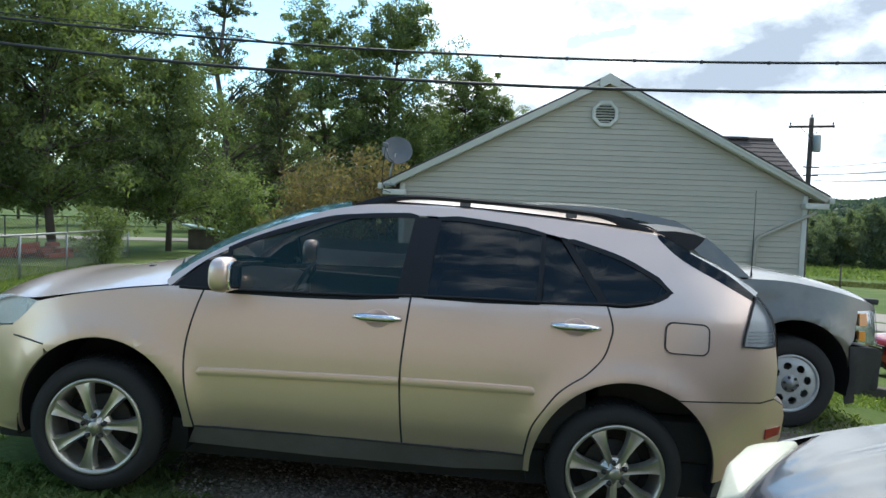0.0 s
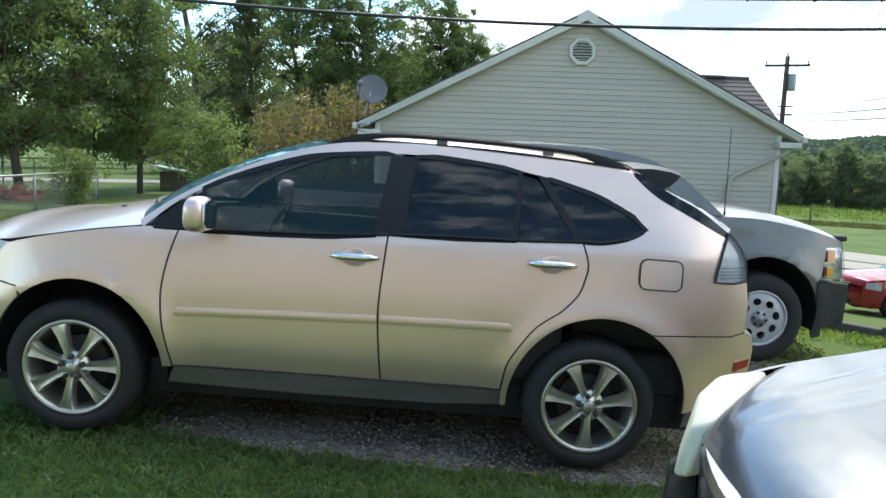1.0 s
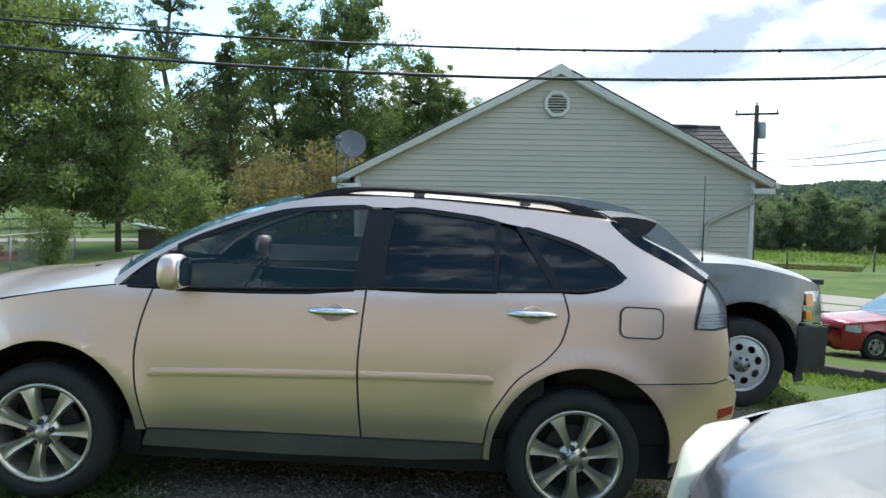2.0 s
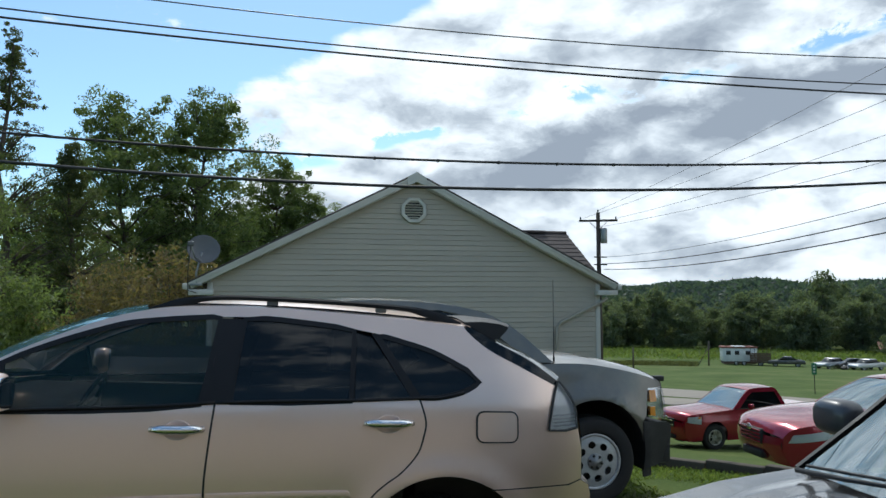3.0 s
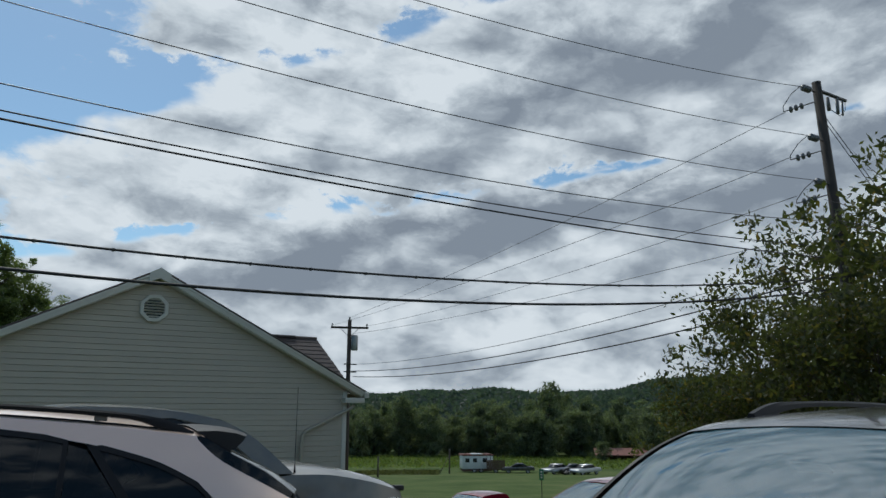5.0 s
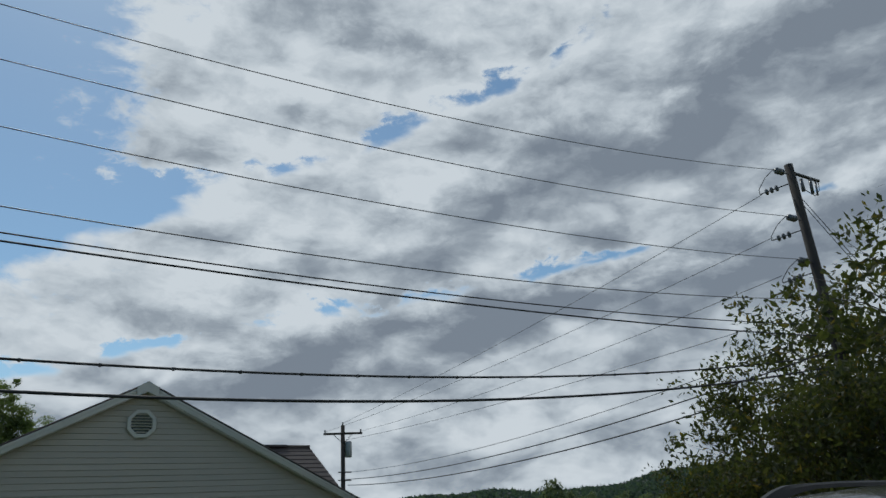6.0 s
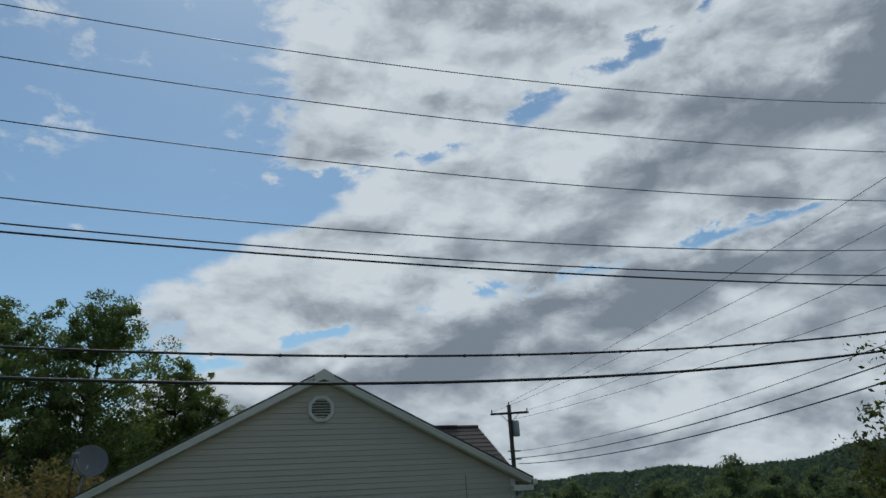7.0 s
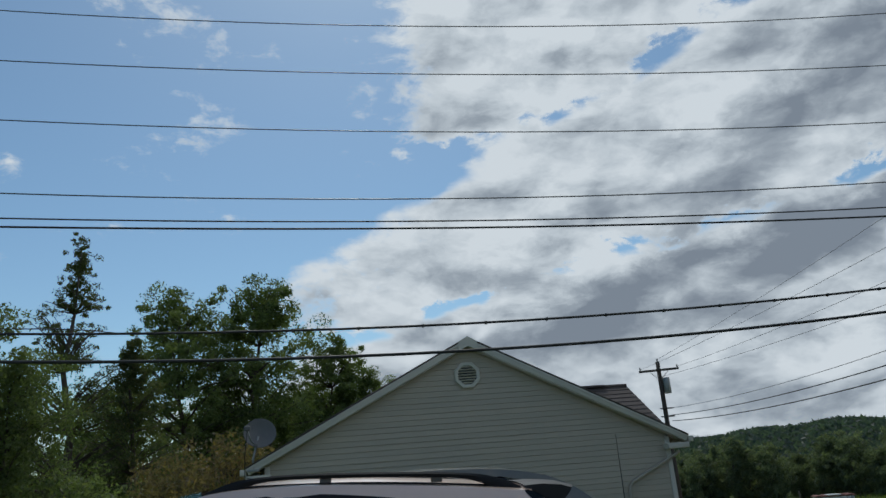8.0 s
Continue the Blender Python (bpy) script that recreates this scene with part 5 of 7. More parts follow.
T_ARCH = (0.0, 0.42, 0.50, 0.53)
for far in (None, TW):
    top = flow([(-0.40, 1.262), (-0.08, 1.262), (0.26, 1.215), (0.55, 1.150), (0.70, 1.10)])
    panel("fender", [(-0.62, 0.42)] + [(-0.62, 1.19), (-0.62, 1.24)] + top + [(0.715, 1.06), (0.53, 1.05), (0.50, 0.80), (0.46, 0.765), (0.50, 0.60)] + arch(*T_ARCH, 16, 180), truck_side, PEWTER, truck, label="pewter front fender", far=far)
    panel("door", [(-0.63, 0.40), (-0.63, 1.22), (-1.70, 1.24), (-1.70, 0.40)], truck_side, PEWTER, truck, far=far)
    panel("rear_cab_door", [(-1.71, 0.40), (-1.71, 1.24), (-2.45, 1.25), (-2.45, 0.40)], truck_side, PEWTER, truck, far=far)
    panel("bed_side", [(-2.50, 0.42), (-2.50, 1.26), (-4.75, 1.26), (-4.78, 0.60), (-4.70, 0.50)] + arch(-3.65, 0.42, 0.48, 0.50, 175, 5), truck_side, PEWTER, truck, far=far)
    panel("cab_frame", flow([(-0.40, 1.27), (-0.71, 1.53), (-0.86, 1.620), (-1.04, 1.70), (-1.39, 1.763), (-1.86, 1.782), (-2.30, 1.76), (-2.45, 1.66)]) + [(-2.45, 1.255), (-2.36, 1.255), (-2.30, 1.67), (-1.45, 1.71), (-1.12, 1.655), (-0.62, 1.27)], truck_side, PEWTER, truck, far=far)
    panel("side_window", [(-0.66, 1.27), (-1.13, 1.645), (-1.46, 1.70), (-2.30, 1.66), (-2.35, 1.27)], truck_side, WINDOW_TINT, truck, lift=-0.01, far=far)
    hl = [(0.535, 1.045), (0.715, 1.055), (0.745, 0.90), (0.755, 0.765), (0.545, 0.79)]
    head = panel("headlight", hl, truck_side, LENS, truck, lift=0.006, label="square clear headlight", far=far)
    panel("headlight_back", hl, truck_side, CHROME, truck, lift=-0.03, far=far)
    panel("turn_signal", [(0.54, 1.03), (0.615, 1.034), (0.625, 0.93), (0.545, 0.925)], truck_side, AMBER, truck, lift=0.012, label="amber corner lens", far=far)
    panel("turn_signal", [(0.545, 0.88), (0.605, 0.885), (0.610, 0.80), (0.548, 0.805)], truck_side, AMBER, truck, lift=0.012, label="amber corner lens", far=far)
    panel("bumper_end", flow([(0.455, 0.755), (0.62, 0.742), (0.80, 0.72), (0.835, 0.62), (0.82, 0.46), (0.76, 0.36)]) + [(0.62, 0.335), (0.52, 0.33)] + arch(*T_ARCH, -10, 22, 5), truck_side, BLACK_PLASTIC, truck, lift=0.012, label="black plastic bumper", far=far)
    panel("air_dam", [(0.50, 0.33), (0.62, 0.33), (0.63, 0.24), (0.52, 0.235)], truck_side, BLACK_PLASTIC, truck, lift=-0.04, far=far)
    panel("rocker", [(-0.53, 0.32), (-0.60, 0.40), (-3.1, 0.42), (-3.1, 0.32)], truck_side, BLACK_PLASTIC, truck, lift=-0.02, far=far)
    for cx in (0.0, -3.65):
        bm = bmesh.new()
        ring = [[bm.verts.new((x, (0.06 + d) if far is None else TW - 0.06 - d, z)) for x, z in arch(cx, 0.42, 0.51, 0.54, -12, 192, 18)] for d in (0, 0.5)]
        for k in range(18):
            bm.faces.new((ring[0][k], ring[0][k + 1], ring[1][k + 1], ring[1][k]))
        bm.faces.new(ring[1])
        part("wheel_liner", bm, BLACK_PLASTIC, truck)
        wheel(truck, cx, 0.03 if far is None else TW - 0.03, 0.395, 0.395, 0.245, 0.26, "steel", -1 if far is None else 1, 10)


def truck_edges(pts, inset=0.0):
    a = [(x, truck_side(x, z) + inset, z) for x, z in pts]
    return a, [(x, TW - y, z) for x, y, z in a]


L, R = truck_edges(flow([(-0.42, 1.262), (-0.08, 1.262), (0.26, 1.215), (0.55, 1.150), (0.72, 1.09)]))
loft("hood", L, R, 0.07, PEWTER, truck, 14, [0.0 + 0.06 * smooth_step(0, 16, i) for i in range(len(L))], "pewter bonnet", flat=3)
L, R = truck_edges(flow([(-0.40, 1.27), (-0.71, 1.53), (-0.86, 1.620), (-1.04, 1.70)]), 0.03)
loft("windscreen", L, R, 0.02, SCREEN_GLASS, truck, 12, 0.14, "raked windscreen")
L, R = truck_edges(flow([(-1.04, 1.70), (-1.39, 1.763), (-1.86, 1.782), (-2.30, 1.76), (-2.45, 1.66), (-2.46, 1.26)]))
loft("cab_roof", L, R, 0.03, PEWTER, truck, 12)
part("front_end", box(0.55, 0.76, 0.20, TW - 0.20, 0.76, 1.08, 0.03), BLACK_PLASTIC, truck)
part("grille_bar", box(0.74, 0.80, 0.30, TW - 0.30, 0.90, 0.96, 0.015), CHROME, truck)
part("bumper_middle", box(0.60, 0.84, 0.16, TW - 0.16, 0.34, 0.72, 0.05), BLACK_PLASTIC, truck)
part("underbody", box(-4.5, 0.5, 0.3, TW - 0.3, 0.28, 0.45, 0.02), BLACK_PLASTIC, truck)
part("cabin", box(-2.4, -0.5, 0.2, TW - 0.2, 0.42, 1.2, 0.05), CABIN, truck)
part("bed_floor", box(-4.7, -2.5, 0.1, TW - 0.1, 0.7, 0.78, 0.01), PEWTER, truck)
part("tailgate", box(-4.8, -4.74, 0.1, TW - 0.1, 0.6, 1.26, 0.015), PEWTER, truck)
part("radio_aerial", tube([(-0.36, 0.16, 1.26), (-0.363, 0.16, 1.35), (-0.385, 0.16, 2.02)], [0.012, 0.004, 0.0022], 6), BLACK_TRIM, truck, "thin black whip aerial")
part("hood_ornament_clip", box(0.70, 0.80, 0.24, 0.32, 1.10, 1.15, 0.012), BLACK_PLASTIC, truck)

# ---- silver crossover beside the viewer (nose towards -x) ----
near_car = thing("crossover_car", "parked silver crossover with cloudy yellowed headlights and dark wipers", "car", 0, -2.93, -0.2)
NW = 1.76


def near_side(x, z):
    y = 0.04 - 0.04 * math.sin(math.pi * min(1, max(0, (z - 0.3) / 0.8))) if z < 1.1 else 0.04 + (z - 1.1) * 0.36
    y += 0.30 * (max(0.0, 3.15 - x) / 0.55) ** 2.2
    return y


N_ROOF = flow([(3.86, 1.15), (4.09, 1.335), (4.28, 1.490), (4.47, 1.605), (4.68, 1.680), (4.95, 1.730), (5.4, 1.757), (5.9, 1.768), (6.6, 1.755), (6.95, 1.69)])
for far in (None, NW):
    panel("fender", flow([(2.98, 0.985), (3.3, 1.058), (3.7, 1.115), (4.1, 1.138)]) + [(4.16, 1.10), (4.16, 0.36)] + arch(3.55, 0.34, 0.44, 0.46, 0, 180) + [(2.95, 0.36), (2.93, 0.68), (2.96, 0.86)], near_side, SILVER, near_car, far=far, label="silver front fender")
    panel("door", [(4.17, 0.36), (4.17, 1.10), (5.2, 1.12), (5.2, 0.36)], near_side, SILVER, near_car, far=far)
    panel("rear_door", [(5.21, 0.36), (5.21, 1.12), (5.9, 1.13), (6.1, 0.8), (5.95, 0.36)], near_side, SILVER, near_car, far=far)
    panel("quarter_panel", [(5.91, 1.13), (6.11, 0.8), (6.12, 0.76)] + arch(6.2, 0.34, 0.44, 0.46, 100, 0) + [(7.0, 0.36), (7.05, 0.9), (7.0, 1.15), (6.6, 1.14)], near_side, SILVER, near_car, far=far)
    panel("pillar", N_ROOF + [(6.98, 1.15), (6.86, 1.15), (6.75, 1.655), (5.2, 1.695), (4.86, 1.655), (4.52, 1.575), (4.06, 1.13), (3.90, 1.12)], near_side, BLACK_PLASTIC, near_car, far=far, label="dark windscreen pillar")
    panel("side_window", [(4.10, 1.13), (4.54, 1.56), (4.87, 1.64), (5.2, 1.68), (6.73, 1.64), (6.84, 1.14), (5.5, 1.12)], near_side, WINDOW_TINT, near_car, lift=-0.008, far=far)
    for cx in (3.55, 6.2):
        bm = bmesh.new()
        ring = [[bm.verts.new((x, (0.06 + d) if far is None else NW - 0.06 - d, z)) for x, z in arch(cx, 0.34, 0.45, 0.47, -12, 192, 18)] for d in (0, 0.5)]
        for k in range(18):
            bm.faces.new((ring[0][k], ring[0][k + 1], ring[1][k + 1], ring[1][k]))
        bm.faces.new(ring[1])
        part("wheel_liner", bm, BLACK_PLASTIC, near_car)
        wheel(near_car, cx, 0.03 if far is None else NW - 0.03, 0.345, 0.345, 0.225, 0.22, "alloy5", -1 if far is None else 1)
    # headlamp: a faceted, clouded block wrapped round the corner
    s, o = (1, 0.0) if far is None else (-1, NW)
    bm = bmesh.new()
    for x, y, z in ((3.06, 0.095, 1.015), (3.04, 0.03, 0.995), (2.90, 0.055, 0.985), (2.80, 0.15, 0.95), (2.725, 0.30, 0.885), (2.78, 0.34, 0.915),
                    (3.02, 0.02, 0.86), (2.86, 0.06, 0.82), (2.75, 0.15, 0.76), (2.685, 0.29, 0.715), (2.70, 0.36, 0.74), (2.90, 0.30, 0.75)):
        bm.verts.new((x, o + s * y, z))
    bmesh.ops.convex_hull(bm, input=bm.verts)
    bmesh.ops.dissolve_limit(bm, angle_limit=radians(4), verts=bm.verts, edges=bm.edges)
    bmesh.ops.bevel(bm, geom=list(bm.edges), offset=0.012, segments=3, affect="EDGES", profile=0.5)
    bmesh.ops.recalc_face_normals(bm, faces=bm.faces)
    part("headlight", bm, YELLOWED, near_car, "cloudy yellowed plastic headlight", sharp=60)
    # mirror
    part("mirror_arm", tube([(4.22, o + s * 0.08, 1.20), (4.22, o - s * 0.05, 1.235)], 0.03, 8), BLACK_TRIM, near_car)
    bulge_box("door_mirror", 4.15, 4.29, o - s * 0.23, o - s * 0.02, 1.222, 1.37, SHELL_GREY, near_car, 3.0, "grey door mirror")
    # roof rail
    ry = 0.30 if far is None else NW - 0.30
    rail = flow([(5.08, 1.762), (5.20, 1.800), (5.36, 1.818), (5.9, 1.824), (6.4, 1.806), (6.7, 1.75)])
    bm = bmesh.new()
    rows = []
    for x, z in rail:
        e = 1.0 + 1.2 * smooth_step(5.5, 5.1, x)
        rows.append([bm.verts.new((x, ry + a * 0.024, z - 0.014 * e + b * 0.014 * e)) for a, b in ((-1, -1), (-1.05, 0.3), (-0.6, 1), (0.6, 1), (1.05, 0.3), (1, -1))])
    for a, b in zip(rows, rows[1:]):
        for j in range(6):
            bm.faces.new((a[j], a[(j + 1) % 6], b[(j + 1) % 6], b[j]))
    bm.faces.new(rows[0])
    bm.faces.new(rows[-1])
    bmesh.ops.recalc_face_normals(bm, faces=bm.faces)
    part("roof_rail", bm, BLACK_TRIM, near_car, "black roof rail")

# bonnet: rolled leading edge, raised middle, two faint creases
bm = bmesh.new()
NU, NV = 26, 36
grid = []
for i in range(NU + 1):
    u = i / NU
    row = []
    for k in range(NV + 1):
        v = k / NV * 2 - 1
        y = NW / 2 + v * (0.825 - 0.03 * (1 - u))
        front = 2.70 + 0.10 * abs(v) ** 2 + 0.26 * max(0, (abs(v) - 0.66) / 0.34) ** 1.3
        x = front + (4.02 - 0.05 * (1 - v * v) - front) * u
        z = float(np.interp(x, [2.70, 2.80, 3.0, 3.27, 3.53, 3.9, 4.14], [0.885, 0.93, 1.005, 1.068, 1.115, 1.145, 1.152])) + 0.022 * (1 - v * v) - 0.045 * smooth_step(0.05, 0.0, u)
        z += 0.010 * math.exp(-((abs(v) - 0.62 - 0.1 * u) / 0.05) ** 2) * smooth_step(0, 0.25, u) + 0.012 * smooth_step(0.66, 0.4, abs(v))
        row.append(bm.verts.new((x, y, z)))
    grid.append(row)
for a, b in zip(grid, grid[1:]):
    for k in range(NV):
        bm.faces.new((a[k], a[k + 1], b[k + 1], b[k]))
bmesh.ops.recalc_face_normals(bm, faces=bm.faces)
if max(bm.faces, key=lambda q: q.calc_center_median().z).normal.z < 0:
    bmesh.ops.reverse_faces(bm, faces=bm.faces)
bmesh.ops.solidify(bm, geom=list(bm.faces), thickness=0.015)
part("hood", bm, SILVER, near_car, "silver bonnet with faint creases", sharp=70)
a = [(x, near_side(x, z) + 0.05, z) for x, z in N_ROOF if x < 4.72]
b = [(x, NW - y, z) for x, y, z in a]
loft("windscreen", a, b, 0.03, SCREEN_GLASS, near_car, 16, [-0.16 + 0.10 * i / len(a) for i in range(len(a))], "wide raked windscreen")
a = [(x, near_side(x, z), z) for x, z in N_ROOF if x > 4.66]
b = [(x, NW - y, z) for x, y, z in a]
loft("roof", a, b, [0.035] * len(a), SILVER, near_car, 16, [-0.06 * smooth_step(6, 0, i) for i in range(len(a))], "silver roof skin")
part("cowl", box(3.88, 4.10, 0.12, NW - 0.12, 1.06, 1.13, 0.02), BLACK_PLASTIC, near_car)
def screen_foot(y):
    return 3.86 - 0.16 * (1 - (2 * y / NW - 1) ** 2)


for y0, y1 in ((0.30, 0.92), (0.98, 1.56)):
    ym = (y0 + y1) / 2
    bm = tube([(screen_foot(y1) - 0.035, y1, 1.170), (screen_foot(ym) - 0.03, ym, 1.205), (screen_foot(y0) - 0.005, y0, 1.235)], [0.011, 0.009, 0.006], 6)
    add_tube(bm, [(screen_foot(y1 - 0.05) - 0.02, y1 - 0.05, 1.195), (screen_foot(ym) - 0.01, ym, 1.222), (screen_foot(y0) + 0.005, y0 - 0.02, 1.25)], [0.006, 0.006, 0.005], 5)
    part("wiper", bm, BLACK_PLASTIC, near_car, "black windscreen wiper")
# nose: chrome-barred grille and bumper
part("grille_back", box(2.74, 2.80, 0.36, NW - 0.36, 0.52, 0.86, 0.01), BLACK_PLASTIC, near_car)
for k, zz in enumerate((0.845, 0.745, 0.645)):
    pts = [(2.665 + 0.11 * abs(v) ** 2 + 0.004 * k, NW / 2 + v * 0.55, zz) for v in [q / 6 - 1 for q in range(13)]]
    bm = bmesh.new()
    rows = [[bm.verts.new((x + dx, y, z + dz)) for dx, dz in ((0.03, -0.03), (-0.012, -0.026), (-0.02, 0.0), (-0.008, 0.026), (0.03, 0.03))] for x, y, z in pts]
    for a, b in zip(rows, rows[1:]):
        for j in range(4):
            bm.faces.new((a[j], a[j + 1], b[j + 1], b[j]))
    bmesh.ops.recalc_face_normals(bm, faces=bm.faces)
    part("grille_bar", bm, SATIN, near_car, "satin chrome grille bar")
bm = bmesh.new()
rows = []
for q in range(25):
    v = q / 12 - 1
    xf = 2.60 + 0.10 * abs(v) ** 2 + 0.36 * max(0, (abs(v) - 0.7) / 0.3) ** 2
    y = NW / 2 + v * 0.88
    rows.append([bm.verts.new((xf + dx, y, z)) for dx, z in ((0.12, 0.79 if abs(v) > 0.7 else 0.56), (0.03, 0.74 if abs(v) > 0.7 else 0.54), (0.0, 0.50), (0.0, 0.38), (0.06, 0.26), (0.2, 0.24))])
for a, b in zip(rows, rows[1:]):
    for j in range(5):
        bm.faces.new((a[j], a[j + 1], b[j + 1], b[j]))
bmesh.ops.recalc_face_normals(bm, faces=bm.faces)
part("front_bumper_cover", bm, SILVER, near_car, "silver front bumper")
part("underbody", box(2.95, 6.9, 0.2, NW - 0.2, 0.2, 0.42, 0.03), BLACK_PLASTIC, near_car)
part("engine_bay", box(2.85, 4.1, 0.42, NW - 0.42, 0.4, 0.84, 0.03), BLACK_PLASTIC, near_car)
part("cabin_floor", box(4.1, 6.9, 0.12, NW - 0.12, 0.4, 0.55, 0.02), CABIN, near_car)
bulge_box("dashboard", 4.05, 4.55, 0.14, NW - 0.14, 0.85, 1.16, CABIN, near_car, 5.0)
for sx, sy in ((5.05, 0.45), (5.05, 1.31), (6.0, 0.45), (6.0, 1.31)):
    seat(near_car, sx, sy, 0.58, CABIN)
part("inspection_sticker", box(0, 0.005, -0.07, 0.07, -0.03, 0.03, 0, Matrix.Translation((4.52, 0.83, 1.57)) @ Matrix.Rotation(radians(-60), 4, "Y")), WHITE_TRIM, near_car)
for far in (0, 1):
    part("door_card", box(4.2, 6.8, 0.07 if not far else NW - 0.12, 0.12 if not far else NW - 0.07, 0.45, 1.08, 0.02), CABIN, near_car)
part("tail_panel", box(6.9, 7.05, 0.1, NW - 0.1, 0.4, 1.58, 0.05), SILVER, near_car)


# ---- red vehicles down the slope ----
def red_car(name, label, category, x, y, rz, prof, belt, roof, axle, tyre, wide, rim, windows, grille, lamps, nose):
    """A small vehicle with its nose at low x: one flank outline with arches, skins across it, glass, lamps, wheels."""
    car = thing(name, label, category, x, y, height(x, y) + 0.0, rz)

    def side(px, pz):
        q = 0.03 - 0.03 * math.sin(math.pi * min(1, max(0, (pz - 0.3) / 0.7)))
        if pz > belt:
            q += (pz - belt) * 0.38
        q += 0.24 * (max(0.0, nose + 0.55 - px) / 0.55) ** 2.2
        return q

    r = tyre + 0.06
    tail = prof[-1][0]
    low = 0.26
    for far in (None, wide):
        body = prof + [(tail, low + 0.1), (axle + r, low)] + arch(axle, tyre, r, r + 0.02, -8, 188, 12) + [(r, low)] + arch(0, tyre, r, r + 0.02, -8, 188, 12) + [(nose + 0.12, low), (nose + 0.02, low + 0.18)]
        panel("flank", body, side, RED, car, far=far, grid=0.12)
        panel("roof_side", roof + windows[::-1], side, RED, car, far=far, grid=0.12)
        panel("side_window", windows, side, WINDOW_TINT, car, lift=-0.012, far=far, grid=0.2)
        panel("headlight", lamps, side, LENS, car, lift=0.01, far=far, label="clear headlight")
        panel("headlight_back", lamps, side, LAMP_SILVER, car, lift=0.002, far=far)
        panel("turn_signal", [(lamps[2][0] - 0.10, lamps[2][1] - 0.02), (lamps[2][0] - 0.02, lamps[2][1] - 0.01), (lamps[2][0] - 0.03, lamps[2][1] - 0.06), (lamps[2][0] - 0.1, lamps[2][1] - 0.07)], side, AMBER, car, lift=0.014, far=far)
        for cx in (0.0, axle):
            wheel(car, cx, 0.03 if far is None else wide - 0.03, tyre, tyre, rim, 0.2, "alloy5", -1 if far is None else 1)
        s, o = (1, 0.0) if far is None else (-1, wide)
        wx = windows[0][0] + 0.22
        bulge_box("door_mirror", wx, wx + 0.12, o - s * 0.2, o + s * 0.0, belt + 0.02, belt + 0.16, RED, car, 3.0)
    n = [i for i, p in enumerate(prof) if p[0] <= roof[0][0] + 0.01]
    hood_pts = [prof[i] for i in n]
    a = [(px, side(px, pz), pz) for px, pz in hood_pts]
    loft("hood", a, [(px, wide - py, pz) for px, py, pz in a], 0.06, RED, car, 10, [-0.10 * smooth_step(len(a), 0, i) for i in range(len(a))], flat=3)
    k = max(range(len(roof)), key=lambda i: roof[i][1])
    top = [i for i in range(len(roof)) if roof[i][1] > roof[k][1] - 0.09]
    scr = roof[: top[0] + 1]
    a = [(px, side(px, pz) + 0.03, pz) for px, pz in scr]
    loft("windscreen", a, [(px, wide - py, pz) for px, py, pz in a], 0.02, SCREEN_GLASS, car, 10, -0.10)
    a = [(px, side(px, pz), pz) for px, pz in roof[top[0]:]]
    loft("roof", a, [(px, wide - py, pz) for px, py, pz in a], 0.03, RED, car, 10)
    a = [(px, side(px, pz), pz) for px, pz in prof if px >= roof[-1][0] - 0.01] + [(tail, side(tail, low + 0.1), low + 0.1)]
    loft("tail_skin", a, [(px, wide - py, pz) for px, py, pz in a], 0.01, RED, car, 8)
    front = [prof[0], (nose - 0.0, prof[0][1] - 0.12), (nose, low + 0.3), (nose + 0.02, low + 0.18), (nose + 0.12, low)]
    a = [(px, side(px, pz), pz) for px, pz in front]
    loft("nose_skin", a, [(px, wide - py, pz) for px, py, pz in a], 0.0, RED, car, 10, -0.10, flat=3)
    z0, z1, bars, lower = grille
    part("grille", box(nose - 0.115, nose + 0.05, wide * 0.33, wide * 0.67, z0, z1, 0.015), BLACK_PLASTIC, car)
    for b in range(bars):
        zz = z0 + (z1 - z0) * (b + 0.5) / bars
        part("grille_bar", box(nose - 0.135, nose - 0.1, wide * 0.34, wide * 0.66, zz - 0.014, zz + 0.014, 0.006), CHROME if lower else RED, car)
    part("air_intake", box(nose - 0.11, nose + 0.05, wide * 0.34, wide * 0.66, low + 0.04, low + 0.16, 0.02), BLACK_PLASTIC, car)
    bulge_box("badge", nose - 0.15, nose - 0.12, wide / 2 - 0.07, wide / 2 + 0.07, z1 - 0.05, z1 + 0.05, CHROME, car, 2.0, n=8)
    part("underbody", box(nose + 0.3, tail - 0.2, 0.25, wide - 0.25, 0.22, 0.5, 0.02), BLACK_PLASTIC, car)
    part("cabin", box(windows[0][0] + 0.1, windows[-2][0], 0.16, wide - 0.16, 0.45, belt, 0.05), CABIN, car)
    return car


red_car("pickup_truck", "small red pickup truck parked on the grass below", "pickup truck", 14.0, 15.1, 5.0,
        flow([(-0.86, 0.78), (-0.80, 0.95), (-0.55, 1.02), (0.0, 1.06), (0.62, 1.10)], 3) + [(1.2, 1.10), (2.5, 1.10), (2.52, 1.06), (4.05, 1.06), (4.08, 0.6)],
        1.10, flow([(0.62, 1.10), (0.95, 1.36), (1.22, 1.56), (1.45, 1.64), (2.0, 1.66), (2.30, 1.60), (2.50, 1.10)], 3), 3.1, 0.36, 1.72, 0.21,
        [(0.86, 1.12), (1.22, 1.42), (1.42, 1.54), (2.22, 1.54), (2.36, 1.12)], (0.62, 0.86, 2, True), [(-0.80, 0.78), (-0.78, 0.93), (-0.44, 0.96), (-0.46, 0.74)], -0.88)
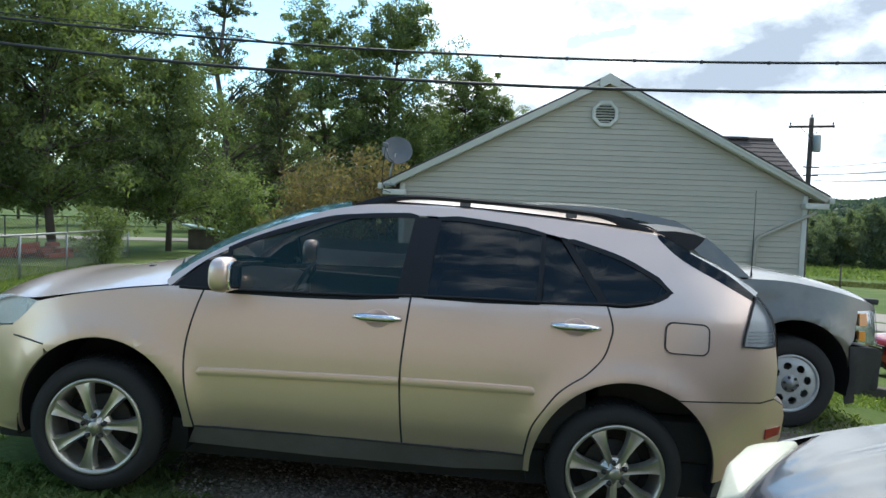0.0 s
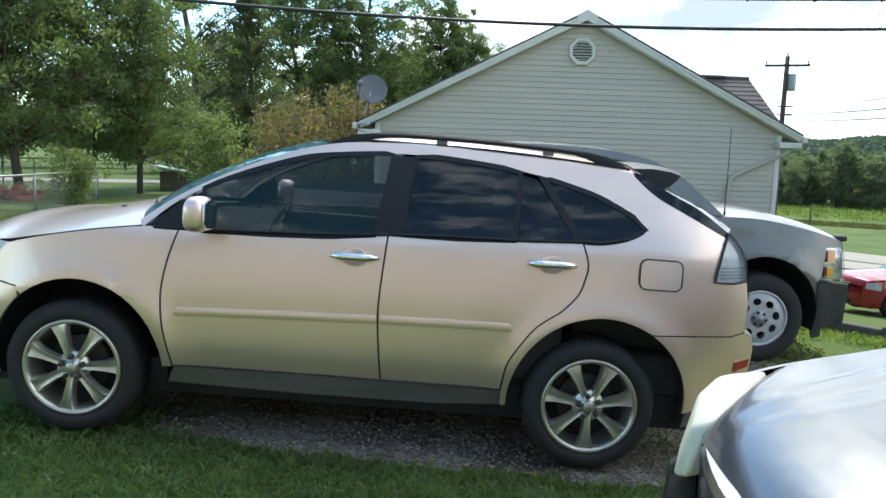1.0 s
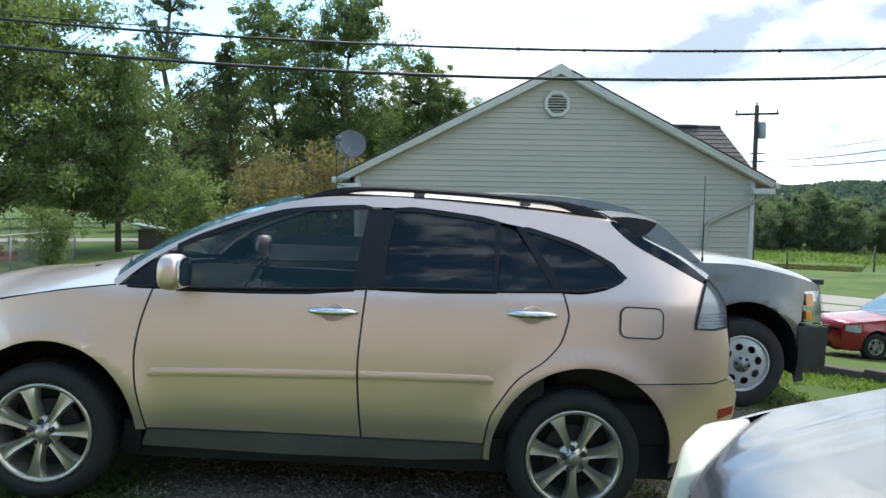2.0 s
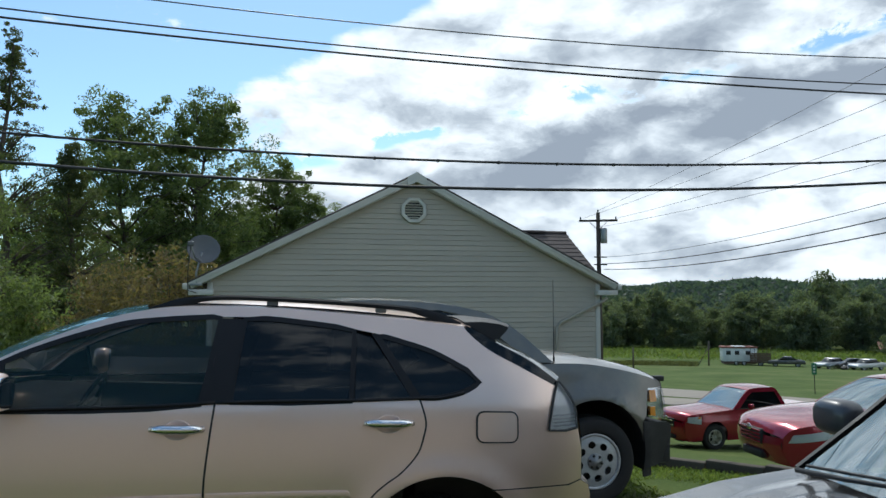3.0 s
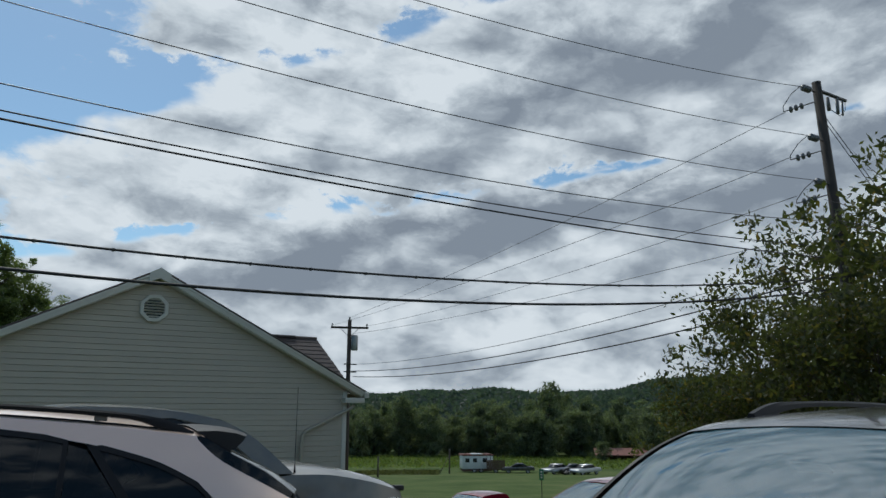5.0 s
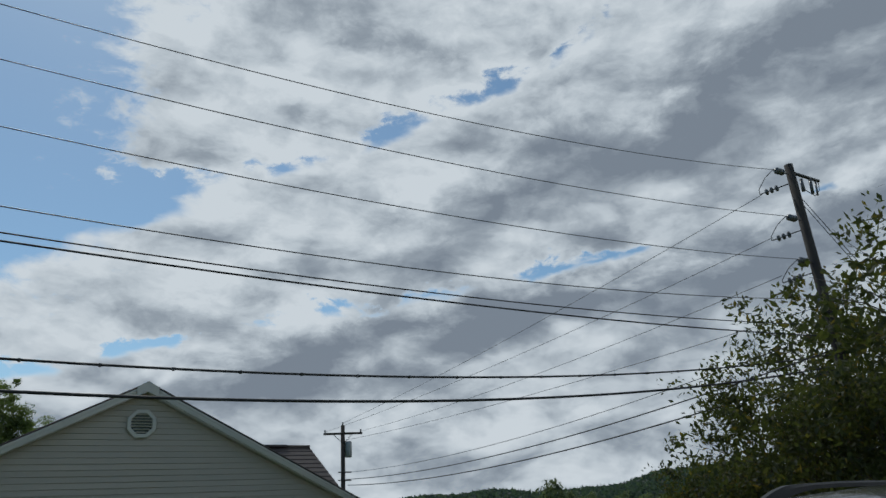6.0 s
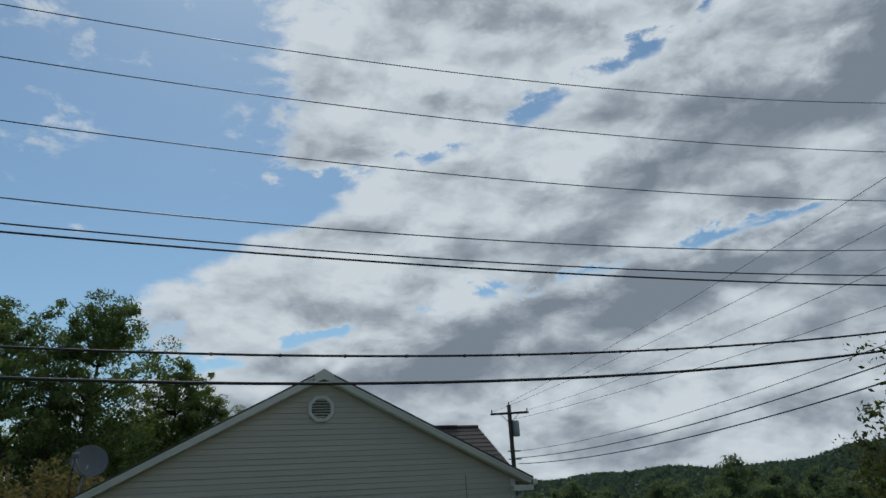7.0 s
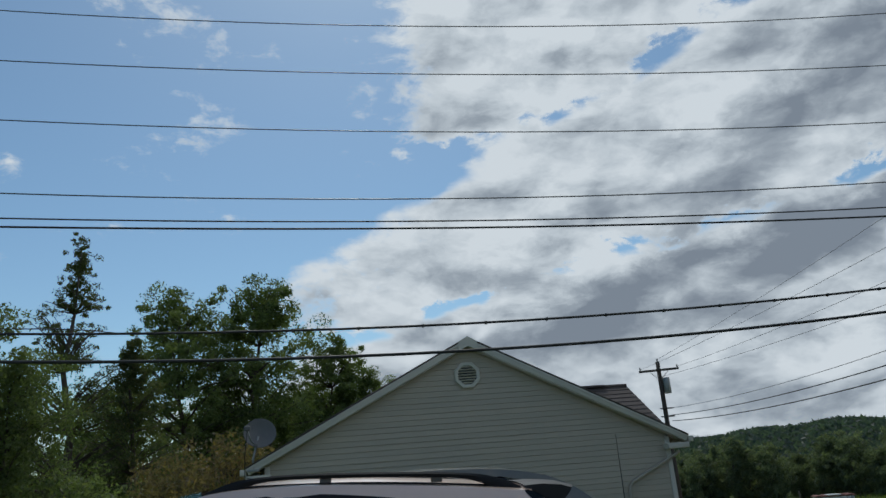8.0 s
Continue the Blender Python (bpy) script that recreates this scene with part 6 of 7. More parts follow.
red_car("sedan", "red sedan parked on the grass with a sloping bonnet", "car", 10.1, 5.6, -8.0,
        flow([(-0.92, 0.66), (-0.80, 0.80), (-0.50, 0.88), (0.0, 0.95), (0.55, 0.99)], 3) + [(1.2, 1.0), (2.6, 1.02), (3.3, 1.04), (3.75, 0.95), (3.80, 0.6)],
        1.0, flow([(0.55, 0.99), (0.95, 1.22), (1.35, 1.40), (1.70, 1.45), (2.2, 1.46), (2.6, 1.40), (3.05, 1.20), (3.30, 1.05)], 3), 2.77, 0.325, 1.82, 0.21,
        [(0.80, 1.02), (1.30, 1.30), (1.62, 1.37), (2.2, 1.38), (2.6, 1.28), (2.85, 1.04)], (0.52, 0.74, 4, False), [(-0.86, 0.60), (-0.80, 0.72), (-0.22, 0.82), (-0.30, 0.68)], -0.94)

# ---- trees ----
def leaf_quads(rng, centres, spread, size, per):
    """Many small leaves scattered round clump centres: arrays of verts and faces."""
    c = np.repeat(np.array(centres, float), per, axis=0)
    sp = np.repeat(np.array(spread, float), per)
    n = len(c)
    off = rng.normal(size=(n, 3))
    off /= np.linalg.norm(off, axis=1)[:, None] + 1e-9
    off *= (rng.random(n) ** 0.45)[:, None] * sp[:, None]
    off[:, 2] *= 0.72
    p = c + off
    a = rng.normal(size=(n, 3))
    a[:, 2] -= 0.4
    a /= np.linalg.norm(a, axis=1)[:, None]
    b = np.cross(a, rng.normal(size=(n, 3)))
    b /= np.linalg.norm(b, axis=1)[:, None] + 1e-9
    s = size * (0.6 + 0.8 * rng.random(n))[:, None]
    v = np.stack([p - a * s, p + b * s * 0.42 - a * s * 0.1, p + a * s, p - b * s * 0.42 - a * s * 0.1], 1).reshape(-1, 3)
    f = np.arange(n * 4).reshape(-1, 4)
    return v, f


def fast_mesh(name, v, f, mat):
    me = bpy.data.meshes.new(name)
    me.vertices.add(len(v))
    me.vertices.foreach_set("co", np.ascontiguousarray(v, dtype=np.float32).ravel())
    me.loops.add(f.size)
    me.loops.foreach_set("vertex_index", f.ravel().astype(np.int32))
    me.polygons.add(len(f))
    me.polygons.foreach_set("loop_start", (np.arange(len(f)) * f.shape[1]).astype(np.int32))
    me.update(calc_edges=True)
    me.materials.append(mat)
    return me


def tree_meshes(seed, tall, crown_lo, width, leaf_size, per, mat, shape="broad", clumps=60, spread=0.9, lean=0.0, stems=1):
    """Trunk with limbs, and a crown of leaves set in clumps along the branch ends."""
    rng = np.random.default_rng(seed)
    bm = bmesh.new()
    centres, spreads = [], []
    for st in range(stems):
        sx, sy = (rng.normal(size=2) * 0.35 * width if stems > 1 else (0.0, 0.0))
        wob = rng.normal(size=(6, 2)) * 0.018 * tall
        wob[0] = 0
        hs = np.linspace(0, tall * 0.96, 6)
        trunk = [(wob[i][0] + lean * h + sx * h / tall, wob[i][1] + sy * h / tall, h - 0.25) for i, h in enumerate(hs)]
        r0 = 0.017 * tall / (stems ** 0.5)
        add_tube(bm, trunk, [r0 * (1 - 0.88 * i / 5) for i in range(6)], 8)
        for k in range(clumps // stems):
            u = (k + rng.random()) / (clumps // stems)
            h = tall * (crown_lo + (1 - crown_lo) * u)
            if shape == "cedar":
                rad = width * (1 - u) ** 0.75 * (0.45 + 0.75 * rng.random())
                rise = -0.08
            else:
                rad = width * (math.sin(math.pi * (0.24 + 0.68 * u)) ** 0.6) * (0.35 + 0.75 * rng.random())
                rise = 0.35
            a = rng.random() * 2 * math.pi
            i = min(4, int(h / (tall * 0.96) * 5))
            q = h / (tall * 0.96) * 5 - i
            base = Vector(trunk[i]).lerp(Vector(trunk[i + 1]), min(1, max(0, q - 0.5)))
            tip = Vector((base.x + rad * math.cos(a), base.y + rad * math.sin(a), h + rise * rad * rng.random()))
            mid = base.lerp(tip, 0.55) + Vector((0, 0, 0.06 * rad))
            if rad > 0.25 * width:
                add_tube(bm, [base, mid, tip], [r0 * 0.30 * (1 - 0.6 * u), r0 * 0.17 * (1 - 0.5 * u), r0 * 0.05], 5)
            for j in range(3):
                w = 1.0 - 0.28 * j
                pt = base.lerp(tip, w) + Vector(rng.normal(size=3)) * 0.35 * spread
                centres.append(tuple(pt))
                spreads.append(spread * (0.45 + 0.7 * rng.random()) * ((1.15 - 0.6 * u) if shape == "cedar" else 1))
    v, f = leaf_quads(rng, centres, spreads, leaf_size, per)
    return mesh_of("trunk", bm, BARK), fast_mesh("crown", v, f, mat)


def plant(meshes, x, y, label, category="tree", turn=0.0, size=1.0, group="", name="tree", z=None):
    t = thing(name, label, category, x, y, height(x, y) if z is None else z, turn, group)
    for nm, me in zip(("trunk", "crown"), meshes):
        o = new(nm, me)
        o.parent = t
    t.scale = (size, size, size)
    return t


OAK = tree_meshes(11, 14.5, 0.24, 4.5, 0.105, 125, LEAF, clumps=115, spread=0.80)
ASH = tree_meshes(12, 14.0, 0.28, 3.8, 0.10, 105, LEAF, clumps=100, spread=0.70)
MAPLE = tree_meshes(13, 10.5, 0.20, 3.9, 0.085, 110, LEAF, clumps=105, spread=0.80)
WALNUT = tree_meshes(14, 10.5, 0.20, 3.7, 0.09, 100, LEAF, clumps=100, spread=0.76)
CEDAR = tree_meshes(15, 14.2, 0.08, 3.7, 0.062, 44, LEAF_DARK, "cedar", clumps=190, spread=0.40)
CEDAR2 = tree_meshes(16, 10.4, 0.06, 3.6, 0.065, 75, LEAF_DARK, "cedar", clumps=150, spread=0.5)
SHRUB = tree_meshes(17, 3.3, 0.06, 1.7, 0.055, 26, LEAF_TURNING, clumps=84, spread=0.36, stems=4)
SHRUB2 = tree_meshes(18, 2.6, 0.05, 1.5, 0.06, 44, LEAF, clumps=50, spread=0.42, stems=4)
LOCUST = tree_meshes(19, 6.8, 0.14, 3.1, 0.085, 40, LEAF_GLOSSY, clumps=120, spread=0.62, stems=3)
LOCUST2 = tree_meshes(20, 8.6, 0.18, 3.4, 0.10, 40, LEAF_GLOSSY, clumps=110, spread=0.75, stems=2)

for az, r, me, size, turn, label in (
    (-39.0, 24.0, MAPLE, 0.86, 10, "tall leafy maple at the edge of the lawn"),
    (-33.5, 26.0, WALNUT, 0.86, 80, "leafy walnut tree with hanging bright leaves"),
    (-29.2, 24.5, MAPLE, 0.78, 200, "tall leafy maple at the edge of the lawn"),
    (-25.6, 27.5, WALNUT, 0.80, 140, "leafy walnut tree with hanging bright leaves"),
    (-21.8, 27.0, MAPLE, 0.62, 300, "young leafy maple with a thin trunk"),
    (-18.2, 34.0, CEDAR, 0.93, 0, "tall ragged dark cedar with bare upper trunk"),
    (-14.2, 34.0, CEDAR2, 0.84, 60, "dense brownish cedar beside a taller one"),
    (-11.0, 44.0, ASH, 0.96, 30, "tall ash tree with an open crown"),
    (-5.9, 45.0, OAK, 0.98, 110, "tall full-crowned oak behind the house"),
    (-0.2, 47.0, ASH, 0.80, 220, "tall ash tree with an open crown"),
    (2.0, 46.0, OAK, 0.64, 20, "smaller oak behind the house roof"),
    (-8.5, 52.0, MAPLE, 0.85, 240, "leafy maple at the edge of the wood"),
    (-3.2, 55.0, WALNUT, 0.88, 160, "leafy walnut at the edge of the wood"),
    (-15.5, 48.0, MAPLE, 0.86, 330, "leafy maple at the edge of the wood"),
    (-44.0, 22.0, WALNUT, 1.0, 280, "leafy walnut tree with hanging bright leaves"),
):
    x, y = polar(az, r)
    plant(me, x, y, label, turn=turn, size=size, group="trees beyond the lawn")
for az, r, me, size, turn, label in (
    (-12.8, 21.5, SHRUB, 0.80, 0, "shrub with browning autumn leaves and bare twigs"),
    (-9.2, 19.5, SHRUB, 0.85, 120, "shrub with browning autumn leaves and bare twigs"),
    (-6.2, 18.5, SHRUB, 0.92, 200, "shrub with browning autumn leaves and bare twigs"),
    (-16.0, 24.0, SHRUB2, 1.0, 40, "dense green shrub at the wood edge"),
    (-26.0, 20.5, SHRUB2, 0.55, 90, "low green shrub by the wire fence"),
):
    x, y = polar(az, r)
    plant(me, x, y, label, "shrub", turn, size, "shrubs", "shrub")
# wood behind, filling the gaps low down
k = 0
for az in np.arange(-46, 8, 3.1):
    me = (MAPLE, WALNUT, ASH)[k % 3]
    x, y = polar(az + 0.9 * math.sin(k * 2.3), 66 + 9 * math.sin(k * 1.7))
    plant(me, x, y, "leafy tree deep in the wood", turn=47 * k, size=(0.72, 0.76, 0.62)[k % 3] + 0.08 * math.sin(k), group="wood behind")
    k += 1
for az in np.arange(-45, 6, 3.1):
    x, y = polar(az + 0.7 * math.sin(k * 1.3), 57 + 4 * math.sin(k * 2.1))
    plant((WALNUT, MAPLE)[k % 2], x, y, "leafy young tree at the edge of the wood", turn=83 * k, size=0.52 + 0.06 * math.sin(k), group="wood behind")
    k += 1
# trees beside the big pole
for az, r, me, size, turn in ((54.2, 17.5, LOCUST, 0.60, 0), (57.6, 18.5, LOCUST, 0.84, 100), (61.0, 17.0, LOCUST, 0.84, 210), (57.0, 25.5, LOCUST2, 0.95, 40), (63.0, 25.0, LOCUST2, 1.18, 150), (69.0, 20.0, LOCUST2, 1.06, 260), (75.0, 18.0, LOCUST, 0.9, 310)):
    x, y = polar(az, r)
    plant(me, x, y, "glossy-leaved tree crowding the utility pole", turn=turn, size=size, group="trees by the pole")

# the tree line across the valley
FAR_A = tree_meshes(31, 13.0, 0.05, 5.6, 0.30, 42, LEAF_FAR_HAZED, clumps=60, spread=1.5)
FAR_B = tree_meshes(32, 11.0, 0.04, 5.2, 0.30, 42, LEAF_FAR_HAZED, clumps=56, spread=1.5)
FAR_C = tree_meshes(33, 15.0, 0.10, 3.6, 0.32, 30, LEAF_FAR_HAZED, clumps=60, spread=1.3)
rng = np.random.default_rng(5)
k = 0
for row, (r, step) in enumerate(((158, 1.25), (168, 1.1), (182, 1.1))):
    for az in np.arange(16 + row * 0.4, 74, step):
        rr = r + rng.normal() * 3
        x, y = polar(az + rng.normal() * 0.3, rr)
        me = (FAR_A, FAR_B, FAR_C)[int(rng.integers(0, 3))]
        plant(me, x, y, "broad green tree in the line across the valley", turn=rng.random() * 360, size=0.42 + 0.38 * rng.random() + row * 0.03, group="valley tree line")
x, y = polar(39.8, 166)
plant(FAR_C, x, y, "tall thin tree standing above the line", turn=10, size=0.98, group="valley tree line")
x, y = polar(43.6, 140)
plant(FAR_B, x, y, "round bush in front of the barn", "bush", 60, 0.30, name="bush")

# wooded hills: what nobody could count
n = 26000
az = np.radians(rng.uniform(-60, 95, n))
u = rng.random(n) ** 0.8
ridge = 21 + 9 * np.exp(-((np.degrees(az) - 52) / 9) ** 2) + 1.8 * np.sin(az * 23) + 1.2 * np.sin(az * 61 + 1) - 3.0 * np.exp(-((np.degrees(az) - 41) / 5) ** 2)
dist = 430 + 190 * u
hx, hy = EYE[0] + dist * np.sin(az), EYE[1] + dist * np.cos(az)
hz = -8 + (ridge + 6) * np.sin(u * math.pi / 2) * 0.98
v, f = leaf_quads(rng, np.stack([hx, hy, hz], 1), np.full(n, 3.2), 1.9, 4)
hill_woods = tagged(new("hill_woods", fast_mesh("hill_woods", v, f, LEAF_HILL_HAZED)), "dark green woods covering the distant hills, haze tinted into the leaves", "woods", kind="stuff")
vs, fs = [], []
A = np.radians(np.arange(-62, 98, 1.0))
for i, a in enumerate(A):
    d = math.degrees(a)
    top = 21 + 9 * math.exp(-((d - 52) / 9) ** 2) - 3.0 * math.exp(-((d - 41) / 5) ** 2) - 3.0
    for rr, zz in ((425, -10), (520, top * 0.6 - 4), (622, top)):
        vs.append((EYE[0] + rr * math.sin(a), EYE[1] + rr * math.cos(a), zz))
    if i:
        for j in range(2):
            fs.append(((i - 1) * 3 + j, i * 3 + j, i * 3 + j + 1, (i - 1) * 3 + j + 1))
tagged(from_data("hill", vs, fs, LEAF_HILL_HAZED, smooth=True), "long low wooded hill beyond the valley", "hill", kind="structure")

# ---- grass ----
def grass(name, label, n, where, tall, seed, broad=0.3, mat=GRASS):
    rng = np.random.default_rng(seed)
    pts = where(rng, n)
    n = len(pts)
    z = np.array([height(x, y) for x, y in pts])
    a = rng.random(n) * 2 * math.pi
    h = tall * (0.4 + 0.9 * rng.random(n))
    bend = rng.random(n) * 0.9 + 0.15
    w = np.where(rng.random(n) < broad, 0.0105, 0.0032) * (tall / 0.07)
    low = w > 0.006 * (tall / 0.07)
    h = np.where(low, h * 0.5, h)
    d = np.stack([np.cos(a), np.sin(a)], 1)
    o = np.stack([-np.sin(a), np.cos(a)], 1)
    base = np.column_stack([pts, z - 0.006])
    def at(s, up, side):
        return np.column_stack([base[:, 0] + d[:, 0] * s + o[:, 0] * side, base[:, 1] + d[:, 1] * s + o[:, 1] * side, base[:, 2] + up])
    v = np.stack([at(0 * h, 0 * h, -w * 0.6), at(0 * h, 0 * h, w * 0.6), at(h * bend * 0.35, h * 0.62, w), at(h * bend, h * (1 - 0.25 * bend), 0 * w), at(h * bend * 0.35, h * 0.62, -w)], 1).reshape(-1, 3)
    f = np.arange(n * 5).reshape(-1, 5)
    return tagged(new(name, fast_mesh(name, v, f, mat)), label, "grass", kind="stuff")


def near_patch(rng, n):
    p = np.column_stack([rng.uniform(-2.6, 3.4, n), rng.uniform(-1.7, 0.45, n)])
    edge = np.array([0.9 * noise.noise(Vector((x * 0.9, y * 0.9, 3.0))) + 0.35 * noise.noise(Vector((x * 4, y * 4, 1.0))) for x, y in p])
    lim = np.where(p[:, 0] < 0.35, 0.35, 0.06 - 0.06 * p[:, 0]) + 0.22 * edge
    rim = np.minimum(np.minimum(p[:, 0] + 2.6, 3.4 - p[:, 0]), p[:, 1] + 1.7) / 0.6
    return p[(p[:, 1] < lim) & (rim > rng.random(n))]


def side_patch(rng, n):
    p = np.column_stack([rng.uniform(3.2, 12.5, n), rng.uniform(-0.6, 9.5, n)])
    keep = np.array([noise.noise(Vector((x * 0.8, y * 0.8, 7.0))) > -0.32 for x, y in p])
    return p[keep]


def left_patch(rng, n):
    return np.column_stack([rng.uniform(-9.5, -0.9, n), rng.uniform(-0.5, 13.0, n)])


grass("near_grass", "thick green grass and clover beside the gravel", 95000, near_patch, 0.065, 1, 0.72, CLOVER)
grass("side_grass", "patchy green grass growing through gravel", 80000, side_patch, 0.055, 2, 0.3)
grass("lawn_grass", "short mown lawn grass in the sun", 60000, left_patch, 0.07, 3, 0.2)


def field_strip(rng, n):
    r = rng.uniform(100, 106, n)
    a = np.radians(rng.uniform(25.5, 31.5, n))
    return np.column_stack([EYE[0] + r * np.sin(a), EYE[1] + r * np.cos(a)])


def field_edge(rng, n):
    r = rng.uniform(118, 156, n)
    a = np.radians(rng.uniform(22, 60, n))
    return np.column_stack([EYE[0] + r * np.sin(a), EYE[1] + r * np.cos(a)])


grass("tall_weeds", "strip of tall grey-green weeds in the field", 3000, field_strip, 0.55, 4, 0.5, WEED)
grass("field_grass", "rough tall grass before the valley trees", 14000, field_edge, 0.6, 6, 0.5)


def pebbles(name, label, n, seed):
    """Loose stones: small uneven octahedra on the drive."""
    rng = np.random.default_rng(seed)
    x, y = rng.uniform(0.2, 4.6, n), rng.uniform(-1.3, 1.6, n)
    keep = (y + 0.06 * x) > 0.0 + 0.16 * rng.normal(size=n)
    x, y = x[keep], y[keep]
    n = len(x)
    z = np.array([height(a, b) for a, b in zip(x, y)])
    r = rng.uniform(0.004, 0.015, n)
    base = np.array([(1, 0, 0), (-1, 0, 0), (0, 1, 0), (0, -1, 0), (0, 0, 0.7), (0, 0, -0.7)], float)
    k = base[None] * (0.7 + 0.6 * rng.random((n, 6, 1)))
    a = rng.random(n) * 6.28
    c, s = np.cos(a)[:, None], np.sin(a)[:, None]
    kx, ky = k[..., 0] * c - k[..., 1] * s, k[..., 0] * s + k[..., 1] * c
    v = np.stack([x[:, None] + kx * r[:, None], y[:, None] + ky * r[:, None], z[:, None] + k[..., 2] * r[:, None]], -1).reshape(-1, 3)
    f = np.array([(0, 2, 4), (2, 1, 4), (1, 3, 4), (3, 0, 4), (2, 0, 5), (1, 2, 5), (3, 1, 5), (0, 3, 5)])
    f = (f[None] + np.arange(n)[:, None, None] * 6).reshape(-1, 3)
    return tagged(new(name, fast_mesh(name, v, f, STONE)), label, "gravel", kind="stuff")


pebbles("loose_gravel", "loose grey and brown gravel on the parking strip", 22000, 8)

# ---- small things across the valley and on the lawn ----
RUST = stained("rusty_red_roof", (0.24, 0.10, 0.075), rough=0.8, amount=0.4, scale=2)
CAMPER_WHITE = stained("camper_white", (0.68, 0.67, 0.63), rough=0.5, amount=0.25, scale=1.5)
BROWN = stained("brown_boards", (0.12, 0.07, 0.045), rough=0.8, amount=0.4, scale=2)
SIGN_GREEN = stained("sign_green", (0.02, 0.16, 0.07), rough=0.4, amount=0.15)
DARK_PAINT = car_paint("dark_paint", (0.03, 0.03, 0.035))
PALE_PAINT = car_paint("pale_paint", (0.45, 0.46, 0.48))
BRICK_RED = stained("red_brick", (0.30, 0.075, 0.05), rough=0.85, amount=0.35, scale=8, vary=0.4)
TIMBER = stained("edging_timber", (0.10, 0.08, 0.06), rough=0.9, amount=0.5, scale=4)
TARP = stained("pale_teal_sheet", (0.42, 0.55, 0.50), rough=0.5, amount=0.2, scale=3)

x, y, z = on_ground(34.3, 110)
camper = thing("camper_trailer", "old white camper with a peeling red and white roof", "camper", x, y, z, -22)
part("body", box(-2.2, 2.2, -1.15, 1.15, 0.55, 2.35, 0.12), CAMPER_WHITE, camper)
part("lower_skirt", box(-2.1, 2.1, -1.1, 1.1, 0.25, 0.56, 0.02), BROWN, camper)
bm = box(-2.35, 2.35, -1.25, 1.25, 2.35, 2.5, 0.05)
for k in range(5):
    add_box(bm, -2.2 + k * 0.9, -1.6 + k * 0.9, -1.27, 1.27, 2.48, 2.58, 0.03)
part("roof", bm, RUST, camper, "peeling red roof")
part("roof_patch", box(-0.9, 0.7, -1.28, 0.6, 2.52, 2.62, 0.03), CAMPER_WHITE, camper)
for xx in (-1.5, -0.4, 1.0):
    part("window", box(xx - 0.3, xx + 0.3, -1.17, -1.13, 1.45, 2.0, 0.02), WINDOW_TINT, camper)
part("window", box(2.17, 2.23, -0.6, 0.6, 1.45, 2.0, 0.02), WINDOW_TINT, camper)
for xx in (-0.5, 0.5):
    wheel(camper, xx, -1.1, 0.34, 0.34, 0.2, 0.2, "steel")
x, y, z = on_ground(35.75, 109)
bin_ = thing("wooden_trailer", "brown boarded trailer with upright stakes beside the camper", "trailer", x, y, z, -35)
for k in range(6):
    part("board", box(-1.3, 1.3, -0.8, -0.75, 0.45 + k * 0.22, 0.65 + k * 0.22, 0.01), BROWN, bin_)
part("bed", box(-1.3, 1.3, -0.75, 0.8, 0.42, 0.52, 0.01), BROWN, bin_)
for k in range(6):
    part("stake", box(-1.25 + k * 0.5, -1.19 + k * 0.5, -0.70, -0.64, 0.5, 2.5 + 0.2 * (k % 2), 0.01), TIMBER, bin_)
wheel(bin_, 0.0, -0.72, 0.34, 0.34, 0.2, 0.2, "steel")


def far_car(az, r, rz, paint, label, low=1.0):
    """A small saloon far off in the field."""
    x, y, z = on_ground(az, r)
    car = thing("old_car", label, "car", x, y, z, rz, "cars in the field")
    prism("body", flow([(-2.2, 0.35), (-2.25, 0.6), (-2.0, 0.78), (-1.0, 0.86), (1.3, 0.92), (2.2, 0.86), (2.25, 0.4)], 2), -0.85, 0.85, paint, car, 0.04)
    prism("cabin", [(-1.0, 0.86), (-0.35, 1.3 * low), (0.7, 1.32 * low), (1.4, 0.9)], -0.72, 0.72, WINDOW_TINT, car, 0.04)
    prism("roof", [(-0.4, 1.28 * low), (-0.3, 1.34 * low), (0.65, 1.36 * low), (0.78, 1.3 * low)], -0.7, 0.7, paint, car, 0.02)
    for wx in (-1.35, 1.35):
        for s in (-1, 1):
            wheel(car, wx, s * 0.8, 0.31, 0.31, 0.19, 0.18, "steel", s)
    return car


far_car(37.4, 108, -35, DARK_PAINT, "dark old car standing in the field grass")
far_car(40.2, 105, 10, PALE_PAINT, "pale wrecked car standing in the field")
far_car(41.4, 106, -25, DARK_PAINT, "dark wrecked car with a raised bonnet")
far_car(42.3, 104, 5, PALE_PAINT, "pale wrecked car standing in the field")
x, y, z = on_ground(40.8, 103)
junk = thing("scrap_heap", "jumbled heap of scrap metal between wrecked cars", "scrap", x, y, z, 20)
rngj = random.Random(4)
for k in range(12):
    a = rngj.uniform(0, 360)
    bm = box(-rngj.uniform(0.2, 0.7), rngj.uniform(0.2, 0.7), -0.2, 0.25, 0, rngj.uniform(0.1, 0.5), 0.03, pose(rngj.uniform(-2.5, 2.5), rngj.uniform(-0.8, 0.8), rngj.uniform(0.0, 0.5), rngj.uniform(-30, 30), rngj.uniform(-30, 30), a))
    part("scrap_piece", bm, (GALVANISED, DARK_STEEL, PALE_PAINT)[k % 3], junk)
x, y, z = on_ground(45.3, 150)
barn = thing("barn", "long open shed with a rusty red metal roof", "barn", x, y, z - 0.9, -40)
part("wall", box(-5.5, 5.5, 0.5, 3, 0, 2.1), BROWN, barn, smooth=False)
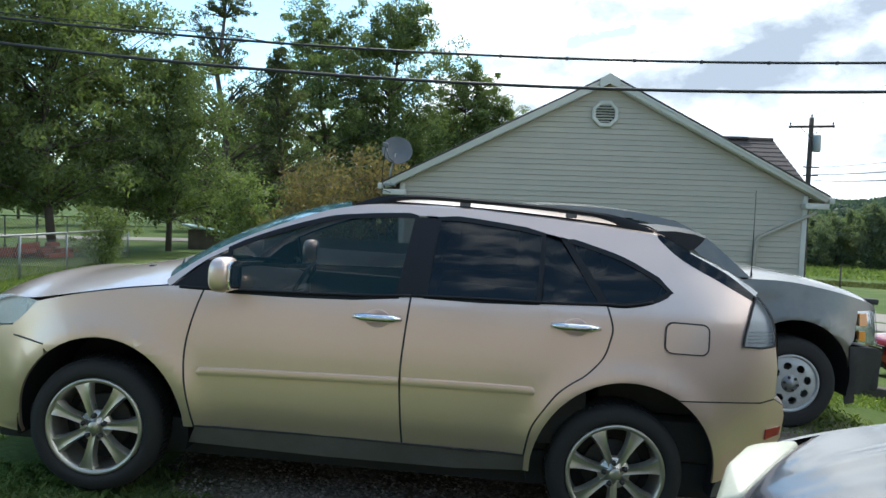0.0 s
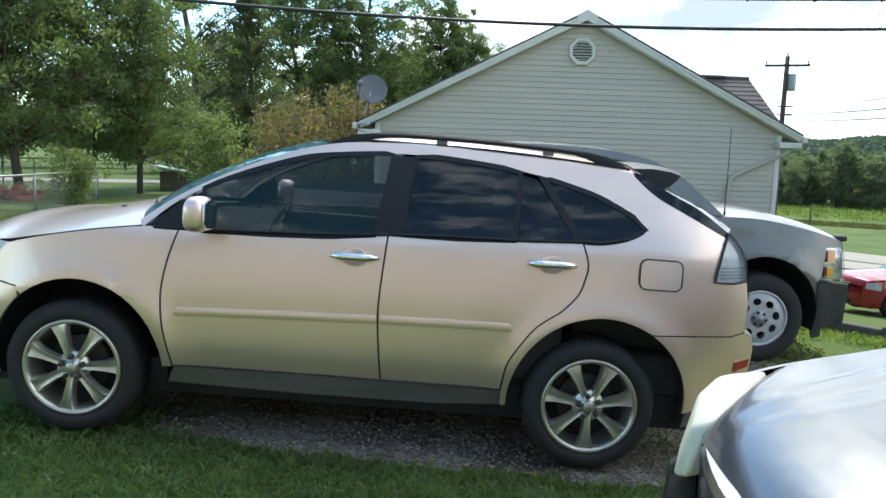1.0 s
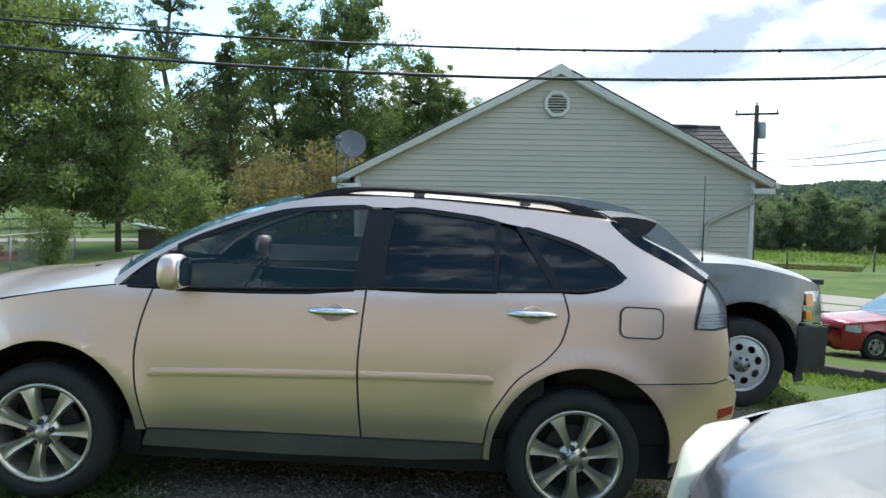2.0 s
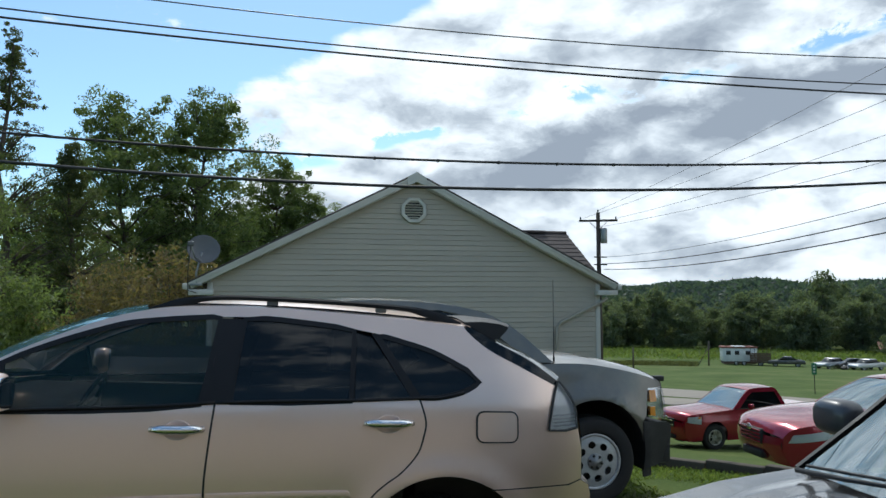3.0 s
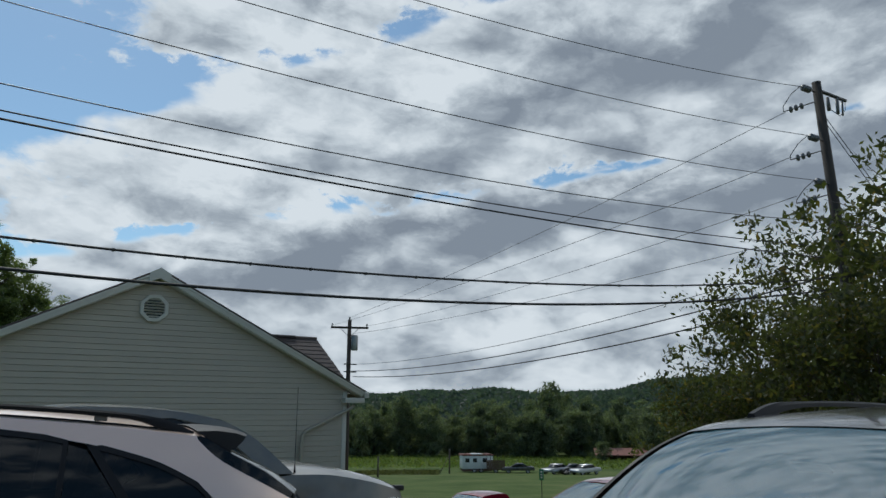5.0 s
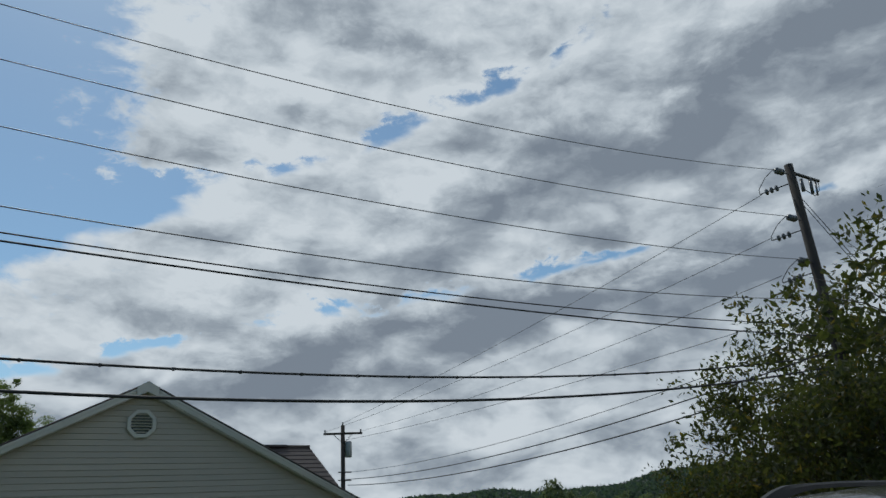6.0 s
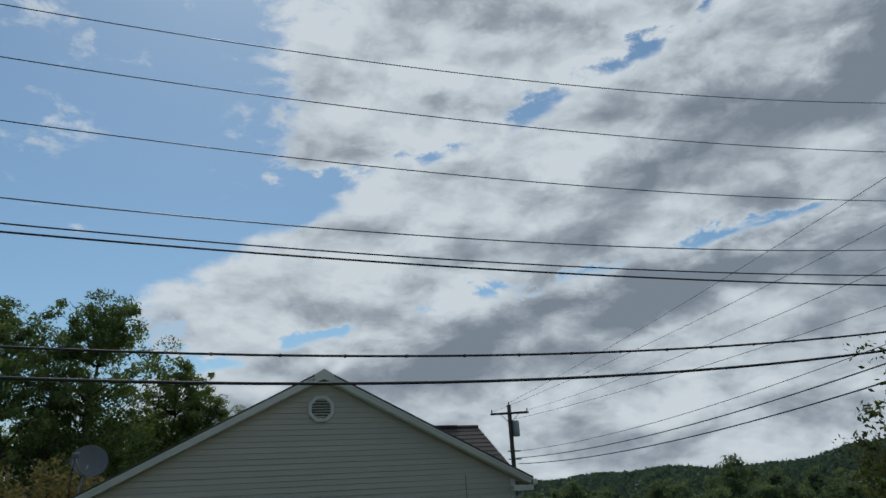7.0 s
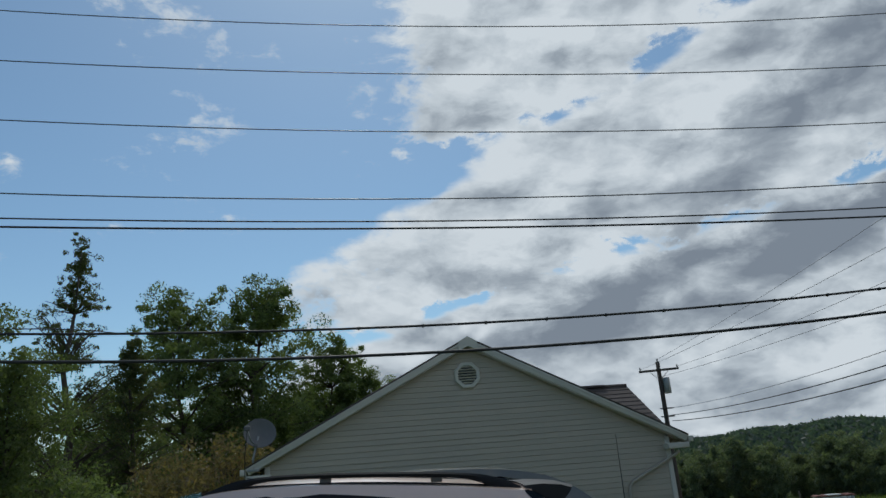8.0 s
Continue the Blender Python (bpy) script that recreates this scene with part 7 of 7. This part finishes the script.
for xx in (-5.3, -1.8, 1.8, 5.3):
    part("post", box(xx - 0.12, xx + 0.12, -2.6, -2.4, 0, 2.1), TIMBER, barn, smooth=False)
for k in range(11):
    part("roof_sheet", box(-6 + k * 1.09, -6 + k * 1.09 + 1.07, -3.2, 3.4, 0.0, 0.06, 0, Matrix.Translation((0, 0, 2.35)) @ Matrix.Rotation(radians(9), 4, "X")), RUST, barn, smooth=False)
# field posts and the green sign
for az, r, tall, lean in ((27.0, 92, 2.4, 0), (32.3, 104, 3.2, 3)):
    x, y, z = on_ground(az, r)
    post = thing("field_post", "weathered wooden post standing in the field", "post", x, y, z, 0)
    part("shaft", tube([(0, 0, -0.2), (0.02 * lean, 0, tall)], [0.12, 0.09], 8), TIMBER, post)
    if lean:
        part("brace", tube([(-1.6, 0, -0.1), (0.0, 0, tall * 0.75)], 0.05, 6), TIMBER, post)
x, y, z = on_ground(39.1, 58)
sign = thing("road_sign", "small green road marker on a post", "road sign", x, y, z, -38)
part("post", box(-0.03, 0.03, -0.02, 0.02, -0.2, 2.0, 0.004), DARK_STEEL, sign)
part("plate", box(-0.16, 0.16, -0.04, -0.025, 1.35, 2.15, 0.01), SIGN_GREEN, sign, "green plate")
for k in range(3):
    part("marking", box(-0.07, 0.07, -0.047, -0.0405, 1.5 + k * 0.2, 1.6 + k * 0.2), WHITE_TRIM, sign, smooth=False)
# timber edging along the parking strip
for k in range(4):
    a, b = polar(24.0 + k * 3.9, 10.4 - 0.25 * k), polar(24.0 + (k + 1) * 3.9 - 0.1, 10.4 - 0.25 * (k + 1))
    d = math.degrees(math.atan2(b[1] - a[1], b[0] - a[0]))
    ln = math.hypot(b[0] - a[0], b[1] - a[1])
    mx, my = (a[0] + b[0]) / 2, (a[1] + b[1]) / 2
    tm = tagged(new("edging_timber", mesh_of("edging_timber", box(-ln / 2, ln / 2, -0.07, 0.07, -0.1, 0.13, 0.015), TIMBER)), "weathered timber edging the parking strip", "edging", "edging timbers")
    tm.matrix_basis = pose(mx, my, height(mx, my), 0, 0, d)
# wire fence by the wood
fence = thing("wire_fence", "galvanised chain-link fence along the lawn", "fence", 0, 0, 0)
def fence_run(a, b, tall, n):
    pts = [(a[0] + (b[0] - a[0]) * k / n, a[1] + (b[1] - a[1]) * k / n) for k in range(n + 1)]
    for x, y in pts:
        h = height(x, y)
        part("post", tube([(x, y, h - 0.1), (x, y, h + tall)], 0.022, 8), GALVANISED, fence)
    za, zb = height(*a) + tall - 0.03, height(*b) + tall - 0.03
    part("top_rail", tube([(a[0], a[1], za), (b[0], b[1], zb)], 0.022, 6), GALVANISED, fence)
    ln = math.hypot(b[0] - a[0], b[1] - a[1])
    bm = bmesh.new()
    step = 0.11
    m = int(ln / step)
    hgt = tall - 0.1
    nz = int(hgt / step)
    for s in (-1, 1):
        for k in range(-nz, m):
            k0, k1 = (k, k + nz)
            u0, u1 = k0 * step, k1 * step
            z0, z1 = (0.05, 0.05 + nz * step) if s > 0 else (0.05 + nz * step, 0.05)
            if u0 < 0:
                z0 += (z1 - z0) * (-u0 / (u1 - u0))
                u0 = 0
            if u1 > ln:
                z1 = z0 + (z1 - z0) * ((ln - u0) / (u1 - u0))
                u1 = ln
            pa = (a[0] + (b[0] - a[0]) * u0 / ln, a[1] + (b[1] - a[1]) * u0 / ln)
            pb = (a[0] + (b[0] - a[0]) * u1 / ln, a[1] + (b[1] - a[1]) * u1 / ln)
            add_tube(bm, [(pa[0], pa[1], height(*pa) + z0), (pb[0], pb[1], height(*pb) + z1)], 0.0035, 3, cap=False)
    o = part("mesh", bm, GALVANISED, fence, "chain-link mesh")
    o["kind"] = "stuff"
fence_run(polar(-34.0, 25.5), polar(-26.6, 27.0), 1.15, 4)
fence_run(polar(-35.0, 13.5), polar(-24.5, 23.0), 0.85, 4)
# stacked red blocks behind the fence
rngb = random.Random(9)
for az, n in ((-31.8, 2), (-30.2, 3), (-28.9, 2)):
    x, y, z = on_ground(az, 23.5)
    stack = thing("block_stack", "loose stack of red bricks by the fence", "bricks", x, y, z, rngb.uniform(0, 90), "brick stacks")
    for k in range(n * 3):
        part("brick", box(-0.2, 0.2, -0.1, 0.1, 0, 0.13, 0.01, pose((k % 3) * 0.44 - 0.44 + rngb.uniform(-0.04, 0.04), rngb.uniform(-0.2, 0.2), (k // 3) * 0.132, 0, 0, rngb.uniform(-12, 12))), BRICK_RED, stack)
# low teal-roofed pet house beyond the bonnet
x, y, z = on_ground(-19.2, 29.0)
hutch = thing("hutch", "small hutch with a pale teal sheet roof", "hutch", x, y, z, 15)
part("body", box(-0.6, 0.6, -0.4, 0.4, 0, 0.7, 0.02), TIMBER, hutch)
part("roof", box(-0.85, 0.85, -0.6, 0.6, -0.02, 0.03, 0.008, Matrix.Translation((0, 0, 0.76)) @ Matrix.Rotation(radians(10), 4, "Y")), TARP, hutch, "pale teal sheet roof")
# a path seen under the trees
path = tagged(ribbon("lane", polar(-34, 40), polar(-10, 36), 2.6, 0.12, ASPHALT, 30), "pale lane crossing the lawn beneath the trees", "lane", kind="structure")
